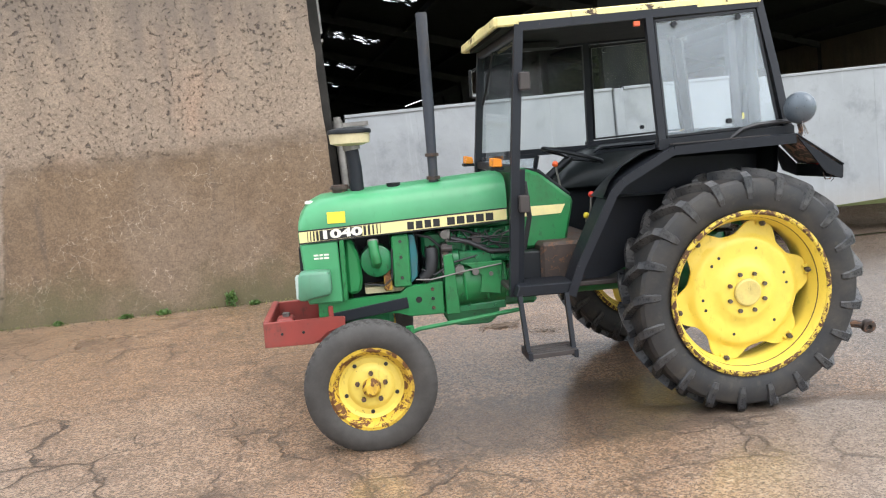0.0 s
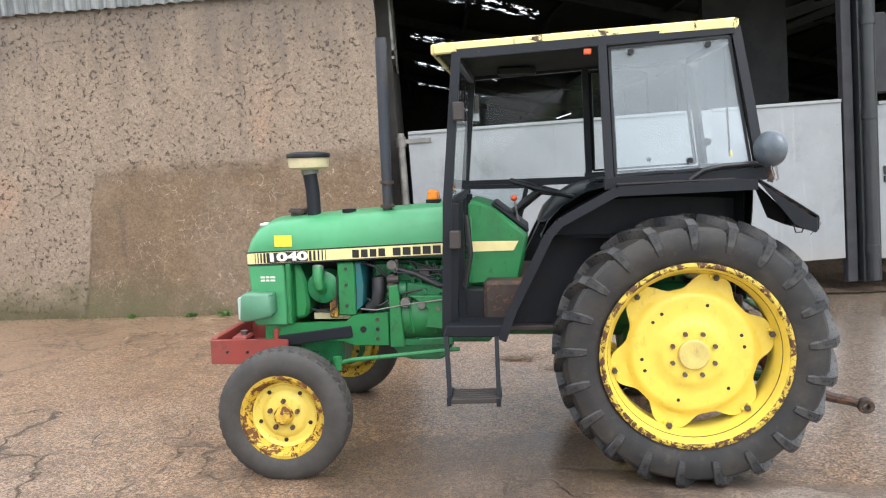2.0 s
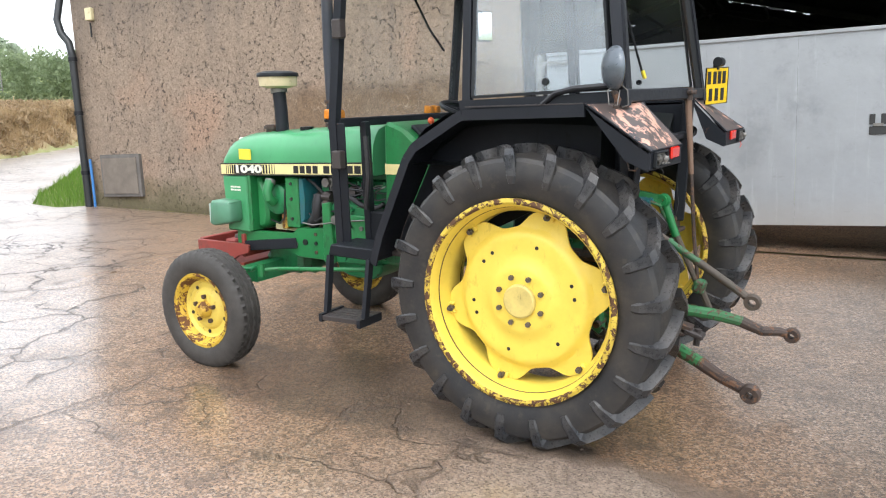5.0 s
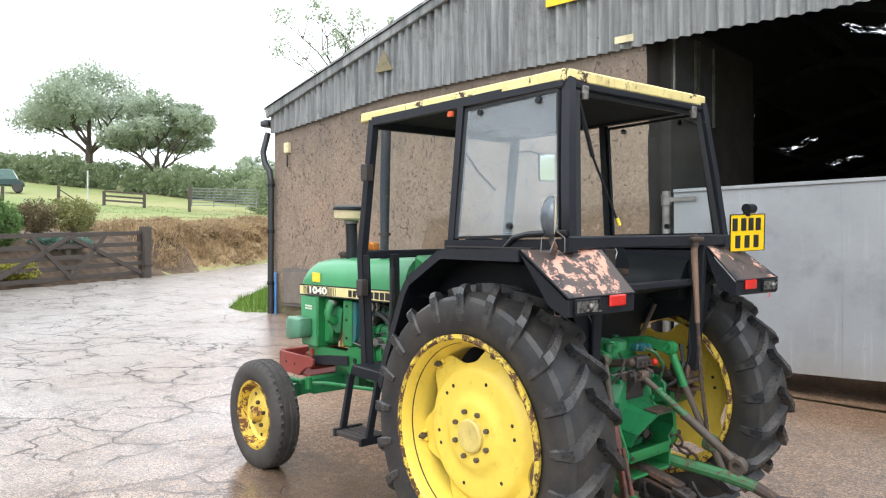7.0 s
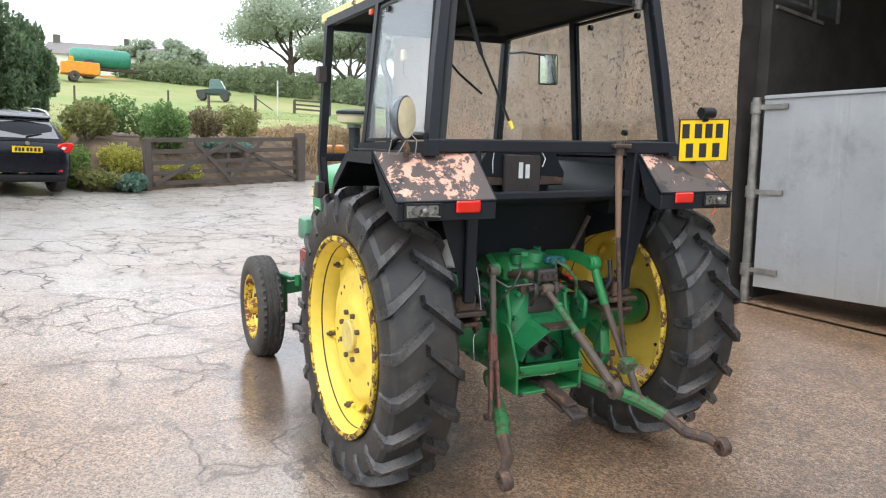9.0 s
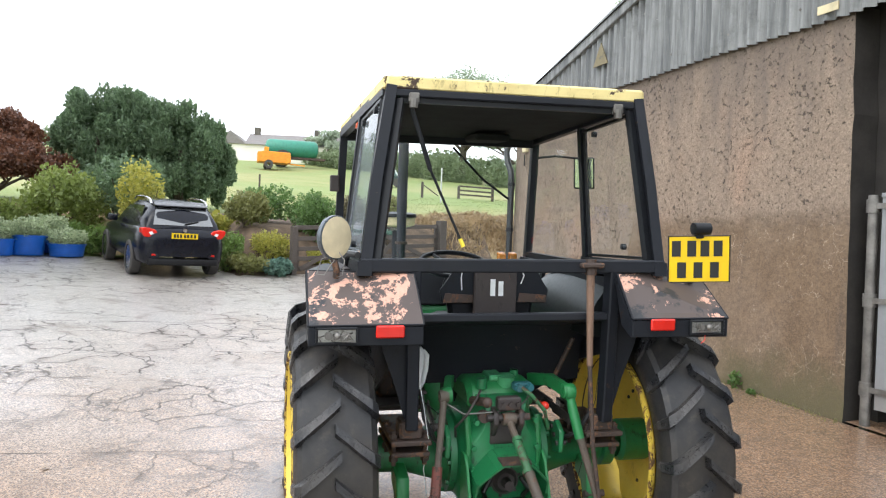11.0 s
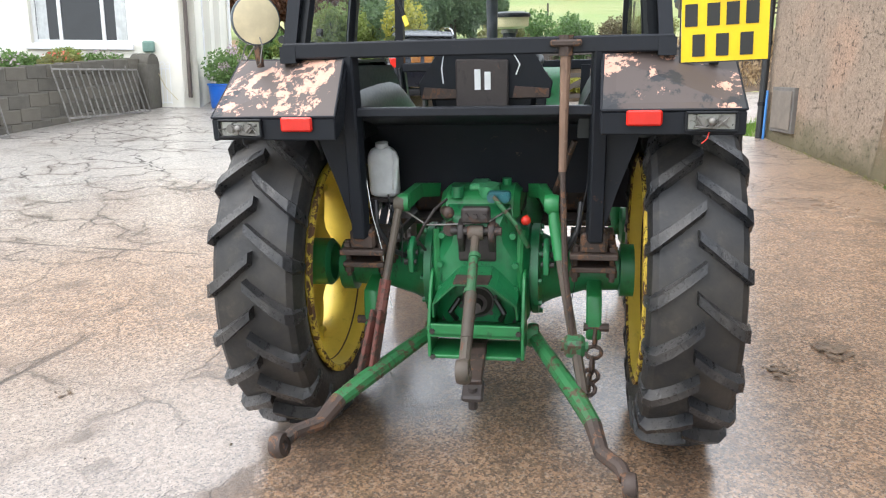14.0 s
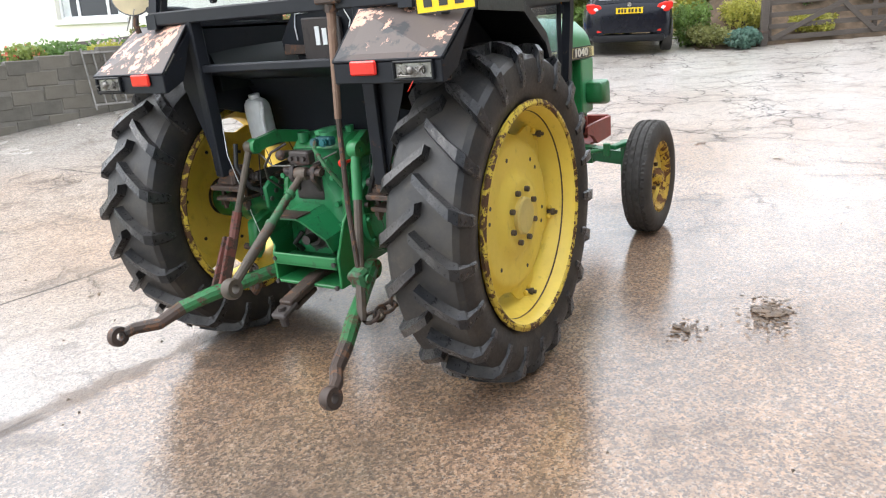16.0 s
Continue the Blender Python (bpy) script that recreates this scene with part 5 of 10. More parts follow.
def bonnet():
    b = B()
    secs = []
    for x, zt, w in ((-2.602, 1.262, 0.285), (-2.59, 1.30, 0.292), (-2.545, 1.362, 0.297), (-2.46, 1.402, 0.3), (-2.3, 1.417, 0.302), (-1.9, 1.442, 0.303), (-1.38, 1.476, 0.303), (-1.30, 1.482, 0.303)):
        secs.append(hood_section(x, stripe_z(x) - 0.075, zt, w))
    loft(b, secs)
    hood = tp("bonnet", b, GREEN_PALE, "sun-faded green bonnet with stripe", angle=40)
    for o in (-1, 1):
        b = B()
        y = o * 0.305
        prism(b, [(-2.597, stripe_z(-2.597) - 0.07), (-1.305, stripe_z(-1.305) - 0.07), (-1.305, stripe_z(-1.305)), (-2.597, stripe_z(-2.597))], "y", y, y + o * 0.003)
        dec = tp("stripe", b, CREAM, "cream side stripe edged in black", hood, smooth=False)
        b = B()
        for dz in (-0.075, 0.0):
            bar(b, (-2.6, o * 0.3068, stripe_z(-2.6) + dz + 0.003), (-1.3, o * 0.3068, stripe_z(-1.3) + dz + 0.003), 0.003, 0.009)
        tp("stripe_border", b, DECAL_BLACK, "", hood, smooth=False)
        # upright bars at the front of the stripe and beside the model number
        xs = [(-2.548, 0.004), (-2.531, 0.006), (-2.513, 0.009), (-2.494, 0.014)] + [(-2.205, 0.016), (-2.178, 0.014), (-2.15, 0.01), (-2.125, 0.007), (-2.103, 0.004)]
        for x, w in xs:
            b = B()
            box(b, x, x + w, o * 0.3085 - 0.001, o * 0.3085 + 0.001, stripe_z(x) - 0.064, stripe_z(x) - 0.004)
            tp("stripe_bar", b, DECAL_BLACK, "", hood, smooth=False)
        b = B()
        prism(b, [(-2.474, stripe_z(-2.474) - 0.066), (-2.213, stripe_z(-2.213) - 0.066), (-2.213, stripe_z(-2.213) - 0.004), (-2.474, stripe_z(-2.474) - 0.004)], "y", o * 0.3082, o * 0.3092)
        tp("number_field", b, DECAL_BLACK, "", hood, smooth=False)
        tilt = Matrix.Rotation(-math.atan(0.0397), 4, "Y")
        m = Matrix.Translation((-2.343, o * 0.3098, stripe_z(-2.343) - 0.035)) @ tilt @ pose(0, 0, 0, 90, 0, 0 if o < 0 else 180) @ Matrix.Diagonal((1.85, 1, 1, 1))
        letters("model_number", "1040", 0.07, DECAL_WHITE, hood, m, "white model number")
        # the maker's name as plain bars
        for x0, pitch, n in ((-1.934, 0.054, 4), (-1.684, 0.0612, 5)):
            for i in range(n):
                x = x0 + pitch * i
                b = B()
                box(b, x, x + pitch - 0.013, o * 0.3085 - 0.001, o * 0.3085 + 0.001, stripe_z(x) - 0.060, stripe_z(x) - 0.012)
                tp("name_bar", b, DECAL_BLACK, "", hood, smooth=False)
    b = B()
    box(b, -2.42, -2.31, -0.3065, -0.3045, 1.235, 1.305)
    st = tp("sticker", b, STICKER, "small yellow paper sticker", hood)
    b = B()
    for z0, z1, r in ((1.40, 1.43, 0.05), (1.43, 1.445, 0.065), (1.445, 1.455, 0.055)):
        cyl(b, (-2.33, -0.06, z0), (-2.33, -0.06, z1), r, 20)
    tp("radiator_cap", b, RUST, "rusty brown filler cap", hood)
    b = B()
    cyl(b, (-1.99, -0.10, 1.42), (-1.99, -0.10, 1.448), 0.045, 18)
    tp("bonnet_plug", b, BLACK_SMOOTH, "black round plug", hood)
    b = B()
    box(b, -2.555, -2.5, -0.17, -0.09, 1.35, 1.37, 0.006)
    tp("nose_badge", b, DECAL_WHITE, "pale nose badge", hood)


bonnet()


def nose():
    b = B()
    prism(b, [(-2.6, 1.12), (-2.575, 0.74), (-2.36, 0.74), (-2.37, 1.128)], "y", -0.302, 0.302, 0.01)
    n = tp("nose_panel", b, GREEN_PALE, "green radiator surround panel")
    b = B()
    box(b, -2.607, -2.585, -0.24, 0.24, 0.76, 1.1, 0.006)
    tp("grille", b, BLACK_SMOOTH, "dark front grille", n)
    for y in np.arange(-0.22, 0.23, 0.044):
        b = B()
        box(b, -2.614, -2.6, y, y + 0.012, 0.77, 1.09)
        tp("grille_bar", b, BLACK, "", n)
    for z in (1.04, 1.02):
        for x, w in ((-2.52, 0.028), (-2.485, 0.02), (-2.458, 0.03)):
            b = B()
            box(b, x, x + w, -0.3055, -0.303, z, z + 0.011)
            tp("badge_bar", b, DECAL_WHITE, "", n)
    for o in (-1, 1):
        b = B()
        prism(b, [(-2.632, 0.795), (-2.62, 0.945), (-2.59, 0.963), (-2.44, 0.958), (-2.425, 0.95), (-2.422, 0.83), (-2.44, 0.81), (-2.6, 0.782)], "y", o * 0.295, o * 0.415, 0.014)
        lamp = tp("headlight", b, POD if o < 0 else GREEN, "milky pale green headlamp pod" if o < 0 else "green headlamp pod", angle=70)
        b = B()
        prism(b, [(0.305, 0.8), (0.405, 0.8), (0.405, 0.935), (0.305, 0.935)] if o > 0 else [(-0.405, 0.8), (-0.305, 0.8), (-0.305, 0.935), (-0.405, 0.935)], "x", -2.638, -2.615, 0.004)
        tp("lamp_lens", b, MILKY, "clear headlamp lens", lamp)
    b = B()
    box(b, -2.36, -2.33, -0.31, 0.31, 0.75, 1.13, 0.006)
    tp("panel_flange", b, GREEN, "green panel flange", n)


nose()


def chassis():
    for o in (-1, 1):
        b = B()
        prism(b, [(-2.52, 0.64), (-2.52, 0.745), (-2.0, 0.752), (-1.96, 0.80), (-1.73, 0.815), (-1.73, 0.605), (-1.95, 0.605), (-2.02, 0.64)], "y", o * 0.235, o * 0.275, 0.006)
        rail = tp("side_rail", b, GREEN, "green chassis side rail")
        for x, z, r, m in ((-1.89, 0.71, 0.02, DECAL_BLACK), (-1.8, 0.77, 0.012, RUST), (-1.8, 0.71, 0.012, DECAL_BLACK), (-1.8, 0.65, 0.012, RUST), (-1.97, 0.69, 0.014, STEEL)):
            b = B()
            cyl(b, (x, o * 0.27, z), (x, o * 0.282, z), r, 12)
            tp("rail_bolt", b, m, "", rail)
        b = B()
        bar(b, (-2.44, o * 0.287, 0.637), (-1.96, o * 0.287, 0.7), 0.014, 0.07, 0.004)
        tp("weight_bracket", b, BLACK, "black steel weight-frame strut")
    # red front frame: a tray with a raised end
    b = B()
    box(b, -2.86, -2.82, -0.32, 0.32, 0.5, 0.665, 0.006)
    box(b, -2.46, -2.43, -0.3, 0.3, 0.56, 0.72, 0.006)
    for o in (-1, 1):
        prism(b, [(-2.86, 0.5), (-2.86, 0.655), (-2.44, 0.66), (-2.36, 0.655), (-2.36, 0.6), (-2.47, 0.575), (-2.56, 0.5)], "y", o * 0.31, o * 0.335, 0.004)
    box(b, -2.84, -2.44, -0.31, 0.31, 0.5, 0.52)
    fw = tp("weight_frame", b, RED_OXIDE, "red-oxide steel front weight frame")
    b = B()
    box(b, -2.8, -2.69, -0.14, 0.0, 0.52, 0.63, 0.012)
    tp("hitch_block", b, RED_OXIDE, "red block inside the frame", fw)
    for x in (-2.75, -2.62):
        b = B()
        cyl(b, (x, -0.334, 0.58), (x, -0.339, 0.58), 0.009, 8)
        tp("frame_hole", b, DECAL_BLACK, "", fw)
    b = B()
    cyl(b, (-2.74, -0.06, 0.63), (-2.74, -0.06, 0.655), 0.025, 8)
    tp("hitch_pin", b, STEEL, "steel pin", fw)
    # front axle
    b = B()
    tube(b, [(-2.25, -0.42, 0.49), (-2.25, 0.42, 0.49)], 0.05, 4, square=(0.05, 0.055))
    for o in (-1, 1):
        tube(b, [(-2.25, o * 0.38, 0.5), (-2.25, o * 0.66, 0.47)], 0.045, 8, square=(0.04, 0.045))
    tp("front_axle", b, GREEN_OLD, "green front axle beam")
    for o in (-1, 1):
        b = B()
        cyl(b, (-2.24, o * 0.65, 0.29), (-2.24, o * 0.65, 0.59), 0.042, 14)
        cyl(b, (-2.235, o * 0.66, 0.35), (-2.235, o * 0.78, 0.35), 0.035, 14)
        bar(b, (-2.27, o * 0.68, 0.58), (-2.02, o * 0.62, 0.585), 0.05, 0.03, 0.006)
        sp = tp("wheel_spindle", b, GREEN_OLD, "green steering knuckle")
        b = B()
        lathe(b, [(o * 0.68, 0.10), (o * 0.70, 0.13), (o * 0.75, 0.13)], 24, (-2.235, 0, 0.35))
        tp("brake_plate", b, GREEN_OLD, "", sp)
        b = B()
        tube(b, [(-2.0, o * 0.60, 0.575), (-1.92, o * 0.50, 0.575), (-1.6, o * 0.47, 0.60), (-1.28, o * 0.43, 0.625)], 0.013, 10)
        cyl(b, (-1.98, o * 0.60, 0.54), (-1.98, o * 0.60, 0.62), 0.024, 10)
        tp("drag_link", b, GREEN, "green steering rod")
    b = B()
    box(b, -2.35, -2.05, -0.16, 0.16, 0.45, 0.64, 0.03)
    cyl(b, (-2.45, 0, 0.5), (-2.05, 0, 0.5), 0.07, 14)
    tp("axle_bolster", b, GREEN_OLD, "green axle bolster")


chassis()


def engine():
    b = B()
    box(b, -1.84, -1.1, -0.17, 0.17, 0.6, 1.12, 0.02)
    for x in np.arange(-1.8, -1.2, 0.13):
        box(b, x, x + 0.07, -0.19, -0.17, 0.86, 1.0, 0.008)
    eng = tp("engine_block", b, GREEN_OLD, "oily green engine block")
    b = B()
    box(b, -1.78, -1.2, -0.13, 0.13, 1.12, 1.17, 0.012)
    tp("rocker_cover", b, GREEN_OLD, "green rocker cover", eng)
    b = B()
    prism(b, [(-1.74, 0.6), (-1.70, 0.52), (-1.62, 0.49), (-1.42, 0.49), (-1.36, 0.54), (-1.35, 0.6)], "y", -0.17, 0.17, 0.012)
    tp("oil_sump", b, GREEN_OLD, "green oil sump", eng)
    # clutch housing with ribs
    b = B()
    loft(b, [[(x, r * math.sin(a) * 1.0, 0.78 + r * 0.75 * math.cos(a)) for a in np.linspace(-math.pi, math.pi, 20)] for x, r in ((-1.72, 0.285), (-1.6, 0.27), (-1.4, 0.262), (-1.32, 0.27), (-1.30, 0.22), (-0.9, 0.215), (-0.2, 0.22))])
    tp("clutch_housing", b, GREEN, "green cast clutch and gearbox housing", angle=50)
    for x in (-1.6, -1.46, -1.33):
        b = B()
        tube(b, [(x, -0.255, 0.9), (x + 0.01, -0.275, 0.8), (x + 0.02, -0.25, 0.68)], 0.009, 6)
        tp("housing_rib", b, GREEN, "", eng)
    for x, z in ((-1.69, 0.92), (-1.69, 0.66), (-1.5, 0.95), (-1.4, 0.95), (-1.3, 0.93), (-1.56, 0.64), (-1.4, 0.63)):
        b = B()
        cyl(b, (x, -0.24, z), (x, -0.29, z), 0.014, 6)
        tp("housing_bolt", b, GREEN_OLD, "", eng)
    # radiator shroud post with blue-green side
    b = B()
    box(b, -2.04, -1.93, -0.285, 0.285, 0.80, 1.13, 0.008)
    tp("radiator_shroud", b, GREEN, "green upright radiator shroud", eng)
    b = B()
    prism(b, [(-1.93, 0.82), (-1.93, 1.128), (-1.892, 1.125), (-1.88, 1.0), (-1.885, 0.86)], "y", -0.275, 0.275, 0.006)
    tp("shroud_side", b, TEAL, "teal side of the shroud", eng)
    # fan belt pulley, dark fan blades and cables in the gap behind the shroud
    b = B()
    for k in range(6):
        t = math.pi * k / 3 + 0.2
        bar(b, (-1.845, 0.05 * math.cos(t), 0.97 + 0.05 * math.sin(t)), (-1.835, 0.2 * math.cos(t), 0.97 + 0.2 * math.sin(t)), 0.012, 0.07, 0.003)
    tp("fan", b, BLACK_SMOOTH, "black cooling fan", eng)
    b = B()
    lathe_x(b, [(0.0, -1.82), (0.06, -1.82), (0.05, -1.805), (0.06, -1.79), (0.05, -1.775), (0.06, -1.76), (0.0, -1.758)], (-0.2, 0.98), 18)
    tp("belt_pulley", b, DARK_RUST, "dark grooved belt pulley", eng)
    for pts, r in ((((-1.88, -0.24, 1.12), (-1.8, -0.27, 1.1), (-1.72, -0.25, 1.02), (-1.70, -0.22, 0.94)), 0.009), (((-1.86, -0.26, 0.9), (-1.78, -0.29, 0.86), (-1.66, -0.28, 0.93), (-1.5, -0.26, 0.96)), 0.006), (((-1.75, -0.2, 1.12), (-1.6, -0.24, 1.13), (-1.45, -0.22, 1.08), (-1.34, -0.26, 1.0)), 0.007)):
        b = B()
        tube(b, list(pts), r, 8)
        tp("engine_cable", b, HOSE, "black engine cable", eng)
    # fuel tank shell, round air-cleaner body and elbow
    b = B()
    prism(b, [(-2.33, 0.77), (-2.33, 1.12), (-2.29, 1.13), (-2.24, 1.0), (-2.23, 0.86), (-2.25, 0.78)], "y", -0.26, 0.26, 0.02)
    tp("fuel_tank", b, GREEN, "green front fuel tank", eng)
    b = B()
    lathe(b, [(-0.275, 0.0), (-0.275, 0.085), (-0.265, 0.1), (-0.12, 0.1)], 28, (-2.137, 0, 0.975))
    tp("air_cleaner", b, GREEN_OLD, "round green air-cleaner drum", eng)
    b = B()
    tube(b, [(-2.14, -0.29, 0.96), (-2.14, -0.33, 0.99), (-2.15, -0.335, 1.03), (-2.155, -0.30, 1.1)], 0.033, 12)
    tp("intake_elbow", b, GREEN, "green intake elbow", eng)
    b = B()
    cyl(b, (-2.155, -0.30, 1.085), (-2.155, -0.29, 1.11), 0.036, 12)
    tp("hose_clip", b, STEEL, "", eng)
    b = B()
    box(b, -2.22, -1.95, -0.2, 0.2, 0.76, 0.8)
    tp("battery_tray", b, CREAM_DIRTY, "pale battery tray", eng)
    b = B()
    box(b, -2.1, -2.05, -0.27, -0.2, 0.78, 0.88, 0.008)
    cyl(b, (-2.07, -0.25, 0.88), (-2.07, -0.25, 0.93), 0.016, 8)
    tp("sediment_bowl", b, YELLOW_RUST, "dull yellow fuel fitting", eng)
    # added black sheet stands in for the shade deep in the engine bay
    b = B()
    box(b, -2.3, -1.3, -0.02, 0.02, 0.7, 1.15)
    tp("bay_divider", b, BLACK_SMOOTH, "black sheet standing in for engine bay shade", eng)
    # injection pump, manifold, hoses and lines
    b = B()
    box(b, -1.62, -1.4, -0.26, -0.17, 0.9, 0.99, 0.012)
    cyl(b, (-1.4, -0.215, 0.945), (-1.28, -0.215, 0.945), 0.042, 14)
    cyl(b, (-1.66, -0.215, 0.945), (-1.62, -0.215, 0.945), 0.055, 14)
    for x in (-1.58, -1.53, -1.48, -1.43):
        cyl(b, (x, -0.225, 0.98), (x, -0.225, 1.03), 0.012, 8)
    tp("injection_pump", b, GREEN_OLD, "oily green injection pump", eng)
    for x in (-1.57, -1.5, -1.42, -1.35):
        b = B()
        tube(b, [(x, -0.225, 1.02), (x + 0.02, -0.24, 1.07), (x + 0.07, -0.21, 1.1), (x + 0.1, -0.17, 1.1)], 0.005, 6)
        tp("injector_line", b, STEEL, "thin steel injector pipe", eng)
    b = B()
    tube(b, [(-1.66, -0.25, 1.08), (-1.55, -0.27, 1.05), (-1.42, -0.275, 0.985), (-1.3, -0.27, 0.975), (-1.26, -0.26, 1.0)], 0.017, 10)
    tp("fuel_hose", b, HOSE, "thick black hose", eng)
    b = B()
    tube(b, [(-1.79, -0.23, 1.02), (-1.79, -0.25, 0.96), (-1.80, -0.25, 0.88), (-1.85, -0.24, 0.83)], 0.042, 12)
    tp("radiator_hose", b, HOSE, "fat black radiator hose", eng)
    b = B()
    for z in (0.87, 0.92, 0.97, 1.02):
        cyl(b, (-1.73, -0.27, z), (-1.66, -0.27, z), 0.022, 10)
    box(b, -1.73, -1.68, -0.28, -0.18, 0.85, 1.05, 0.01)
    tp("alternator", b, DARK_RUST, "ribbed dark grey alternator", eng)
    b = B()
    cyl(b, (-1.7, -0.2, 1.11), (-1.7, -0.28, 1.11), 0.03, 10)
    cyl(b, (-1.68, -0.24, 1.06), (-1.68, -0.24, 1.14), 0.018, 8)
    tp("water_pump", b, STEEL, "grey water pump fitting", eng)
    rng = random.Random(11)
    for i in range(5):
        b = B()
        x = -1.7 + 0.07 * i + rng.uniform(-0.03, 0.03)
        z = rng.uniform(1.03, 1.09)
        tube(b, [(x, -0.24, 1.12), (x + 0.03, -0.27, z), (x + 0.14 + rng.uniform(0, 0.1), -0.275, z - rng.uniform(0.0, 0.05)), (x + 0.3, -0.25, 1.02 + rng.uniform(0, 0.08))], rng.uniform(0.003, 0.006), 6)
        tp("wire", b, HOSE, "thin black wire", eng)
    b = B()
    lathe(b, [(-0.3, 0.0), (-0.3, 0.03), (-0.24, 0.034)], 12, (-1.62, 0, 0.88))
    tp("engine_cap", b, STEEL, "", eng)
    for x, y, z, r in ((-1.52, -0.3, 0.86, 0.022), (-1.42, -0.29, 0.84, 0.014)):
        b = B()
        cyl(b, (x, -0.26, z), (x, y, z), r, 12)
        tp("engine_cap", b, STEEL, "", eng)


def engine_extras():
    """Fuel filter, heat pipes, clips and bolts that fill the bay."""
    eng = bpy.data.objects["engine_block"]
    b = B()
    lathe_y = [(-0.27, 0.0), (-0.27, 0.03), (-0.255, 0.036), (-0.2, 0.036)]
    lathe(b, lathe_y, 16, (-1.5, 0, 1.06))
    tp("filter_cap", b, DARK_RUST, "dark filter cap", eng)
    for i in range(4):
        x = -1.62 + 0.1 * i
        b = B()
        box(b, x, x + 0.06, -0.22, -0.17, 1.06, 1.1, 0.01)
        cyl(b, (x + 0.03, -0.2, 1.1), (x + 0.03, -0.2, 1.125), 0.013, 8)
        tp("injector", b, GREEN_OLD, "oily green injector", eng)
        b = B()
        cyl(b, (x + 0.03, -0.19, 0.865), (x + 0.03, -0.2, 0.865), 0.016, 6)
        tp("core_plug", b, DARK_RUST, "", eng)
    for z in (0.86, 0.99, 1.09):
        b = B()
        cyl(b, (-1.985, -0.285, z), (-1.985, -0.295, z), 0.011, 6)
        tp("shroud_bolt", b, DARK_RUST, "", eng)
    b = B()
    tube(b, [(-2.22, -0.24, 0.83), (-2.1, -0.285, 0.82), (-2.05, -0.29, 0.86), (-2.04, -0.285, 1.05)], 0.006, 6)
    tp("fuel_pipe", b, HOSE, "thin black fuel pipe", eng)
    b = B()
    tube(b, [(-1.9, -0.285, 0.84), (-1.8, -0.3, 0.835), (-1.6, -0.3, 0.87), (-1.35, -0.29, 0.9)], 0.005, 6)
    tp("fuel_pipe", b, STEEL, "thin steel fuel pipe", eng)
    b = B()
    prism(b, [(-1.7, 0.6), (-1.7, 0.64), (-1.33, 0.66), (-1.33, 0.61)], "y", -0.275, -0.25, 0.006)
    tp("housing_flange", b, GREEN_OLD, "green casting flange", eng)
    b = B()
    prism(b, [(-1.72, 0.98), (-1.66, 0.99), (-1.63, 0.6), (-1.72, 0.6)], "y", -0.3, -0.262, 0.006)
    tp("housing_flange", b, GREEN, "green casting flange", eng)
    b = B()
    prism(b, [(-1.6, 0.92), (-1.47, 0.84), (-1.5, 0.72), (-1.36, 0.7), (-1.34, 0.92)], "y", -0.282, -0.268, 0.008)
    tp("inspection_cover", b, GREEN, "green inspection cover", eng)


engine()
engine_extras()


def stacks():
    b = B()
    tube(b, [(-1.735, -0.145, 1.44), (-1.735, -0.145, 1.53), (-1.738, -0.145, 1.9), (-1.745, -0.135, 2.485)], [0.03, 0.03, 0.036, 0.036], 16)
    ex = tp("exhaust_pipe", b, painted("sooty_pipe_paint", (0.026, 0.031, 0.042), (0.08, 0.055, 0.045), 0.35, 7, 0.5), "grey-black upright exhaust pipe")
    for z in (1.455, 1.6):
        b = B()
        cyl(b, (-1.735, -0.145, z), (-1.735, -0.145, z + 0.02), 0.044, 16)
        tp("pipe_clamp", b, RUST, "", ex)
    b = B()
    tube(b, [(-2.22, -0.085, 1.40), (-2.225, -0.085, 1.56), (-2.245, -0.08, 1.72)], 0.044, 16)
    st = tp("intake_pipe", b, BLACK, "black air intake stack")
    b = B()
    lathe_z(b, [(0.075, 1.70), (0.125, 1.715), (0.13, 1.775)], (-2.245, -0.08), 28)
    tp("precleaner_bowl", b, CREAM_DIRTY, "cream precleaner bowl", st)
    b = B()
    lathe_z(b, [(0.138, 1.775), (0.14, 1.785), (0.135, 1.8), (0.09, 1.812), (0.0, 1.815)], (-2.245, -0.08), 28)
    tp("precleaner_lid", b, BLACK_SMOOTH, "black lid", st)
    b = B()
    cyl(b, (-2.235, -0.083, 1.67), (-2.24, -0.082, 1.705), 0.055, 16)
    tp("stack_clamp", b, STEEL, "", st)


def lathe_z(b, prof, xy, seg=24):
    rows = []
    for r, z in prof:
        rows.append([b.verts.new((xy[0], xy[1], z))] if r < 1e-6 else [b.verts.new((xy[0] + r * math.cos(2 * math.pi * k / seg), xy[1] + r * math.sin(2 * math.pi * k / seg), z)) for k in range(seg)])
    for a, c in zip(rows, rows[1:]):
        for k in range(seg):
            if len(c) == 1:
                b.faces.new((a[k], a[(k + 1) % seg], c[0]))
            elif len(a) == 1:
                b.faces.new((a[0], c[(k + 1) % seg], c[k]))
            else:
                b.faces.new((a[k], a[(k + 1) % seg], c[(k + 1) % seg], c[k]))
    if len(rows[0]) > 1:
        b.faces.new(rows[0][::-1])
    return b


stacks()

CAB_F, CAB_B = -1.30, -0.44


def post(name, pts, w, d, label=""):
    b = B()
    tube(b, pts, 0.03, 4, square=(w, d))
    bmesh.ops.bevel(b, geom=[e for e in b.edges if e.calc_face_angle(0) > 0.8], offset=0.006, segments=1, affect="EDGES")
    return tp(name, b, BLACK, label)


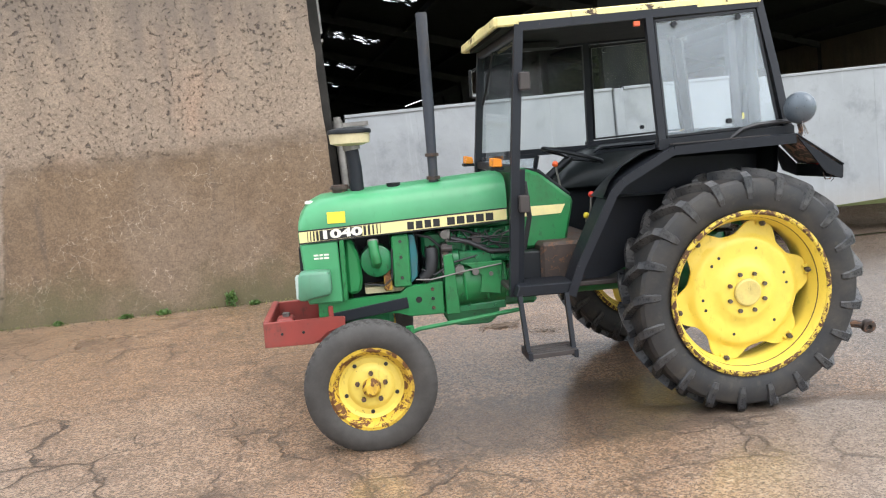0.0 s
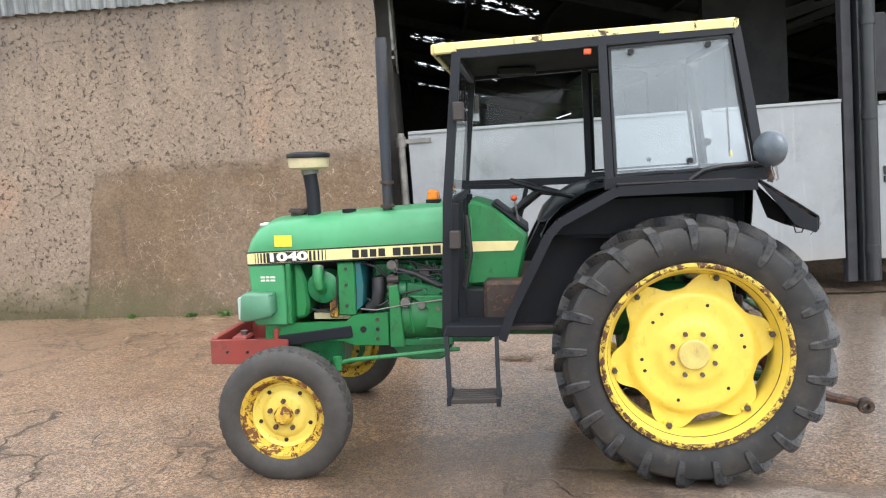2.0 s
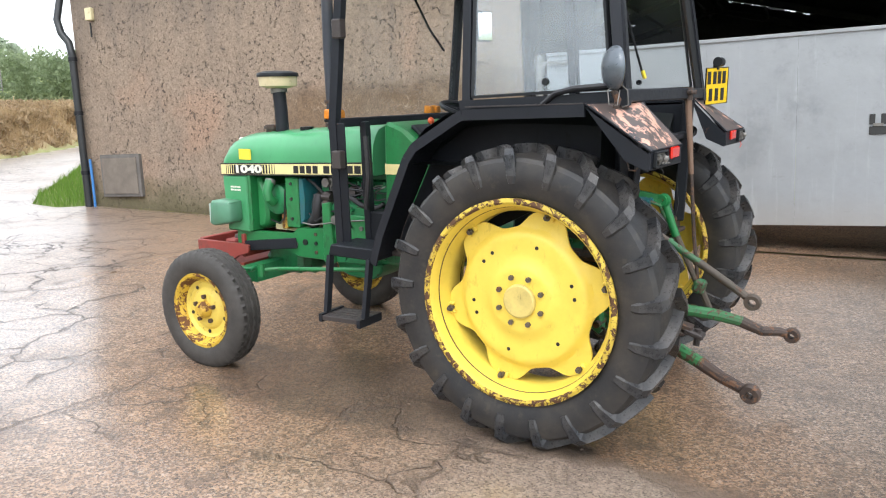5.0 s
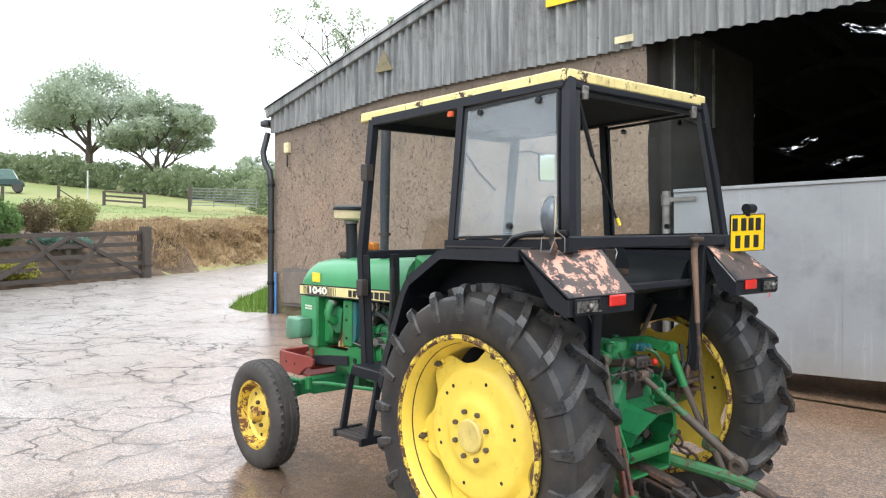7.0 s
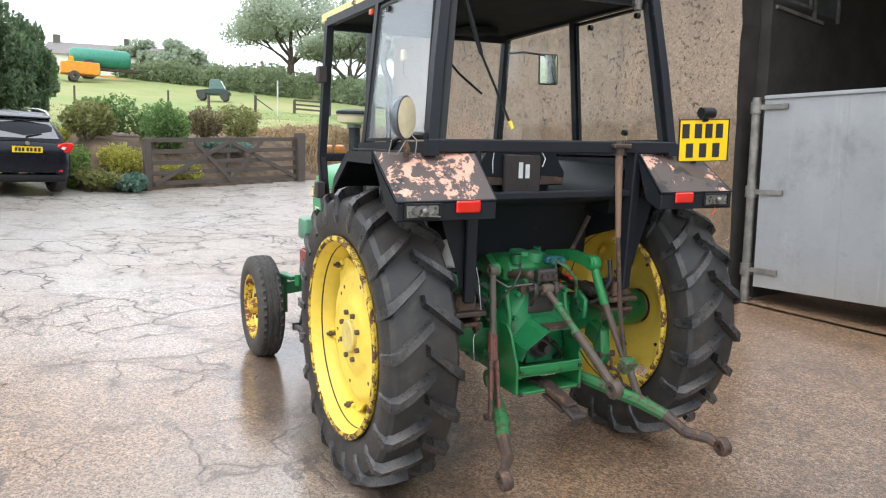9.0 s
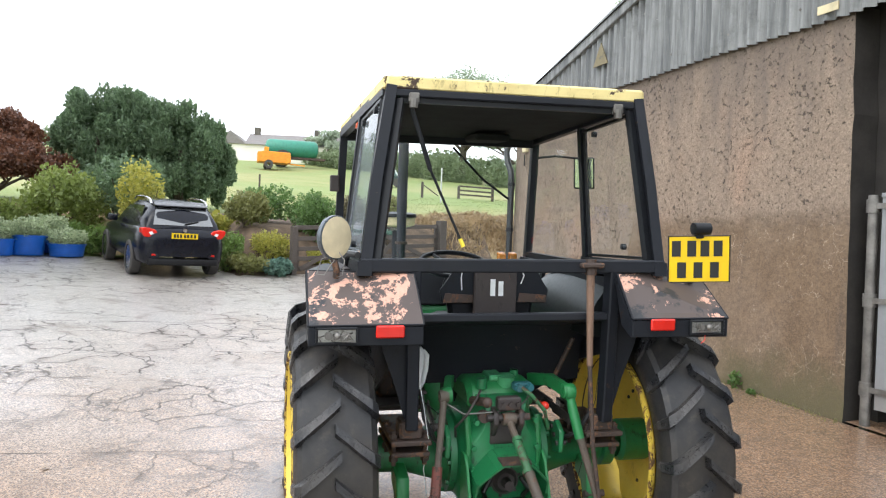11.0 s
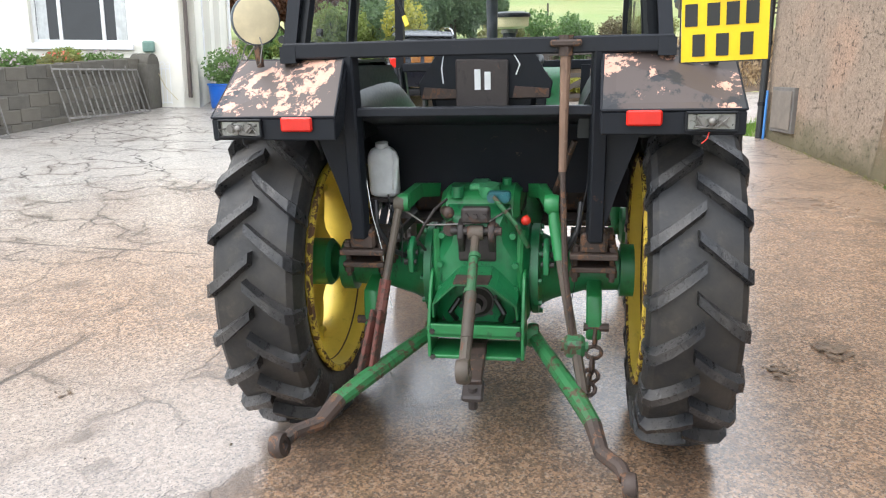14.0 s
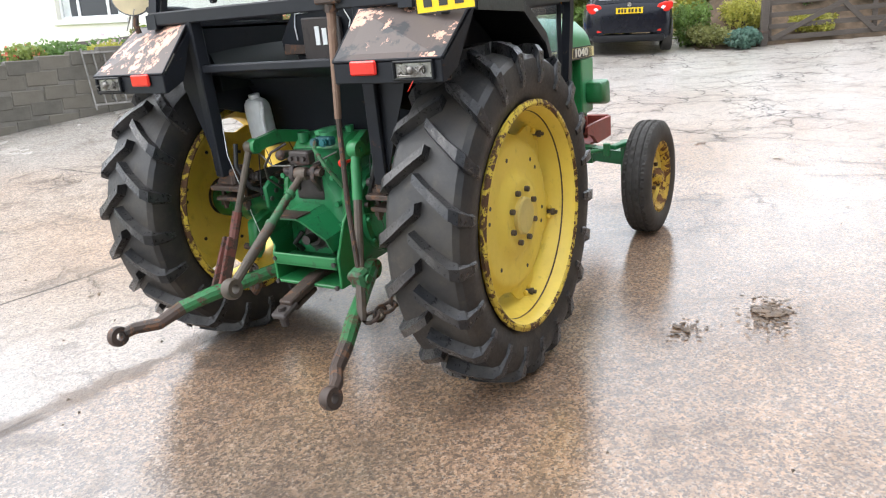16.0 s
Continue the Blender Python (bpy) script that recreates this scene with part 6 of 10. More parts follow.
def pane(name, corners, material, thick=0.006, label="", parent=None):
    b = B()
    cs = [Vector(c) for c in corners]
    n = (cs[1] - cs[0]).cross(cs[3] - cs[0]).normalized() * thick / 2
    a, c = [b.verts.new(p - n) for p in cs], [b.verts.new(p + n) for p in cs]
    b.faces.new(a[::-1]).material_index = 1
    b.faces.new(c)
    for i in range(4):
        k = (i + 1) % 4
        b.faces.new((a[i], a[k], c[k], c[i])).material_index = 1
    ob = tp(name, b, [material, GLASS_CLEAR], label, parent, smooth=False)
    ob.visible_shadow = False
    return ob


def cab():
    for o in (-1, 1):
        y = lambda v: o * v
        fp = post("front_post", [(-1.34, y(0.565), 0.74), (-1.31, y(0.632), 1.5), (-1.243, y(0.65), 2.32)], 0.023, 0.025, "black front cab pillar")
        if o < 0:
            b = B()
            bar(b, (-1.298, -0.572, 0.79), (-1.27, -0.632, 1.5), 0.05, 0.012, 0.003)
            tp("post_flange", b, BLACK_RUSTY, "worn black flange beside the pillar", fp)
        post("middle_post", [(-0.43, y(0.675), 1.57), (-0.462, y(0.635), 2.33)], 0.02, 0.022, "black door pillar")
        post("rear_post", [(0.355, y(0.675), 1.60), (0.295, y(0.648), 2.0), (0.232, y(0.605), 2.40)], 0.024, 0.024, "black rear cab pillar")
        post("side_header", [(-1.24, y(0.652), 2.31), (0.225, y(0.622), 2.385)], 0.02, 0.024, "black roof side rail")
        post("side_sill", [(-0.46, y(0.675), 1.59), (0.38, y(0.675), 1.625)], 0.03, 0.03, "black window sill rail")
        # rear side window: rounded frame and pane
        a, b2, c, d = Vector((-0.40, y(0.672), 1.635)), Vector((0.298, y(0.672), 1.668)), Vector((0.198, y(0.632), 2.345)), Vector((-0.425, y(0.634), 2.308))
        b = B()
        for p, q in ((a, b2), (b2, c), (c, d), (d, a)):
            bar(b, p, q, 0.024, 0.014)
        wf = tp("side_window_frame", b, BLACK_SMOOTH, "black rubber window frame")
        pane("side_window_pane", [a, b2, c, d], GLASS_MIST_SKY if o < 0 else GLASS, label="side window glass with mist and painted sky sheen" if o < 0 else "clear side window glass", parent=wf)
        for p in (d + (c - d) * 0.18 - Vector((0, 0, 0.03)), d + (c - d) * 0.82 - Vector((0, 0, 0.03)), a + (b2 - a) * 0.55 + Vector((0, 0, 0.05))):
            b = B()
            cyl(b, p + Vector((0, o * 0.0, 0)), p + Vector((0, o * 0.022, 0)), 0.016, 10)
            tp("window_knob", b, BLACK_SMOOTH, "", wf)
        if o > 0:
            dr = post("door_rail", [(-1.29, y(0.632), 1.56), (-0.45, y(0.67), 1.57)], 0.02, 0.025, "black door rail")
            pane("door_pane", [(-1.27, y(0.63), 1.59), (-0.45, y(0.665), 1.60), (-0.465, y(0.64), 2.29), (-1.235, y(0.645), 2.28)], GLASS, label="right door glass")
            b = B()
            low = [(-1.31, 0.57, 0.8), (-1.04, 0.57, 0.8), (-0.87, 0.585, 1.54), (-1.285, 0.585, 1.54)]
            for p, q in zip(low, low[1:] + low[:1]):
                bar(b, p, q, 0.024, 0.03)
            dp = tp("door_frame", b, BLACK, "black lower door frame")
            pane("lower_door_pane", low, GLASS_MIST_SKY, label="lower door glass with mist and painted sky sheen", parent=dp)
    # windscreen and its frame
    b = B()
    bar(b, (-1.245, -0.64, 2.29), (-1.245, 0.64, 2.29), 0.04, 0.05, 0.006)
    tp("windscreen_header", b, BLACK, "black windscreen header")
    b = B()
    bar(b, (-1.30, -0.62, 1.50), (-1.30, 0.62, 1.50), 0.04, 0.05, 0.006)
    ws = tp("windscreen_sill", b, BLACK, "black windscreen sill")
    pane("windscreen_pane", [(-1.295, -0.6, 1.53), (-1.295, 0.6, 1.53), (-1.248, 0.62, 2.27), (-1.248, -0.62, 2.27)], GLASS, label="windscreen glass", parent=ws)
    b = B()
    tube(b, [(-1.26, 0.08, 2.25), (-1.27, 0.3, 2.05), (-1.275, 0.48, 1.93)], 0.008, 6)
    tp("wiper", b, BLACK_SMOOTH, "black windscreen wiper", ws)
    # lower front frame beside the engine cowl
    for o in (-1, 1):
        post("cowl_pillar", [(-1.26, o * 0.40, 0.8), (-1.262, o * 0.42, 1.5)], 0.024, 0.02, "black inner cowl pillar")
        if o > 0:
            pane("lower_pane", [(-1.31, 0.42, 0.84), (-1.31, 0.55, 0.84), (-1.30, 0.57, 1.47), (-1.29, 0.42, 1.47)], GLASS_MIST_SKY, label="lower front glass")
    # back frame
    b = B()
    for p, q, w, h in (((0.352, -0.70, 1.637), (0.352, 0.70, 1.637), 0.05, 0.058), ((0.232, -0.6, 2.372), (0.232, 0.6, 2.372), 0.04, 0.034)):
        bar(b, p, q, w, h, 0.006)
    back = tp("back_frame", b, BLACK, "black rear window frame with worn edges")
    b = B()
    for o in (-1, 1):
        bar(b, (0.345, o * 0.632, 1.655), (0.235, o * 0.572, 2.345), 0.06, 0.026)
    bar(b, (0.222, -0.56, 2.345), (0.222, 0.56, 2.345), 0.022, 0.026)
    tp("rear_window_frame", b, BLACK_SMOOTH, "black rear window surround", back)
    b = B()
    tube(b, [(0.215, -0.50, 2.31), (0.24, -0.40, 2.05), (0.242, -0.395, 2.04), (0.30, -0.24, 1.72)], [0.011, 0.011, 0.006, 0.006], 8)
    gs = tp("gas_strut", b, BLACK_SMOOTH, "black rear window stay", back)
    b = B()
    tube(b, [(0.30, -0.255, 1.75), (0.308, -0.24, 1.715)], 0.009, 8)
    tp("stay_tag", b, STICKER, "yellow tag", gs)
    for y in (-0.5, 0.5):
        b = B()
        box(b, 0.215, 0.26, y - 0.025, y + 0.025, 2.33, 2.375, 0.006)
        cyl(b, (0.25, y, 2.31), (0.25, y, 2.35), 0.02, 10)
        tp("window_hinge", b, STEEL, "grey hinge", back)
    # roof: yellow rim, black lining
    b = B()
    lo = [(-1.37, -0.65), (-1.37, 0.65), (0.235, 0.63), (0.235, -0.63)]
    for i, ((x0, y0), (x1, y1)) in enumerate(zip(lo, lo[1:] + lo[:1])):
        z0, z1 = (2.34 if x0 < -1 else 2.415), (2.34 if x1 < -1 else 2.415)
        bar(b, (x0, y0, z0), (x1, y1, z1), 0.03, 0.058, 0.008)
    roof = tp("cab_roof", b, ROOF_YELLOW, "faded yellow cab roof rim with chipped black paint")
    b = B()
    loft(b, [[(x, y, 2.36 + 0.045 * (x + 1.36) / 1.59 + (0.03 if abs(y) < 0.5 else 0.008)) for y in (-0.625, -0.5, 0, 0.5, 0.625)] for x in (-1.365, -1.2, -0.5, 0.1, 0.23)][:5])
    tp("roof_skin", b, ROOF_YELLOW, "", roof)
    b = B()
    prism(b, [(-1.33, 2.305), (0.2, 2.37), (0.2, 2.395), (-1.33, 2.33)], "y", -0.6, 0.6)
    tp("roof_lining", b, LINING, "sagging black roof lining", roof)
    b = B()
    box(b, -0.66, -0.55, -0.655, -0.635, 2.325, 2.35, 0.004)
    box(b, -0.56, -0.52, -0.66, -0.64, 2.28, 2.31, 0.004)
    tp("side_marker", b, ORANGE, "cracked orange-red marker lamp", roof)
    # interior lamp and mirror
    b = B()
    box(b, -1.05, -0.8, 0.1, 0.32, 2.27, 2.31, 0.01)
    tp("roof_console", b, LINING, "", roof)
    b = B()
    tube(b, [(-1.24, 0.63, 2.2), (-1.25, 0.8, 2.22), (-1.26, 0.98, 2.21), (-1.26, 1.0, 2.16)], 0.008, 6)
    mr = tp("mirror_arm", b, BLACK_SMOOTH, "thin mirror arm")
    b = B()
    turn = Matrix.Translation((-1.25, 1.01, 0)) @ Matrix.Rotation(radians(-24), 4, "Z") @ Matrix.Translation((1.25, -1.01, 0))
    box(b, -1.27, -1.245, 0.94, 1.08, 2.01, 2.22, 0.01, turn)
    tp("mirror_housing", b, BLACK_SMOOTH, "black wing mirror", mr)
    b = B()
    box(b, -1.2445, -1.2435, 0.95, 1.07, 2.02, 2.21, 0.0, turn)
    tp("mirror_glass", b, MIRROR, "mirror glass", mr)
    # hinges on the doorless left pillar
    for z in (1.3, 2.0):
        b = B()
        box(b, -1.3 + (z - 1.3) * 0.05, -1.24 + (z - 1.3) * 0.05, -0.685, -0.63, z - 0.05, z + 0.05, 0.006)
        tp("door_hinge", b, DARK_RUST, "steel door hinge")
    # amber indicators
    for y in (-0.52, 0.52):
        b = B()
        box(b, -1.44, -1.36, y - 0.05, y + 0.05, 1.50, 1.52, 0.004)
        ind = tp("indicator_bracket", b, BLACK_SMOOTH, "black lamp bracket")
        for dy in (-0.04, 0.04):
            b = B()
            prism(b, [(-1.43, 1.52), (-1.37, 1.52), (-1.375, 1.565), (-1.425, 1.575)], "y", y + dy - 0.025, y + dy + 0.025, 0.006)
            tp("amber_lamp", b, AMBER, "amber indicator lamp", ind)


cab()
# the cab narrows towards its roof and leans a little to the right
for ob in tractor.children_recursive:
    if ob.type == "MESH" and ob.name.split(".")[0] in ("front_post", "middle_post", "rear_post", "side_header", "side_window_frame", "side_window_pane", "window_knob", "door_pane", "windscreen_header", "windscreen_pane", "wiper", "back_frame",
                                                       "rear_window_frame", "gas_strut", "stay_tag", "window_hinge", "cab_roof", "roof_skin", "roof_lining", "side_marker", "roof_console", "mirror_arm", "mirror_housing", "mirror_glass"):
        for v in ob.data.vertices:
            up = max(0.0, v.co.z - 1.62) / 0.78
            v.co.y += up * (0.02 - 0.05 * v.co.y)


def cockpit():
    b = B()
    prism(b, [(-1.225, 0.98), (-1.222, 1.49), (-1.19, 1.495), (-1.08, 1.455), (-0.865, 1.28), (-0.925, 0.985)], "y", -0.30, 0.30, 0.02)
    cowl = tp("dash_cowl", b, GREEN, "glossy green dash cowl with stripe")
    b = B()
    prism(b, [(-1.21, 1.188), (-0.955, 1.193), (-0.925, 1.25), (-1.21, 1.25)], "y", -0.306, -0.302)
    tp("cowl_stripe", b, CREAM, "cream-yellow stripe", cowl, smooth=False)
    b = B()
    prism(b, [(-1.09, 1.462), (-0.872, 1.288), (-0.857, 1.308), (-1.07, 1.482)], "y", -0.22, 0.22, 0.01)
    tp("instrument_panel", b, BLACK_SMOOTH, "black instrument panel", cowl)
    b = B()
    tube(b, [(-0.98, 0, 1.38), (-0.79, 0, 1.53)], 0.028, 10)
    col = tp("steering_column", b, BLACK_SMOOTH, "black steering column")
    b = B()
    tilt = Matrix.Translation((-0.775, 0, 1.545)) @ Matrix.Rotation(radians(16), 4, "Y")
    n, r = 28, 0.2
    ring = [tilt @ Vector((r * math.cos(2 * math.pi * k / n), r * math.sin(2 * math.pi * k / n), 0)) for k in range(n)]
    tube(b, ring + ring[:1], 0.014, 8, caps=False)
    for a in (90, 210, 330):
        tube(b, [tilt @ Vector((0, 0, -0.03)), tilt @ Vector((r * math.cos(radians(a)), r * math.sin(radians(a)), 0))], 0.01, 6)
    tp("steering_wheel", b, BLACK_SMOOTH, "black three-spoke steering wheel", col)
    for i, (x, y, z, dx, dz, m) in enumerate(((-0.92, -0.2, 1.34, -0.03, 0.16, ORANGE), (-0.78, -0.33, 1.05, 0.02, 0.25, RED_KNOB), (-0.72, -0.34, 1.05, 0.03, 0.24, RED_KNOB), (-0.8, -0.34, 0.95, 0.0, 0.22, STICKER))):
        b = B()
        tube(b, [(x, y, z), (x + dx, y, z + dz)], 0.007, 6)
        lv = tp("control_lever", b, STEEL, "thin control lever")
        b = B()
        ball(b, (x + dx, y, z + dz), 0.02)
        tp("lever_knob", b, m, "coloured lever knob", lv)
    b = B()
    box(b, -1.36, -0.55, -0.55, 0.55, 0.76, 0.79, 0.006)
    tp("cab_floor", b, DARK_RUST, "worn steel cab floor")
    b = B()
    prism(b, [(-1.35, 0.755), (-1.0, 0.755), (-1.0, 0.82), (-1.33, 0.82)], "y", -0.69, -0.45, 0.006)
    tp("step_board", b, BLACK_RUSTY, "worn dark step board")
    b = B()
    box(b, -1.13, -0.7, -0.45, 0.45, 0.79, 1.03, 0.02)
    tp("gear_tunnel", b, RUST, "rusty brown gearbox cover")
    b = B()
    box(b, -1.25, -1.1, -0.42, -0.3, 0.8, 0.98, 0.01)
    tp("pedal_box", b, BLACK_SMOOTH, "black pedal box")
    b = B()
    tube(b, [(-1.24, -0.46, 1.0), (-1.2, -0.48, 1.2), (-1.22, -0.47, 1.42)], 0.016, 8)
    tp("cable_loom", b, HOSE, "black cables behind the pillar")
    # seat: pan, cushion, torn back seen from behind
    b = B()
    box(b, -0.52, -0.04, -0.22, 0.24, 1.2, 1.32, 0.05, seg=2)
    seat = tp("seat", b, BLACK_SMOOTH, "black vinyl seat cushion")
    b = B()
    prism(b, [(-0.20, 1.32), (-0.23, 1.47), (-0.16, 1.60), (0.16, 1.60), (0.22, 1.47), (0.2, 1.32)], "x", -0.08, -0.02, 0.02)
    tp("seat_back", b, BLACK_SMOOTH, "black padded seat back", seat)
    b = B()
    prism(b, [(-0.265, 1.49), (-0.235, 1.53), (-0.175, 1.625), (-0.15, 1.632), (0.17, 1.632), (0.2, 1.62), (0.25, 1.53), (0.28, 1.49), (0.27, 1.425), (-0.255, 1.425)], "x", -0.01, 0.006, 0.004)
    tp("seat_back_plate", b, BLACK_RUSTY, "torn dark seat back plate", seat)
    for y0, y1 in ((-0.25, -0.1), (0.12, 0.265)):
        b = B()
        prism(b, [(y0, 1.43), (y0 + 0.01, 1.475), (y1, 1.465), (y1, 1.43)], "x", 0.007, 0.012)
        tp("torn_lining", b, RUST, "rusty brown torn patch", seat)
    b = B()
    tube(b, [(0.012, -0.16, 1.49), (0.014, -0.165, 1.55), (0.013, -0.155, 1.605), (0.014, -0.02, 1.612), (0.013, 0.12, 1.61), (0.014, 0.15, 1.56), (0.012, 0.135, 1.52)], 0.003, 6)
    tp("torn_edge", b, WHITE_PLASTIC, "pale torn edge of the lining", seat)
    b = B()
    prism(b, [(-0.105, 1.30), (-0.105, 1.585), (0.105, 1.58), (0.105, 1.30)], "x", 0.012, 0.042, 0.006)
    tp("seat_bracket", b, DARK_RUST, "rusty brown seat bracket", seat)
    for y, h in ((-0.028, 1.545), (0.012, 1.535)):
        b = B()
        box(b, 0.043, 0.046, y, y + 0.024, 1.465, h, 0.0)
        tp("bracket_slot", b, WHITE_PLASTIC, "pale slot", seat)
    b = B()
    box(b, -0.45, -0.1, -0.15, 0.15, 0.85, 1.2, 0.02)
    tp("seat_base", b, BLACK_SMOOTH, "black seat pedestal", seat)


cockpit()


DULL_SILVER = painted("dull_silver", (0.35, 0.35, 0.33), (0.06, 0.055, 0.05), 0.6, 30, 0.35, metal=0.6, dirty=0.6)


def slab(b, corners, thick):
    """A flat or slightly twisted four-cornered sheet with thickness."""
    cs = [Vector(c) for c in corners]
    n = (cs[2] - cs[0]).cross(cs[3] - cs[1]).normalized() * thick / 2
    a, c = [b.verts.new(p - n) for p in cs], [b.verts.new(p + n) for p in cs]
    b.faces.new(a[::-1])
    b.faces.new(c)
    for i in range(4):
        k = (i + 1) % 4
        b.faces.new((a[i], a[k], c[k], c[i]))
    return b


def fenders():
    line = [(-1.02, 0.76), (-0.96, 0.93), (-0.757, 1.345), (-0.70, 1.41), (-0.43, 1.56), (-0.40, 1.572)]
    for o in (-1, 1):
        up = 0.012 if o > 0 else 0.0
        outer = [o * 0.70, o * 0.71, o * 0.74, o * 0.75, o * 0.775, o * 0.78]
        ti, to = Vector((0.368, o * 0.465, 1.598)), Vector((0.268, o * 0.905, 1.6 + up))
        li, lo = Vector((0.552, o * 0.455, 1.412 + up)), Vector((0.552, o * 0.912, 1.412 + up))
        b = B()
        strip(b, line, [o * 0.50] * 6, outer, 0.012)
        slab(b, [(-0.40, o * 0.50, 1.572), ti, to, (-0.40, o * 0.78, 1.572)], 0.012)
        f = tp("fender", b, BLACK_RUSTY, "black steel mudguard", smooth=False)
        # outer lip
        b = B()
        for (p, q), (ya, yb) in zip(zip(line, line[1:]), zip(outer, outer[1:])):
            bar(b, (p[0], ya, p[1] - 0.02), (q[0], yb, q[1] - 0.02), 0.012, 0.05)
        bar(b, (-0.40, o * 0.78, 1.552), to - Vector((0, 0, 0.022)), 0.012, 0.05)
        tp("fender_lip", b, BLACK, "black rolled edge", f)
        # inner wall
        b = B()
        prism(b, [(-1.0, 0.78), (-0.95, 0.93), (-0.75, 1.335), (-0.43, 1.55), (0.31, 1.58), (0.34, 1.4), (0.31, 1.24), (-0.02, 1.14), (-0.45, 0.92), (-0.72, 0.8)], "y", o * 0.475, o * 0.49)
        tp("inner_wall", b, BLACK_RUSTY, "black inner mudguard wall", f, smooth=False)
        # sloping rear panel with flaking paint and its lamp face
        b = B()
        lift = Vector((0.004, 0, 0.005))
        slab(b, [ti + lift, to + lift, lo + lift, li + lift], 0.006)
        tp("rear_slope", b, FENDER, "flaking black paint over salmon primer", f, smooth=False)
        b = B()
        ys = sorted((o * 0.455, o * 0.912))
        prism(b, [(ys[0], 1.338 + up), (ys[1], 1.334 + up), (ys[1], 1.412 + up), (ys[0], 1.412 + up)], "x", 0.542, 0.557, 0.004)
        tp("lamp_panel", b, BLACK_RUSTY, "chipped black lamp panel", f, smooth=False)
        for ya, yb, x0 in ((0.90, 0.912, 0.275), (0.455, 0.467, 0.36)):
            b = B()
            prism(b, [(x0, 1.588 + up), (0.546, 1.405 + up), (0.546, 1.334 + up), (0.45, 1.375 + up)], "y", o * ya, o * yb)
            tp("fender_cheek", b, BLACK_RUSTY, "black side cheek with rust spots", f, smooth=False)
        for pa, pb in ((to, lo), (ti, li), (li, lo), (ti, to)):
            b = B()
            cyl(b, pa + lift, pb + lift, 0.0045, 8)
            tp("folded_edge", b, BLACK_RUSTY, "worn folded mudguard edge", f)
        a, c = sorted((o * 0.535, o * 0.65))
        b = B()
        box(b, 0.557, 0.572, a, c, 1.367 + up, 1.418 + up, 0.006)
        tp("red_reflector", b, RED_LENS, "bright red rear reflector", f)
        # broken tail lamp: black case, hollow tray, bare bulb and wires
        a, c = sorted((o * 0.72, o * 0.885))
        b = B()
        for z in (1.346, 1.404):
            box(b, 0.557, 0.574, a, c, z + up, z + 0.009 + up, 0.003)
        for y in (a, c - 0.009):
            box(b, 0.557, 0.574, y, y + 0.009, 1.346 + up, 1.413 + up, 0.003)
        lamp = tp("tail_lamp", b, BLACK_SMOOTH, "broken tail lamp in a black case", f)
        b = B()
        box(b, 0.557, 0.562, a + 0.009, c - 0.009, 1.355 + up, 1.404 + up)
        tp("lamp_reflector", b, DULL_SILVER, "bare silver lamp reflector", lamp)
        rng = random.Random(3 + o)
        for y in (a + 0.05, c - 0.05):
            b = B()
            cyl(b, (0.562, y, 1.38 + up), (0.575, y, 1.38 + up), 0.016, 12)
            cyl(b, (0.575, y, 1.38 + up), (0.58, y, 1.38 + up), 0.011, 10)
            tp("lamp_socket", b, STEEL, "bare bulb socket", lamp)
        for i in range(7):
            b = B()
            yy = rng.uniform(a + 0.03, c - 0.03)
            tube(b, [(0.565, yy, 1.38 + up), (0.585, yy + rng.uniform(-0.025, 0.025), 1.38 + up + rng.uniform(-0.025, 0.025)), (0.578, yy + rng.uniform(-0.04, 0.04), 1.36 + up)], 0.003, 5)
            tp("lamp_wire", b, STEEL, "bare wire", lamp)
        b = B()
        ball(b, (0.585, (a + c) / 2, 1.382 + up), 0.013)
        tp("lamp_bulb", b, STEEL, "bare bulb", lamp)
        b = B()
        tube(b, [(0.56, o * 0.80, 1.352 + up), (0.575, o * 0.79, 1.325 + up), (0.57, o * 0.775, 1.31 + up)], 0.002, 5)
        tp("hanging_wire", b, RED_KNOB if o > 0 else HOSE, "thin loose lamp wire", lamp)
        b = B()
        tube(b, [(0.45, o * 0.88, 1.375 + up), (0.46, o * 0.885, 1.335 + up), (0.49, o * 0.885, 1.335 + up), (0.50, o * 0.88, 1.36 + up)], 0.004, 5)
        tp("wire_loop", b, RUST, "", f)


fenders()


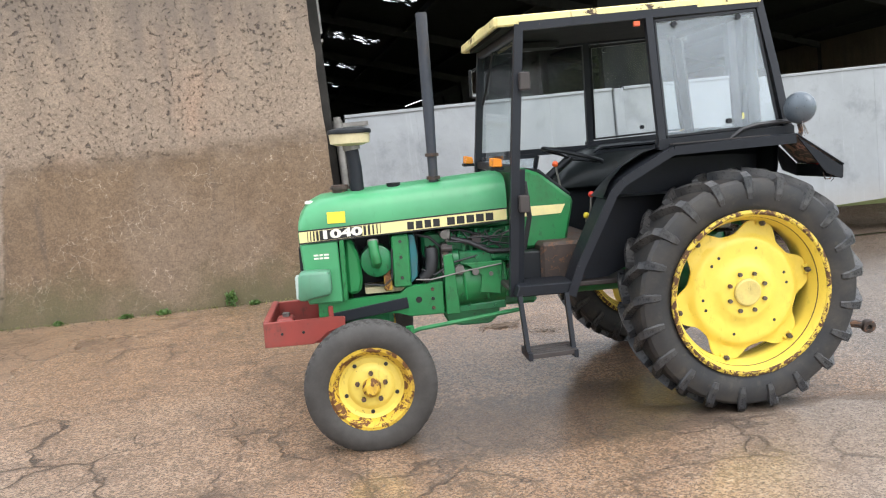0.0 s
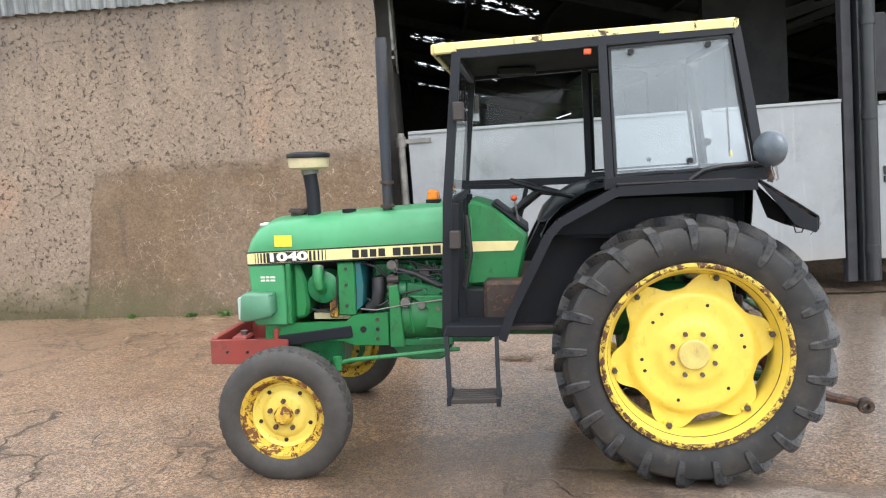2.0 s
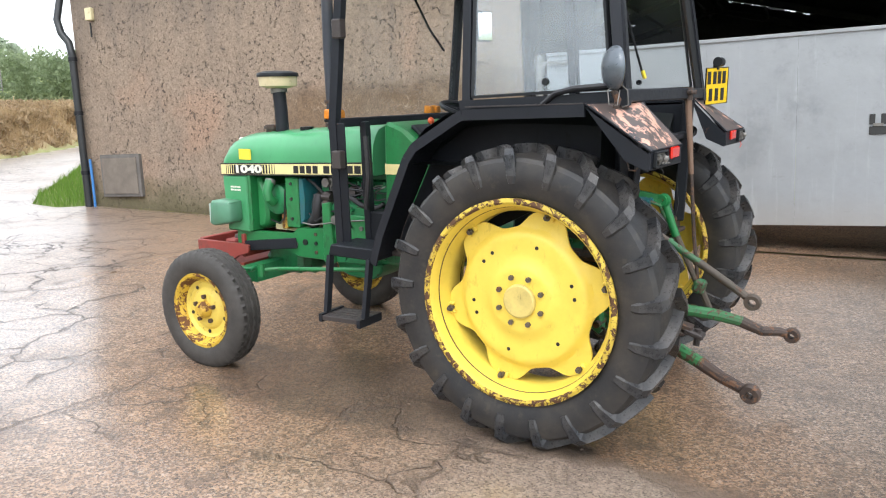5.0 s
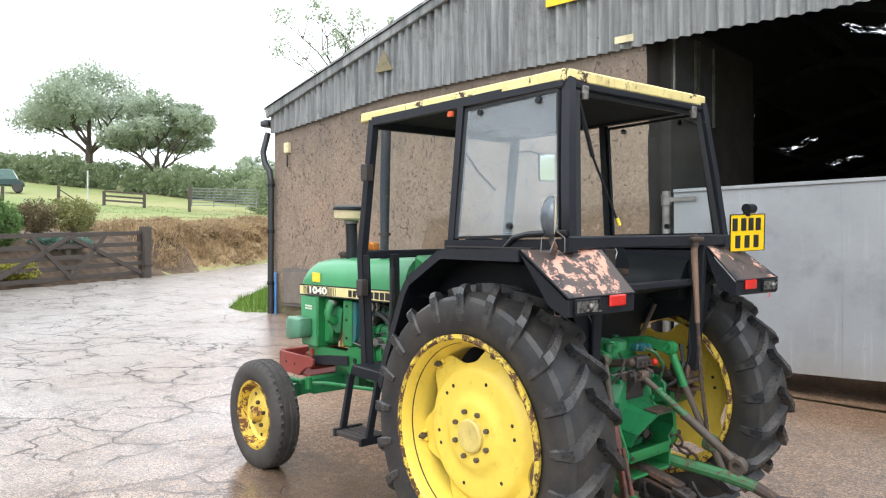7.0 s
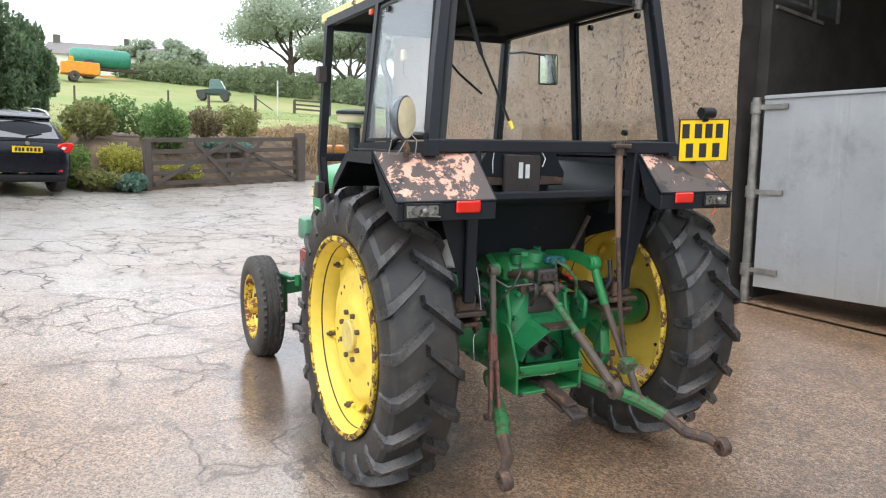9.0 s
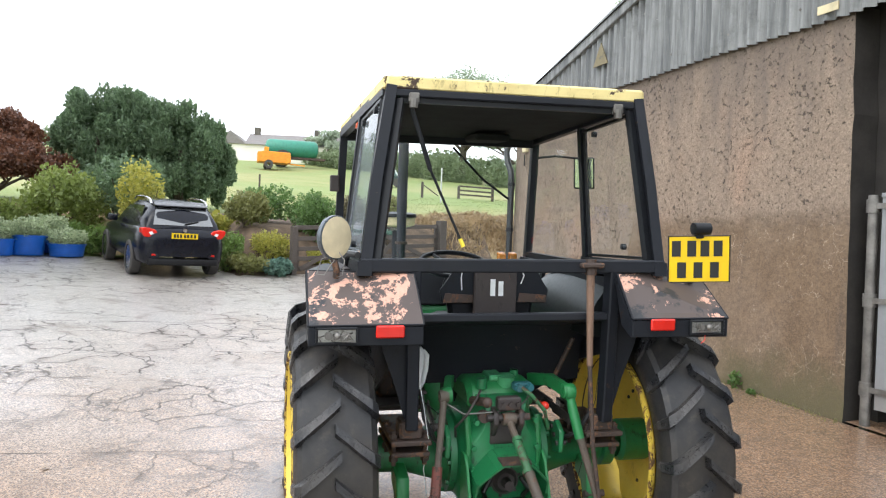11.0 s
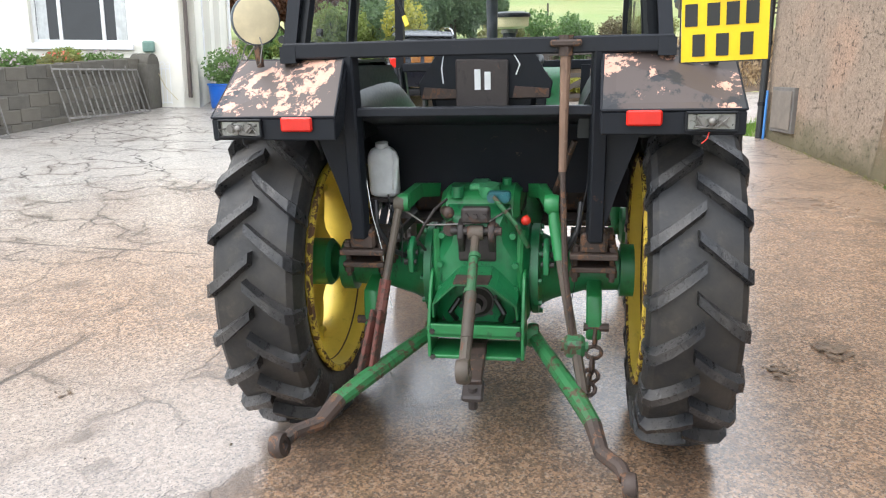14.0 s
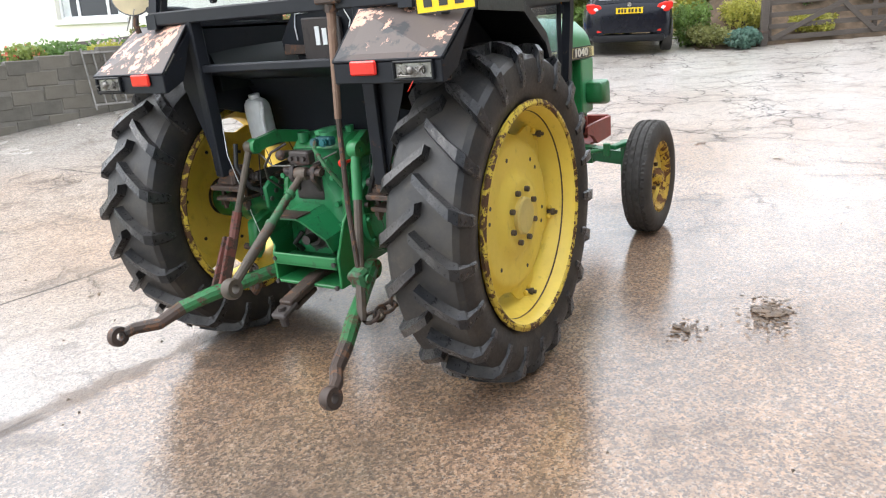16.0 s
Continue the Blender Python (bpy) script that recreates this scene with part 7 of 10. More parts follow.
def rear_body():
    # bulkhead, rail and frame posts under the rear window
    b = B()
    prism(b, [(0.325, 1.40), (0.30, 1.38), (0.08, 1.33), (-0.03, 1.2), (-0.05, 1.03), (-0.065, 1.03), (-0.045, 1.21), (0.07, 1.345), (0.3, 1.41)], "y", -0.473, 0.473)
    tp("bulkhead", b, BLACK, "black rear bulkhead sheet")
    b = B()
    bar(b, (0.335, -0.46, 1.41), (0.335, 0.46, 1.41), 0.045, 0.034, 0.005)
    tp("rear_rail", b, BLACK, "black cross rail with worn edge")
    for o in (-1, 1):
        b = B()
        bar(b, (0.32, o * 0.45, 0.92), (0.345, o * 0.455, 1.62), 0.055, 0.06, 0.006)
        p = tp("frame_post", b, BLACK_RUSTY, "black roll-bar post")
        b = B()
        prism(b, [(o * 0.44, 1.61), (o * 0.635, 1.59), (o * 0.625, 1.42), (o * 0.585, 1.27), (o * 0.53, 1.12), (o * 0.485, 0.97), (o * 0.44, 0.97)], "x", 0.318, 0.324)
        tp("wing_plate", b, BLACK_RUSTY, "worn black plate beside the post", p)
        b = B()
        box(b, -0.1, 0.34, o * 0.45 - 0.09, o * 0.45 + 0.09, 0.85, 0.872, 0.004)
        box(b, -0.08, 0.32, o * 0.45 - 0.085, o * 0.45 + 0.085, 0.795, 0.815, 0.004)
        box(b, 0.2, 0.32, o * 0.45 - 0.05, o * 0.45 + 0.05, 0.87, 0.95, 0.01)
        tp("post_foot", b, RUST, "rusty mounting plates", p)
        for dy in (-0.07, 0.07):
            for x in (0.09, 0.28):
                b = B()
                cyl(b, (x, o * 0.45 + dy, 0.75), (x, o * 0.45 + dy, 0.9), 0.011, 8)
                cyl(b, (x, o * 0.45 + dy, 0.768), (x, o * 0.45 + dy, 0.792), 0.02, 6)
                cyl(b, (x, o * 0.45 + dy, 0.872), (x, o * 0.45 + dy, 0.89), 0.02, 6)
                tp("clamp_bolt", b, RUST, "rusty clamp bolt", p)
    # smooth inner humps over the wheels, either side of the seat
    for o in (-1, 1):
        b = B()
        secs = []
        for x, k in ((-0.80, 0.02), (-0.76, 0.32), (-0.68, 0.6), (-0.55, 0.84), (-0.38, 0.97), (-0.15, 1.0), (0.1, 0.98), (0.26, 0.93)):
            inner = 0.43 if o < 0 else 0.38
            secs.append([(x, o * 0.68, 1.3), (x, o * inner, 1.3)] + [(x, o * (inner + 0.24 * (1 - math.cos(t))), 1.3 + (0.02 + 0.28 * math.sin(t)) * k) for t in np.linspace(0, math.pi / 2, 9)] + [(x, o * 0.68, 1.3 + 0.3 * k)])
        loft(b, secs)
        tp("inner_hump", b, GLOSS, "shiny black inner mudguard hump", angle=50)
    b = B()
    cyl(b, (0.33, 0.52, 1.42), (0.33, 0.60, 1.42), 0.035, 14)
    tp("round_plug", b, BLACK_SMOOTH, "black round plug")
    # axle and gearbox
    b = B()
    box(b, -0.15, 0.15, -0.2, 0.2, 0.6, 0.82, 0.03)
    axle = tp("rear_axle", b, GREEN_OLD, "green rear axle centre casing", angle=30)
    for o in (-1, 1):
        b = B()
        lathe(b, [(o * 0.10, 0.212), (o * 0.17, 0.21), (o * 0.192, 0.196), (o * 0.2, 0.18), (o * 0.205, 0.18), (o * 0.206, 0.192), (o * 0.235, 0.192), (o * 0.238, 0.165), (o * 0.25, 0.15), (o * 0.30, 0.125), (o * 0.42, 0.09), (o * 0.56, 0.085), (o * 0.565, 0.11), (o * 0.62, 0.11), (o * 0.625, 0.0)], 28, (0, 0, 0.712))
        tp("axle_trumpet", b, GREEN_OLD, "green rear axle housing", axle, angle=30)
    for o in (-1, 1):
        for i in range(10):
            t = 2 * math.pi * i / 10
            b = B()
            cyl(b, (0.178 * math.cos(t), o * 0.23, 0.712 + 0.178 * math.sin(t)), (0.178 * math.cos(t), o * 0.25, 0.712 + 0.178 * math.sin(t)), 0.011, 6)
            tp("axle_bolt", b, GREEN_OLD, "", axle)
        b = B()
        prism(b, [(0.06, 0.7), (0.2, 0.66), (0.22, 0.5), (0.2, 0.47), (0.16, 0.5), (0.14, 0.58), (0.05, 0.6)], "y", o * 0.46 - 0.03, o * 0.46 + 0.03, 0.008)
        tp("check_bracket", b, GREEN, "green stay bracket", axle)
    b = B()
    loft(b, [[(x, w * c, zc + h * d) for c, d in ((-0.75, -1), (-1, -0.7), (-1, 0.3), (-0.72, 0.62), (-0.62, 1), (0.62, 1), (0.72, 0.62), (1, 0.3), (1, -0.7), (0.75, -1))] for x, w, zc, h in ((-0.3, 0.2, 0.75, 0.27), (0.1, 0.205, 0.75, 0.28), (0.18, 0.2, 0.75, 0.275), (0.23, 0.17, 0.75, 0.25), (0.255, 0.14, 0.76, 0.2))])
    gb = tp("gearbox", b, GREEN_OLD, "green cast rear transmission casing", angle=40)
    b = B()
    prism(b, [(-0.25, 0.96), (-0.2, 1.06), (0.1, 1.085), (0.17, 1.04), (0.19, 0.95)], "y", -0.16, 0.16, 0.025)
    tp("lift_cover", b, GREEN, "green hydraulic lift cover", gb)
    for o in (-1, 1):
        b = B()
        tube(b, [(0.2, o * 0.17, 0.93), (0.235, o * 0.165, 0.8), (0.22, o * 0.17, 0.62)], 0.016, 8)
        tp("casting_edge", b, GREEN, "", gb)
    b = B()
    prism(b, [(0.24, 0.80), (0.24, 0.93), (0.262, 0.92), (0.262, 0.82)], "y", -0.075, 0.075, 0.006)
    tp("link_mount", b, DARK_RUST, "dark rusty link mounting", gb)
    b = B()
    box(b, 0.0, 0.13, -0.045, 0.03, 1.07, 1.1, 0.008)
    cyl(b, (0.12, 0.035, 1.05), (0.125, 0.035, 1.098), 0.042, 18)
    tp("lift_cap", b, GREEN_PALE, "", gb)
    for y, z in ((-0.14, 0.92), (0.14, 0.92), (-0.15, 0.8), (0.15, 0.8), (-0.15, 0.7), (0.15, 0.7), (-0.06, 0.95), (0.06, 0.95)):
        b = B()
        cyl(b, (0.24, y, z), (0.272, y, z), 0.013, 6)
        tp("case_bolt", b, GREEN_OLD, "", gb)
    b = B()
    box(b, 0.19, 0.24, 0.04, 0.13, 1.05, 1.088, 0.008)
    for y in (0.06, 0.11):
        cyl(b, (0.23, y, 1.07), (0.27, y, 1.07), 0.015, 10)
        cyl(b, (0.255, y, 1.07), (0.262, y, 1.07), 0.02, 10)
    tp("spool_valve", b, TEAL, "blue-green hydraulic couplings", gb)
    b = B()
    cyl(b, (0.18, -0.14, 1.0), (0.29, -0.11, 1.02), 0.02, 10)
    ball(b, (0.3, -0.105, 1.02), 0.024)
    tp("hydraulic_union", b, RUST, "rusty pipe union", gb)
    b = B()
    ball(b, (0.245, 0.19, 0.98), 0.02)
    cyl(b, (0.17, 0.19, 0.98), (0.245, 0.19, 0.98), 0.007, 6)
    tp("red_valve_knob", b, RED_KNOB, "orange-red valve knob", gb)
    b = B()
    tube(b, [(0.2, 0.13, 1.02), (0.27, 0.05, 0.98), (0.28, -0.06, 0.97), (0.26, -0.2, 0.96), (0.24, -0.3, 1.02)], 0.004, 6)
    tp("brake_cable", b, STEEL, "grey cable", gb)
    # top link bracket with springs
    b = B()
    for y in (-0.06, 0.06):
        prism(b, [(0.22, 0.86), (0.22, 0.99), (0.3, 0.97), (0.31, 0.92), (0.26, 0.85)], "y", y - 0.012, y + 0.012, 0.004)
    cyl(b, (0.285, -0.10, 0.945), (0.285, 0.10, 0.945), 0.016, 10)
    tp("top_link_bracket", b, DARK_RUST, "dark greasy top link bracket", gb)
    for y in (-0.085, 0.085):
        b = B()
        for x in (0.235, 0.25, 0.265):
            cyl(b, (x, y - 0.02, 0.945), (x + 0.006, y - 0.02, 0.945), 0.028, 12)
        tp("draft_spring", b, RUST, "rusty draft spring", gb)
    # shaft hood and drawbar frame
    b = B()
    for y in (-0.192, 0.178):
        prism(b, [(0.19, 0.44), (0.19, 0.77), (0.25, 0.77), (0.29, 0.73), (0.36, 0.58), (0.36, 0.44)], "y", y, y + 0.014, 0.003)
    box(b, 0.19, 0.37, -0.178, 0.178, 0.535, 0.55, 0.004)
    box(b, 0.355, 0.37, -0.178, 0.178, 0.53, 0.585, 0.004)
    box(b, 0.19, 0.37, -0.178, 0.178, 0.44, 0.455, 0.004)
    pto = tp("drawbar_frame", b, GREEN, "green drawbar frame")
    b = B()
    hood = [(-0.165, 0.61), (-0.16, 0.675), (-0.085, 0.755), (-0.06, 0.775), (0.06, 0.775), (0.085, 0.755), (0.16, 0.675), (0.165, 0.61)]
    for (ya, za), (yb, zb) in zip(hood, hood[1:]):
        lean = lambda z: 0.36 + 0.5 * (z - 0.61)
        slab(b, [(0.2, ya, za + 0.02), (0.2, yb, zb + 0.02), (lean(zb), yb, zb), (lean(za), ya, za)], 0.008)
    tp("shaft_shield", b, GREEN_OLD, "chipped green bent shaft shield", pto, smooth=False)
    b = B()
    slab(b, [(0.36, -0.07, 0.787), (0.36, 0.07, 0.787), (0.445, 0.062, 0.781), (0.445, -0.07, 0.781)], 0.006)
    tp("shield_rust", b, RUST, "rusty top of the shield", pto)
    # black plate paints the depth of shade under the shield
    b = B()
    prism(b, [(-0.15, 0.552), (-0.15, 0.68), (-0.08, 0.76), (0.08, 0.76), (0.15, 0.68), (0.15, 0.552)], "x", 0.225, 0.24)
    tp("shaft_recess", b, OILY_SHADE, "black plate for the shaded recess round the shaft", pto, smooth=False)
    b = B()
    lathe_x(b, [(0.0, 0.335), (0.022, 0.335), (0.024, 0.28), (0.04, 0.282), (0.058, 0.262), (0.066, 0.262), (0.066, 0.24)], (0.0, 0.645), 20)
    tp("drive_shaft", b, DARK_RUST, "dark splined shaft", pto)
    for y in (-0.09, 0.09):
        b = B()
        tube(b, [(0.26, y, 0.57), (0.29, y * 1.2, 0.61), (0.27, y * 0.8, 0.66)], 0.012, 8)
        tp("recess_pipe", b, OILY_SHADE, "oily pipe stub", pto)
    b = B()
    bar(b, (-0.1, 0.0, 0.46), (0.34, 0.0, 0.46), 0.065, 0.035, 0.006)
    bar(b, (0.3, 0.005, 0.47), (0.54, 0.012, 0.418), 0.068, 0.034, 0.006)
    bar(b, (0.34, 0.0, 0.42), (0.5, 0.01, 0.385), 0.06, 0.02, 0.005)
    tp("drawbar", b, RUST, "rusty drawbar with traces of green")
    b = B()
    bar(b, (0.5, 0.012, 0.412), (0.6, 0.016, 0.38), 0.08, 0.03, 0.008)
    cyl(b, (0.56, 0.014, 0.33), (0.57, 0.014, 0.42), 0.018, 10)
    tp("drawbar_end", b, DARK_RUST, "rusty drawbar end")


rear_body()


def eye_end(b, c, axis, r, w, hole):
    """A ball eye at the end of a link."""
    u, v = basis(axis)
    a = Vector(axis).normalized()
    n = 16
    rows = []
    for rad, off in ((hole, -w), (r * 0.9, -w), (r, -w * 0.5), (r, w * 0.5), (r * 0.9, w), (hole, w)):
        rows.append([b.verts.new(Vector(c) + a * off + (u * math.cos(2 * math.pi * k / n) + v * math.sin(2 * math.pi * k / n)) * rad) for k in range(n)])
    for p, q in zip(rows, rows[1:] + rows[:1]):
        for k in range(n):
            b.faces.new((p[k], p[(k + 1) % n], q[(k + 1) % n], q[k]))


def chain(b, a, c, n, r):
    a, c = Vector(a), Vector(c)
    d = (c - a) / n
    for i in range(n):
        m = a + d * (i + 0.5) - Vector((0, 0, 0.05 * math.sin(math.pi * (i + 0.5) / n)))
        u, v = basis(d)
        w = u if i % 2 else v
        x = d.normalized()
        pts = [m + x * 0.62 * d.length * math.cos(t) + w * r * 2.2 * math.sin(t) for t in np.linspace(0, 2 * math.pi, 11)]
        tube(b, pts, r * 0.6, 6, caps=False)


def linkage():
    for o, end, mid in ((-1, (0.945, -0.60, 0.352), (0.58, -0.40, 0.43)), (1, (0.955, 0.565, 0.292), (0.58, 0.40, 0.40))):
        b = B()
        start = (0.16, o * 0.215, 0.47)
        far = Vector(mid) + (Vector(end) - Vector(mid)) * 0.35
        tube(b, [start, mid, tuple(far)], [0.03, 0.034, 0.03], 10)
        eye_end(b, start, (0, 1, 0), 0.05, 0.022, 0.02)
        low = tp("lower_link", b, RUST_GREEN, "green lower link arm rusting at its end")
        b = B()
        d = (Vector(end) - far)
        tube(b, [tuple(far - d * 0.05), tuple(far + d * 0.4 - Vector((0, 0.02 * o, 0.016))), tuple(far + d * 0.72 + Vector((0, 0.006 * o, 0))), tuple(Vector(end) - d.normalized() * 0.03)], [0.032, 0.028, 0.026, 0.024], 10)
        eye_end(b, end, (0.1, 1, 0.15), 0.045, 0.022, 0.018)
        tp("link_end", b, RUST, "rusty ball end", low)
        b = B()
        arm = [(0.0, o * 0.2, 1.05), (0.15, o * 0.25, 1.078), (0.268, o * 0.285, 1.052)]
        tube(b, arm, 0.03, 4, square=(0.016, 0.028))
        eye_end(b, arm[-1], (0, 1, 0), 0.036, 0.022, 0.015)
        tp("lift_arm", b, GREEN, "green hydraulic lift arm")
        # check chain from the axle bracket to the link
        b = B()
        if o > 0:
            chain(b, (0.2, 0.47, 0.52), (0.52, 0.43, 0.40), 6, 0.014)
        else:
            chain(b, (0.21, -0.48, 0.53), (0.215, -0.485, 0.41), 3, 0.012)
            tube(b, [(0.215, -0.485, 0.42), (0.215, -0.46, 0.39), (0.22, -0.455, 0.34), (0.22, -0.485, 0.30), (0.22, -0.515, 0.33), (0.215, -0.51, 0.37)], [0.014, 0.018, 0.02, 0.022, 0.018, 0.01], 8)
        tp("check_chain", b, RUST, "rusty check chain")
        b = B()
        cyl(b, (0.2, o * 0.42, 0.53), (0.2, o * 0.52, 0.53), 0.018, 8)
        tp("chain_pin", b, RUST, "")
    # left lift rod: thin grey-green top, red fork below
    b = B()
    tube(b, [(0.285, -0.30, 1.05), (0.385, -0.345, 0.76)], 0.0155, 10)
    eye_end(b, (0.28, -0.30, 1.05), (0, 1, 0), 0.03, 0.02, 0.012)
    rod = tp("lift_rod", b, RUST_PALE, "grey-brown lift rod with red fork")
    b = B()
    tube(b, [(0.382, -0.345, 0.77), (0.43, -0.365, 0.62)], 0.023, 10)
    for d in (-0.022, 0.022):
        bar(b, (0.43, -0.365 + d * 0.6, 0.66), (0.525, -0.405 + d, 0.41), 0.018, 0.055, 0.005)
    tp("rod_fork", b, RED_OLD, "worn red rod fork", rod)
    b = B()
    cyl(b, (0.515, -0.45, 0.43), (0.515, -0.34, 0.43), 0.016, 8)
    tp("fork_pin", b, RUST, "", rod)
    # right levelling rod: green barrel, rusty screw and gear box
    b = B()
    tube(b, [(0.28, 0.295, 1.05), (0.30, 0.302, 0.98), (0.345, 0.325, 0.85)], [0.018, 0.023, 0.023], 12)
    eye_end(b, (0.275, 0.294, 1.05), (0, 1, 0), 0.04, 0.022, 0.012)
    rod = tp("levelling_rod", b, GREEN, "green levelling rod barrel")
    b = B()
    tube(b, [(0.345, 0.325, 0.86), (0.46, 0.38, 0.58)], 0.018, 10)
    tube(b, [(0.47, 0.385, 0.58), (0.54, 0.42, 0.40)], 0.02, 8)
    tp("levelling_screw", b, RUST_PALE, "rusty levelling screw", rod)
    b = B()
    box(b, -0.034, 0.034, -0.038, 0.038, -0.04, 0.04, 0.014, Matrix.Translation((0.475, 0.385, 0.56)) @ Matrix.Rotation(radians(15), 4, "Y"))
    cyl(b, (0.475, 0.335, 0.56), (0.475, 0.435, 0.56), 0.019, 10)
    tp("levelling_box", b, GREEN_WORN, "rusty green levelling gearbox", rod)
    # long crank handle standing up on the right
    b = B()
    tube(b, [(0.372, 0.335, 1.62), (0.392, 0.332, 1.4), (0.41, 0.33, 1.2)], [0.019, 0.016, 0.014], 10)
    h = tp("crank_handle", b, painted("worn_brown_tube", (0.17, 0.1, 0.065), (0.3, 0.2, 0.14), 0.5, 10, 0.6), "brown worn crank handle tube")
    b = B()
    tube(b, [(0.409, 0.33, 1.21), (0.44, 0.345, 0.85), (0.465, 0.375, 0.6)], 0.011, 8)
    tp("crank_rod", b, RUST, "thin rusty crank rod", h)
    b = B()
    box(b, 0.335, 0.405, 0.28, 0.39, 1.632, 1.655, 0.006)
    cyl(b, (0.372, 0.335, 1.60), (0.37, 0.335, 1.67), 0.026, 10)
    tp("crank_top", b, RUST, "rusty crank grip", h)
    # top link
    b = B()
    tube(b, [(0.30, 0.0, 0.935), (0.40, 0.005, 0.875)], 0.016, 10)
    eye_end(b, (0.295, 0.0, 0.94), (0, 1, 0), 0.03, 0.03, 0.012)
    top = tp("top_link", b, RUST_PALE, "rusty top link with green sleeve")
    b = B()
    tube(b, [(0.39, 0.004, 0.88), (0.55, 0.012, 0.78)], 0.0185, 12)
    for q in (0.40, 0.545):
        z = 0.88 - (q - 0.39) * 0.63
        tube(b, [(q - 0.008, 0.008, z + 0.005), (q + 0.008, 0.008, z - 0.005)], 0.0235, 12)
    tp("link_sleeve", b, GREEN_WORN, "chipped green sleeve", top)
    b = B()
    tube(b, [(0.55, 0.012, 0.78), (0.72, 0.018, 0.672)], 0.022, 12)
    tube(b, [(0.72, 0.018, 0.672), (0.80, 0.02, 0.62)], 0.02, 10)
    eye_end(b, (0.825, 0.02, 0.6), (0, 1, 0.1), 0.043, 0.022, 0.02)
    tp("link_eye", b, RUST_PALE, "rusty brown link eye", top)


linkage()


def rear_clutter():
    """Pipes, cables, brackets and bolts round the rear axle."""
    rng = random.Random(23)
    for o in (-1, 1):
        b = B()
        tube(b, [(0.27, o * 0.40, 1.06), (0.3, o * 0.39, 0.96), (0.28, o * 0.34, 0.86), (0.22, o * 0.30, 0.82)], 0.011, 8)
        tp("brake_hose", b, HOSE, "black rubber brake hose")
        b = B()
        tube(b, [(0.3, o * 0.43, 1.2), (0.33, o * 0.40, 1.02), (0.31, o * 0.37, 0.86), (0.26, o * 0.38, 0.72), (0.24, o * 0.36, 0.6)], 0.0018, 6)
        tp("loose_wire", b, WHITE_PLASTIC if o < 0 else HOSE, "loose hanging wire")
        b = B()
        bar(b, (-0.05, o * 0.30, 0.93), (0.26, o * 0.335, 0.9), 0.012, 0.035, 0.003)
        cyl(b, (0.24, o * 0.31, 0.9), (0.24, o * 0.36, 0.9), 0.018, 8)
        tp("brake_rod", b, DARK_RUST, "dark greasy brake lever")
        b = B()
        prism(b, [(0.14, 0.84), (0.2, 0.9), (0.27, 0.86), (0.26, 0.76), (0.18, 0.74)], "y", o * 0.27 - 0.012, o * 0.27 + 0.012, 0.005)
        tp("axle_bracket", b, GREEN_OLD, "oily green axle bracket")
        for k in range(3):
            b = B()
            x, z = 0.17 + 0.035 * k, 0.86 - 0.03 * k
            cyl(b, (x, o * 0.25, z), (x, o * 0.30, z), 0.012, 6)
            tp("bracket_bolt", b, DARK_RUST)
    b = B()
    tube(b, [(0.24, -0.12, 1.06), (0.3, -0.16, 1.03), (0.31, -0.2, 0.97), (0.26, -0.24, 0.9), (0.2, -0.22, 0.84)], 0.006, 8)
    tp("oil_pipe", b, DARK_RUST, "bent dark oil pipe")
    b = B()
    tube(b, [(0.25, 0.06, 1.08), (0.31, 0.1, 1.05), (0.32, 0.16, 0.98), (0.27, 0.2, 0.88)], 0.009, 8)
    tp("oil_pipe", b, GREEN_WORN, "bent green oil pipe")
    b = B()
    tube(b, [(0.06, 0.29, 1.04), (0.12, 0.37, 1.27)], 0.012, 8)
    tp("control_rod", b, RUST, "rusty slanting control rod")
    b = B()
    box(b, 0.255, 0.31, -0.055, 0.055, 0.98, 1.04, 0.008)
    for y in (-0.035, 0.0, 0.035):
        cyl(b, (0.3, y, 1.01), (0.325, y, 1.01), 0.011, 6)
    tp("valve_block", b, DARK_RUST, "greasy dark valve block")
    b = B()
    cyl(b, (0.15, -0.09, 1.05), (0.15, -0.09, 1.095), 0.026, 12)
    tp("filler_plug", b, GREEN_OLD, "green filler plug")
    b = B()
    cyl(b, (0.05, 0.1, 1.06), (0.05, 0.1, 1.11), 0.02, 10)
    tp("filler_plug", b, GREEN_OLD, "green filler plug")
    b = B()
    lathe_x(b, [(0.06, 0.25), (0.082, 0.25), (0.085, 0.24)], (0.0, 0.645), 20)
    tp("shaft_flange", b, OILY_SHADE, "oily round shaft flange")
    for k in range(6):
        b = B()
        t = 2 * math.pi * k / 6 + 0.3
        cyl(b, (0.24, 0.072 * math.cos(t), 0.645 + 0.072 * math.sin(t)), (0.258, 0.072 * math.cos(t), 0.645 + 0.072 * math.sin(t)), 0.009, 6)
        tp("flange_bolt", b, DARK_RUST)
    for y in (-0.17, 0.17):
        for z in (0.447, 0.557):
            b = B()
            cyl(b, (0.366, y, z), (0.378, y, z), 0.011, 6)
            tp("frame_bolt", b, DARK_RUST)


rear_clutter()


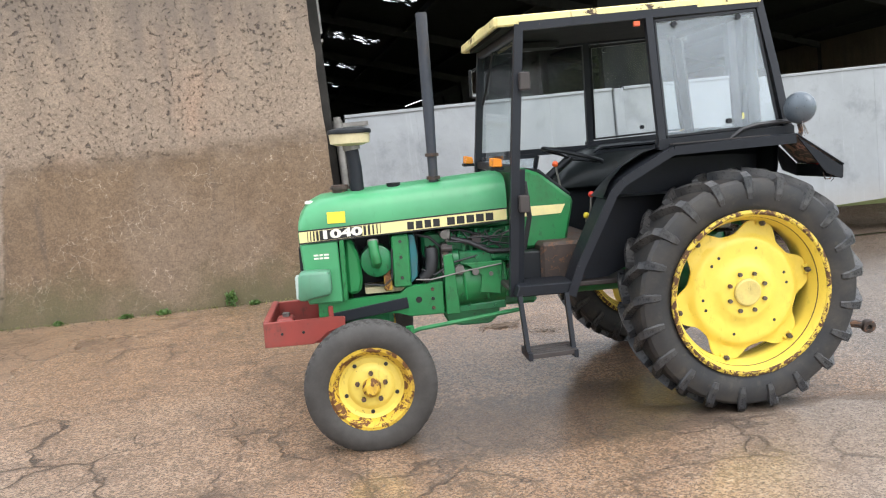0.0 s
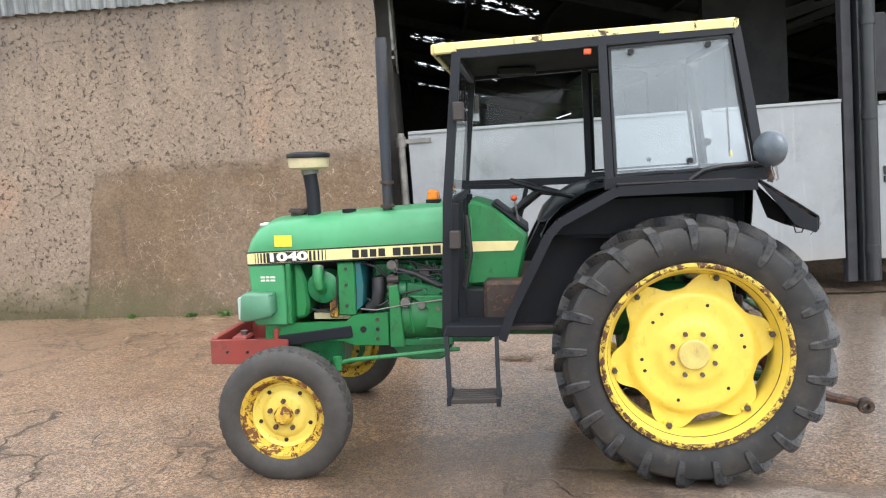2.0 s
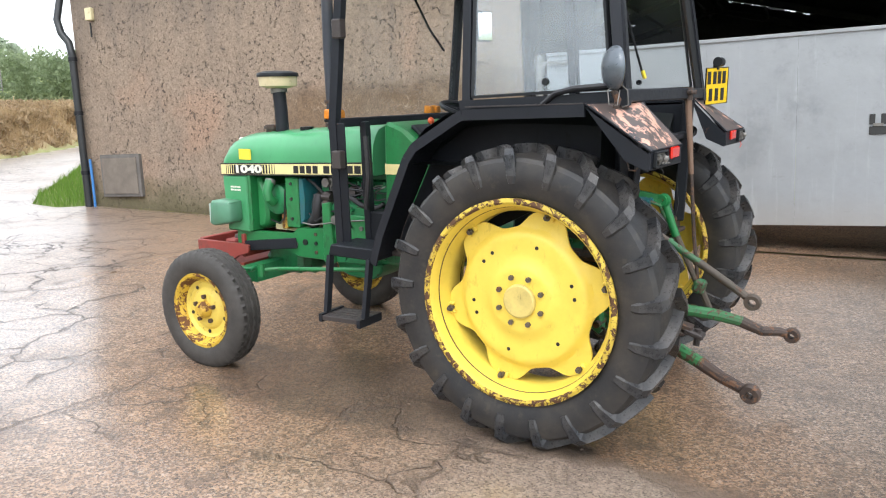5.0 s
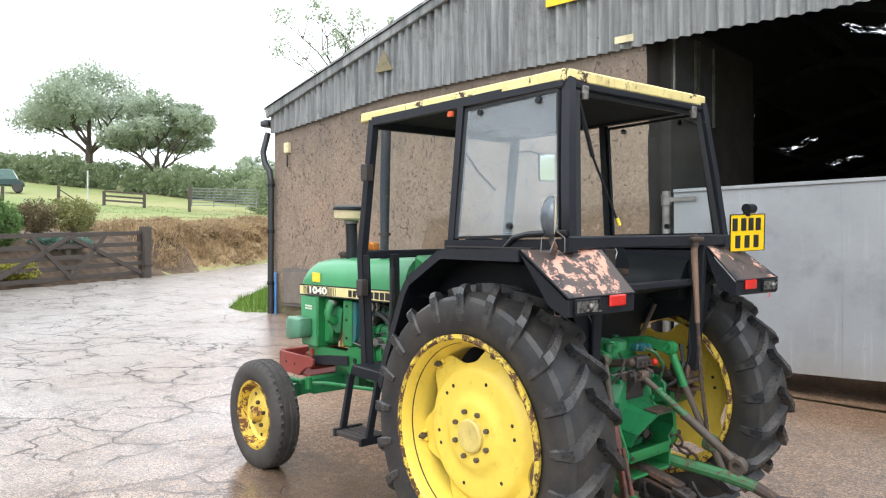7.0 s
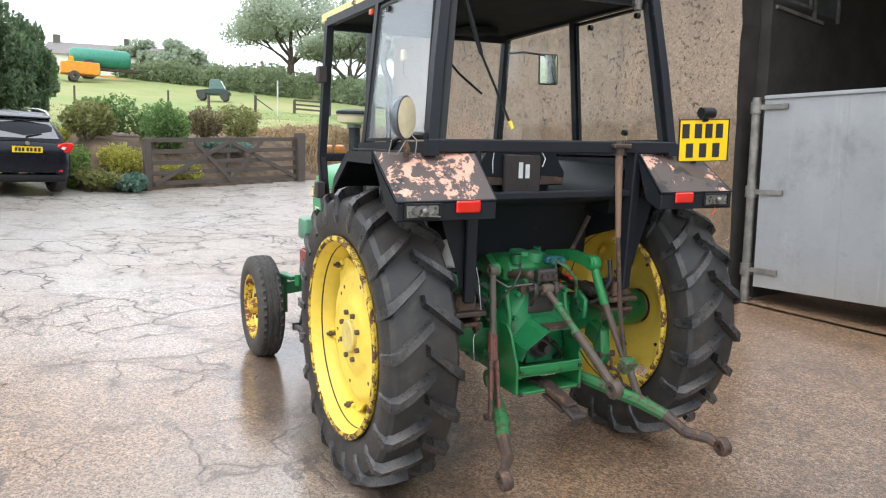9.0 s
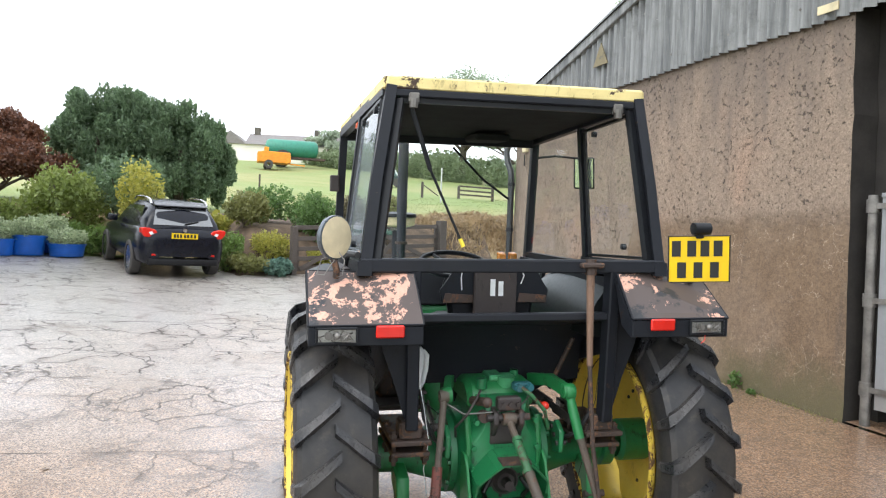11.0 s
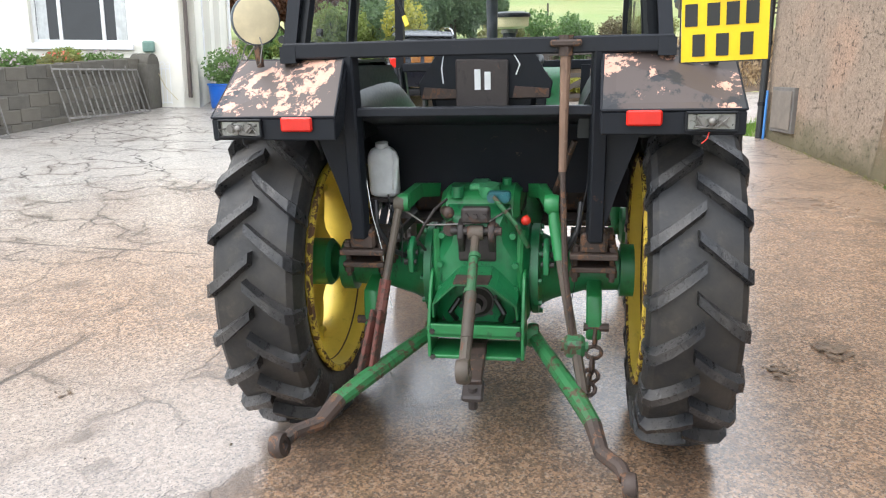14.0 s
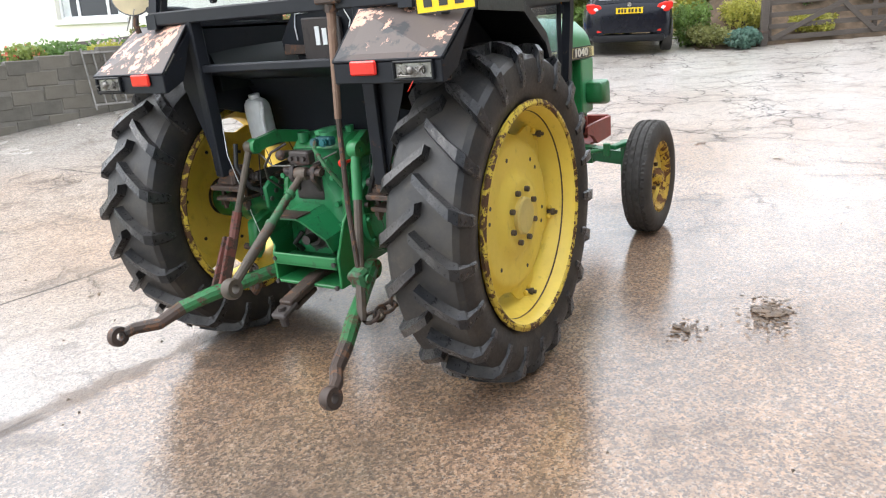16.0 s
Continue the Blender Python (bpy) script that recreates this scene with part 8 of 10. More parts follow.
def odds():
    # boarding step
    b = B()
    tube(b, [(-1.33, -0.69, 0.76), (-1.31, -0.765, 0.42)], 0.02, 4, square=(0.02, 0.012))
    lad = tp("boarding_step", b, BLACK, "black hanging boarding step")
    b = B()
    tube(b, [(-1.05, -0.69, 0.76), (-1.04, -0.765, 0.43)], 0.02, 4, square=(0.02, 0.012))
    tp("step_hanger", b, BLACK, "", lad)
    for y in (-0.805, -0.765, -0.725, -0.685, -0.645):
        b = B()
        bar(b, (-1.315, y, 0.425), (-1.03, y, 0.435), 0.03, 0.028, 0.003)
        tp("tread_bar", b, DARK_RUST, "rusty tread bar", lad)
    for x in (-1.31, -1.04):
        b = B()
        bar(b, (x, -0.825, 0.425), (x, -0.625, 0.425), 0.024, 0.045)
        tp("tread_end", b, BLACK, "", lad)
    # white bottle
    b = B()
    rings = []
    for z, k in ((1.035, 0.7), (1.045, 0.95), (1.06, 1.0), (1.19, 1.0), (1.215, 0.94), (1.235, 0.74), (1.245, 0.45)):
        rings.append([(0.06 + 0.045 * k * math.copysign(abs(math.cos(t)) ** 0.6, math.cos(t)) + 0.12 * (z - 1.03), -0.41 + 0.062 * k * math.copysign(abs(math.sin(t)) ** 0.6, math.sin(t)), z) for t in np.linspace(0, 2 * math.pi, 25)])
    loft(b, rings)
    bmesh.ops.remove_doubles(b, verts=b.verts, dist=0.0004)
    bot = tp("washer_bottle", b, WHITE_PLASTIC, "white plastic washer bottle", angle=60)
    b = B()
    cyl(b, (0.088, -0.41, 1.242), (0.091, -0.41, 1.262), 0.027, 14)
    tp("bottle_cap", b, WHITE_PLASTIC, "white screw cap", bot)
    b = B()
    tube(b, [(0.1, -0.36, 1.07), (0.12, -0.35, 1.14), (0.115, -0.345, 1.2), (0.1, -0.36, 1.22)], 0.012, 8)
    tp("bottle_grip", b, WHITE_PLASTIC, "", bot)
    b = B()
    box(b, 0.0, 0.11, -0.47, -0.34, 1.015, 1.034, 0.004)
    tp("bottle_tray", b, DARK_RUST, "dark rusty bottle tray", bot)
    b = B()
    tube(b, [(0.1, -0.39, 1.05), (0.16, -0.37, 1.0), (0.24, -0.3, 0.95), (0.25, -0.31, 0.8)], 0.003, 6)
    tp("bottle_tube", b, HOSE, "thin pipe", bot)
    # yellow rear plate with its lamp; the characters are plain bars
    m = Matrix.Translation((0.40, 0.851, 1.677)) @ pose(0, 0, 0, 2, 1, -13)
    b = B()
    box(b, -0.004, 0.004, -0.136, 0.136, -0.105, 0.105, 0.0, m)
    pl = tp("number_plate", b, PLATE_YELLOW, "yellow rear number plate with black bars", smooth=False)
    k = 0
    for row, ys in ((0.048, (-0.105, -0.035, 0.025, 0.085)), (-0.05, (-0.08, -0.005, 0.07))):
        for y in ys:
            b = B()
            box(b, 0.0045, 0.0065, y - 0.02, y + 0.02, row - 0.036, row + 0.036, 0.0, m)
            tp("plate_bar", b, DECAL_BLACK, "", pl, smooth=False)
    b = B()
    for y in (-0.142, 0.138):
        box(b, -0.002, 0.006, y, y + 0.004, -0.107, 0.107, 0, m)
    for z in (-0.107, 0.103):
        box(b, -0.002, 0.006, -0.142, 0.142, z, z + 0.004, 0, m)
    tp("plate_border", b, DECAL_BLACK, "", pl)
    b = B()
    cyl(b, (0.41, 0.81, 1.815), (0.41, 0.89, 1.815), 0.028, 14)
    box(b, 0.38, 0.41, 0.83, 0.87, 1.77, 1.81, 0.004)
    tp("plate_lamp", b, BLACK_SMOOTH, "small black plate lamp", pl)
    b = B()
    bar(b, (0.36, 0.83, 1.56), (0.378, 0.83, 1.66), 0.03, 0.01)
    tp("plate_bracket", b, BLACK, "", pl)
    # round work lamp on the left mudguard
    n = Vector((0.76, 0.65, 0.0)).normalized()
    c = Vector((0.352, -0.80, 1.752))
    u, v = basis(n)
    b = B()
    rows = []
    for r, d in ((0.001, -0.046), (0.04, -0.042), (0.07, -0.03), (0.088, -0.012), (0.092, 0.0), (0.092, 0.012), (0.085, 0.014)):
        rows.append([b.verts.new(c + n * d + (u * math.cos(2 * math.pi * k / 24) + v * math.sin(2 * math.pi * k / 24)) * r) for k in range(24)])
    for p, q in zip(rows, rows[1:]):
        for k in range(24):
            b.faces.new((p[k], p[(k + 1) % 24], q[(k + 1) % 24], q[k]))
    wlamp = tp("work_lamp", b, plain("dull_grey_shell", (0.12, 0.14, 0.16), 0.3, 0.4), "round grey work lamp on a wire stalk")
    b = B()
    vs = [b.verts.new(c + n * (0.016 + 0.008 * (1 - (j / 3) ** 2)) + (u * math.cos(2 * math.pi * k / 24) + v * math.sin(2 * math.pi * k / 24)) * (0.086 * j / 3 + 0.0005)) for j in range(4) for k in range(24)]
    for j in range(3):
        for k in range(24):
            b.faces.new((vs[j * 24 + k], vs[j * 24 + (k + 1) % 24], vs[(j + 1) * 24 + (k + 1) % 24], vs[(j + 1) * 24 + k]))
    tp("lamp_cover", b, LENS_CREAM, "cream lamp cover", wlamp)
    b = B()
    tube(b, [c - Vector((0, 0, 0.09)), (0.37, -0.79, 1.62), (0.36, -0.79, 1.585)], 0.014, 8)
    tp("lamp_stalk", b, RUST, "rusty lamp stalk", wlamp)
    b = B()
    tube(b, [(0.36, -0.81, 1.68), (0.345, -0.85, 1.66), (0.36, -0.87, 1.6), (0.385, -0.84, 1.6), (0.38, -0.80, 1.66)], 0.0025, 5)
    tp("lamp_wire", b, STEEL, "loose pale wire", wlamp)
    b = B()
    tube(b, [(0.37, -0.78, 1.69), (0.40, -0.76, 1.66), (0.41, -0.77, 1.6), (0.39, -0.79, 1.59)], 0.0025, 5)
    tp("lamp_wire", b, STEEL, "loose pale wire", wlamp)
    # black pipe along the lower edge of the left window
    b = B()
    tube(b, [(-0.02, -0.70, 1.60), (0.05, -0.715, 1.65), (0.14, -0.715, 1.67), (0.3, -0.71, 1.68), (0.36, -0.70, 1.68)], 0.014, 8)
    tp("window_stay", b, HOSE, "black rubber stay")
    b = B()
    bar(b, (0.2, -0.735, 1.605), (-0.4, -0.735, 1.59), 0.04, 0.006)
    tp("fender_cap", b, DARK_RUST, "worn mudguard edge")


odds()

# ---- gate, bank, verge ----
def bed_z(x, y):
    """The planted bank that rises behind the gate and beside the parked car."""
    d1 = (x + 11.8) * -0.966 + (y - 3.2) * -0.261
    d2 = (x + 12.46) * -0.904 + (y - 4.71) * -0.43
    d3 = (x + 11.9) * -0.304 + (y - 3.35) * 0.9526
    return max(yard_z(x, y) + 1.0 * smooth01(min(d1, d2) / 1.7) * smooth01(d3 / 0.9), land_z(x, y)), min(d1, d2, d3)


def sit(x, y, dz=0.0, turn=0.0):
    return pose(x, y, land_z(x, y) + dz, 0, 0, turn)


def heading(a, c):
    return math.degrees(math.atan2(c[1] - a[1], c[0] - a[0]))


def wooden_gate():
    a, c = (-14.34, 8.67), (-12.46, 4.71)
    n = math.dist(a, c)
    z0, z1 = yard_z(*a), yard_z(*c)
    m = Matrix.Translation((a[0], a[1], z0)) @ Matrix.Rotation(radians(heading(a, c)), 4, "Z") @ Matrix.Rotation(math.atan2(z0 - z1, n), 4, "Y")
    g = thing("field_gate", "weathered brown wooden five-bar field gate, closed", "gate", at=m)
    for z in (0.14, 0.37, 0.6, 0.84, 1.1):
        b = B()
        box(b, 0.1, n - 0.1, -0.02, 0.02, z - 0.05, z + 0.05, 0.006)
        part("gate_bar", b, WOOD_GREY, g)
    for x in (0.12, n / 2, n - 0.12):
        b = B()
        box(b, x - 0.05, x + 0.05, -0.06, -0.021, 0.08, 1.16, 0.006)
        part("upright", b, WOOD_GREY, g)
    for p, q in (((0.15, 0.12), (n * 0.5, 1.06)), ((n * 0.5, 1.06), (n - 0.15, 0.12)), ((n * 0.72, 1.06), (n * 0.5, 0.12)), ((n * 0.28, 1.06), (n * 0.5, 0.12))):
        b = B()
        bar(b, (p[0], 0.038, p[1]), (q[0], 0.038, q[1]), 0.03, 0.1, 0.004)
        part("brace", b, WOOD_GREY, g)
    for (x, y), h, w in ((a, 1.28, 0.11), (c, 1.16, 0.07)):
        post_ob = thing("gate_post", "grey weathered square wooden gate post", "post", "gate posts", at=pose(x, y, yard_z(x, y) - 0.1, 0, 0, heading(a, c)))
        b = B()
        box(b, -w, w, -w, w, 0, h + 0.08, 0.015)
        part("timber", b, WOOD_GREY, post_ob)
        b = B()
        box(b, -w - 0.02, w + 0.02, -w - 0.01, w + 0.01, h * 0.3, h * 0.3 + 0.05, 0.004)
        part("hinge_strap", b, RUST, post_ob)


wooden_gate()


def scatter(n, x0, x1, y0, y1, keep, seed, lift=0.0, ground=land_z):
    rng = random.Random(seed)
    out = []
    while len(out) < n:
        x, y = rng.uniform(x0, x1), rng.uniform(y0, y1)
        if keep(x, y):
            out.append((x, y, ground(x, y) + lift))
    return out


def bank_q(x, y):
    return min(-(x + 14.9), -(x + 14.59) * 0.846 - (y - 8.96) * 0.533)


def verge_edge(x):
    """The far edge of the concrete beside the barn's corner."""
    pts = [(e[0], e[2]) for e in YARD_EDGES]
    for (xa, ya), (xb, yb) in zip(pts, pts[1:]):
        if xb <= x <= xa:
            return ya + (yb - ya) * (x - xa) / (xb - xa)
    return 99


MEADOW = leafy("pale_meadow_grass", (0.12, 0.155, 0.05), (0.27, 0.31, 0.12))
tagged(blades("dry_bank_grass", scatter(26000, -24, -15, 5, 20, lambda x, y: 0.05 < bank_q(x, y) < 3.4 and (y > 8.4 or x < -16.5), 5, -0.03), 0.22, 0.03, DRY, 7, 0.9), "cut straw-coloured dry grass on the bank", "grass", kind="stuff")
tagged(blades("verge_grass", scatter(9000, -14, -7.35, 7.9, 15, lambda x, y: verge_edge(x) + 0.02 < y < verge_edge(x) + 4 and y < 9.4 + (-x - 7) * 0.8, 6, -0.03), 0.13, 0.014, GRASS, 8), "bright green verge grass at the barn corner", "grass", kind="stuff")
tagged(blades("field_grass", scatter(16000, -40, -17.5, -2, 26, lambda x, y: bank_q(x, y) > 3.0, 16, -0.03), 0.06, 0.03, MEADOW, 18, 0.8), "green meadow grass", "grass", kind="stuff")

def tussocks(name, label, n, x0, x1, y0, y1, keep, material, seed, size, leaf, per):
    blobs = [(x, y, z + size * 0.15, size * q, size * q, size * q * 0.55) for (x, y, z), q in zip(scatter(n, x0, x1, y0, y1, keep, seed, 0.0), [0.5 + ((i * 37) % 100) / 100 for i in range(n)])]
    return tagged(foliage(name, blobs, n * per, leaf, material, None, seed, shell=0.4, stretch=3.2), label, "grass", kind="stuff")


EARTHY = leafy("withered_grass", (0.15, 0.1, 0.055), (0.42, 0.305, 0.17))
tussocks("bank_tussocks", "clumps of withered brown grass on the earth bank", 420, -24, -15, 5, 20, lambda x, y: 0.15 < bank_q(x, y) < 3.3 and (y > 8.4 or x < -16.5), EARTHY, 44, 0.3, 0.05, 75)

# ---- leaves ----
LEAF_CONIFER = leafy("dark_conifer_leaf", (0.055, 0.095, 0.05), (0.17, 0.25, 0.13))
LEAF_RED = leafy("copper_leaf", (0.06, 0.03, 0.022), (0.2, 0.085, 0.045))
LEAF_MID = leafy("mid_green_leaf", (0.055, 0.11, 0.03), (0.17, 0.28, 0.085))
LEAF_GOLD = leafy("golden_leaf", (0.16, 0.19, 0.03), (0.5, 0.46, 0.1))
LEAF_PALE = leafy("pale_variegated_leaf", (0.17, 0.23, 0.12), (0.5, 0.56, 0.36))
LEAF_LIME = leafy("lime_leaf", (0.11, 0.15, 0.035), (0.27, 0.33, 0.09))
LEAF_BRIGHT = leafy("bright_green_leaf", (0.075, 0.13, 0.03), (0.2, 0.3, 0.075))
# paled grey-green: distance haze is put into the far trees' leaf colour
LEAF_TREE_HAZED = leafy("hazed_tree_leaf", (0.24, 0.295, 0.215), (0.43, 0.49, 0.37))
LEAF_OLIVE = leafy("olive_leaf", (0.1, 0.115, 0.035), (0.26, 0.26, 0.09))
# hedge leaves lightened too, with some haze in the colour
LEAF_HEDGE_HAZED = leafy("hazed_hedge_leaf", (0.14, 0.185, 0.1), (0.3, 0.365, 0.21))
LEAF_RUSSET = leafy("russet_leaf", (0.085, 0.07, 0.035), (0.2, 0.16, 0.08))
LEAF_BLUE = leafy("blue_green_leaf", (0.05, 0.11, 0.08), (0.18, 0.3, 0.24))
FLOWER = leafy("pink_flower", (0.35, 0.25, 0.3), (0.6, 0.5, 0.55))
FLOWER_RED = leafy("red_flower", (0.4, 0.06, 0.05), (0.7, 0.2, 0.12))


def shrub(name, label, x, y, w, h, material, seed, leaf=0.07, count=2600, lobes=7, base=None, squash=1.0, category="shrub", group=""):
    z = land_z(x, y) if base is None else base
    t = thing(name, label, category, group, at=pose(x, y, z))
    rng = random.Random(seed)
    blobs = [(0, 0, h * 0.46, w * 0.44, w * 0.44 * squash, h * 0.5)] if lobes < 5 else [(0, 0, h * 0.5, w * 0.38, w * 0.38 * squash, h * 0.46)]
    for i in range(lobes):
        a = 2 * math.pi * i / lobes + rng.uniform(-0.3, 0.3)
        k = rng.uniform(0.2, 0.34)
        blobs.append((w * 0.3 * math.cos(a), w * 0.3 * squash * math.sin(a), h * rng.uniform(0.3, 0.72), w * k * 0.75, w * k * 0.75, h * k))
    foliage("leaves", blobs, count, leaf, material, t, seed)
    b = B()
    for i in range(5):
        a = rng.uniform(0, 6.28)
        tube(b, [(0.04 * math.cos(a), 0.04 * math.sin(a), -0.05), (w * 0.12 * math.cos(a), w * 0.12 * math.sin(a), h * 0.35), (w * 0.26 * math.cos(a), w * 0.26 * math.sin(a), h * 0.7)], [0.03, 0.02, 0.008], 6)
    part("stems", b, BARK, t)
    return t


def broad_tree(name, label, x, y, height, width, material, seed, count, leaf, trunk=0.35, fork=0.28, base=None, levels=2, reach=0.28):
    """A tapered trunk that forks into limbs, each ending in clumps of leaves."""
    z = land_z(x, y) if base is None else base
    t = thing(name, label, "tree", at=pose(x, y, z - 0.1))
    rng = random.Random(seed)
    b = B()
    blobs = []
    top = Vector((rng.uniform(-0.3, 0.3), rng.uniform(-0.3, 0.3), height * fork))
    tube(b, [(0, 0, 0), (0.05, 0, height * fork * 0.5), top], [trunk * 1.25, trunk, trunk * 0.85], 10)

    def grow(p, d, length, r, level):
        q = p + d * length
        mid = p + d * length * 0.5 + Vector((rng.uniform(-1, 1), rng.uniform(-1, 1), rng.uniform(0, 1))) * length * 0.08
        tube(b, [p, mid, q], [r, r * 0.8, r * 0.55], 7, caps=False)
        if level == 0:
            s = width * rng.uniform(0.075, 0.13) * (0.62 if levels > 2 else 1.0)
            blobs.append((q.x, q.y, q.z, s * 1.2, s * 1.2, s * 0.9))
            return
        if level == 1:
            s = width * rng.uniform(0.06, 0.1)
            blobs.append((mid.x, mid.y, mid.z + s * 0.3, s, s, s * 0.6))
        for i in range(rng.choice((2, 3, 3))):
            a = rng.uniform(0, 2 * math.pi)
            side = Vector((math.cos(a), math.sin(a), rng.uniform(-0.15, 0.35)))
            nd = (d * rng.uniform(0.5, 0.9) + side * rng.uniform(0.5, 0.85)).normalized()
            grow(q, nd, length * rng.uniform(0.6, 0.8), r * 0.55, level - 1)

    limbs = 6
    for i in range(limbs):
        a = 2 * math.pi * i / limbs + rng.uniform(-0.3, 0.3)
        tilt = rng.uniform(0.5, 1.0)
        d = Vector((math.cos(a) * tilt * width / height, math.sin(a) * tilt * width / height, rng.uniform(0.5, 1.1))).normalized()
        grow(top - Vector((0, 0, rng.uniform(0, height * 0.08))), d, height * reach * rng.uniform(0.85, 1.15), trunk * 0.5, levels)
    grow(top, Vector((0, 0, 1)), height * reach * 1.05, trunk * 0.6, levels)
    part("trunk", b, BARK, t)
    foliage("crown", blobs, count, leaf, material, t, seed, shell=0.3)
    return t


def conifers():
    """A wide mass of upright clumps, flat on top, over a short dark trunk."""
    rng = random.Random(4)
    for x, y, w, h, s in ((-20.6, -1.15, 2.9, 3.6, 1), (-21.2, 0.1, 2.9, 3.5, 2), (-20.7, 1.3, 2.6, 3.2, 3), (-22.3, -0.5, 2.8, 3.55, 4), (-21.6, 1.85, 2.3, 2.9, 5)):
        z = land_z(x, y)
        t = thing("conifer", "large dense dark green rounded conifer", "tree", "conifers behind the car", at=pose(x, y, z))
        blobs = [(0, 0, h * 0.56, w * 0.36, w * 0.36, h * 0.36)]
        for i in range(46):
            a, f = rng.uniform(0, 6.28), rng.uniform(0.16, 0.94)
            r = w * 0.5 * (1 - 0.55 * max(0.0, f - 0.62) / 0.38) * (0.75 + 0.25 * min(1.0, f / 0.35))
            k = rng.uniform(0.07, 0.12)
            blobs.append((r * 0.85 * math.cos(a), r * 0.85 * math.sin(a), h * f, w * k, w * k, h * k * 1.35))
        foliage("crown", blobs, 34000, 0.05, LEAF_CONIFER, t, 40 + s, shell=0.75, stretch=2.6, droop=-0.9)
        b = B()
        tube(b, [(0, 0, -0.1), (0.05, 0, h * 0.3), (0, 0, h * 0.8)], [0.17, 0.13, 0.05], 8)
        part("trunk", b, BARK, t)


conifers()
broad_tree("copper_beech", "copper-red leaved tree with bare twigs", -18.6, -3.95, 3.6, 5.0, LEAF_RED, 8, 80000, 0.07, 0.13, 0.06, levels=3, reach=0.25)
broad_tree("ash_tree", "tall spreading hedgerow tree with see-through crown", -67.1, 22.9, 12.6, 17.5, LEAF_TREE_HAZED, 21, 30000, 0.15, 0.36, 0.27, levels=3, reach=0.22)
broad_tree("oak_tree", "rounded green hedgerow tree", -58.8, 25.9, 9.6, 8.2, LEAF_TREE_HAZED, 33, 24000, 0.14, 0.26, 0.2, levels=3, reach=0.24)
broad_tree("distant_tree", "pale green distant field tree", -92, 52.6, 8, 7, LEAF_TREE_HAZED, 12, 2500, 0.35, 0.3, 0.25, base=8.6)
broad_tree("thin_tree", "thin tree top behind the barn roof", -32.5, 26.7, 11.2, 4.0, LEAF_TREE_HAZED, 15, 1500, 0.13, 0.16, 0.45)
broad_tree("far_left_tree", "low green tree by the field hedge", -76, 14.0, 4.2, 7, LEAF_TREE_HAZED, 17, 3500, 0.3, 0.22, 0.2)
broad_tree("far_tree", "rounded tree beside the distant house", -78, 10.4, 4.2, 4.5, LEAF_TREE_HAZED, 19, 2500, 0.22, 0.2, 0.2)


def hedge_row(name, label, pts, height, depth, material, count, leaf, seed):
    blobs = []
    rng = random.Random(seed)
    for (xa, ya), (xb, yb) in zip(pts, pts[1:]):
        n = max(2, int(math.dist((xa, ya), (xb, yb)) / 1.3))
        for i in range(n):
            f = (i + rng.uniform(0, 0.8)) / n
            x, y = xa + (xb - xa) * f, ya + (yb - ya) * f
            h = height * rng.uniform(0.75, 1.2)
            blobs.append((x, y, land_z(x, y) + h * 0.42, 1.0, depth * rng.uniform(0.7, 1.1), h * 0.55))
    return tagged(foliage(name, blobs, count, leaf, material, None, seed, shell=0.6), label, "hedge", kind="stuff")


hedge_row("field_hedge", "long clipped green field hedge", [(-75, 8.5), (-68, 15), (-57, 23.5), (-46, 31), (-38, 38)], 2.0, 1.1, LEAF_HEDGE_HAZED, 40000, 0.14, 51)
hedge_row("upper_hedge", "dark hedge and scrub on the skyline", [(-82, -30), (-84, 2), (-80, 14), (-74, 30), (-64, 50)], 2.0, 1.6, LEAF_HEDGE_HAZED, 20000, 0.25, 52)
hedge_row("near_hedge", "green hedge beside the lane", [(-37.5, 23.5), (-33, 27.5), (-27, 33)], 2.3, 1.2, LEAF_HEDGE_HAZED, 20000, 0.1, 53)

# ---- garden ----
shrub("clipped_shrub", "large rounded yellow-green shrub", -15.6, -1.0, 2.3, 2.0, LEAF_LIME, 61, 0.075, 5200)
shrub("golden_shrub", "golden variegated shrub by the drive", -14.9, -2.2, 1.4, 1.25, LEAF_LIME, 62, 0.06, 2800)
shrub("flame_shrub", "tall shrub flecked with yellow", -15.1, 1.0, 1.4, 2.4, LEAF_GOLD, 63, 0.065, 2600)
shrub("dark_shrub", "dark green filler shrub", -16.6, 0.2, 2.4, 1.9, LEAF_CONIFER, 64, 0.08, 3000)
shrub("box_bush", "low clipped bright green box bush", -14.5, 0.2, 1.0, 0.8, LEAF_BRIGHT, 65, 0.045, 2400, group="box bushes")
shrub("box_bush", "low clipped bright green box bush", -14.6, 0.85, 1.0, 0.8, LEAF_LIME, 66, 0.045, 2400, group="box bushes")
shrub("box_bush", "low clipped bright green box bush", -14.8, -0.4, 0.8, 0.75, LEAF_BRIGHT, 67, 0.045, 2000, group="box bushes")
shrub("box_bush", "bright green clipped bush beside the parked car", -12.55, 3.2, 0.9, 0.95, LEAF_BRIGHT, 82, 0.04, 3000, 3, base=yard_z(-12.55, 3.2), group="box bushes")
shrub("pale_grass_plant", "pale yellow spiky plant behind the car", -15.0, 2.75, 1.2, 1.3, LEAF_GOLD, 68, 0.09, 1600)
shrub("mixed_shrub", "green and olive garden shrub", -13.9, 3.6, 1.2, 0.9, LEAF_OLIVE, 69, 0.055, 2600, base=bed_z(-13.9, 3.6)[0])
shrub("yellow_dome", "small yellow-green dome shrub", -12.85, 4.2, 0.95, 0.72, LEAF_GOLD, 70, 0.035, 3200, 3, base=bed_z(-12.85, 4.2)[0] + 0.05)
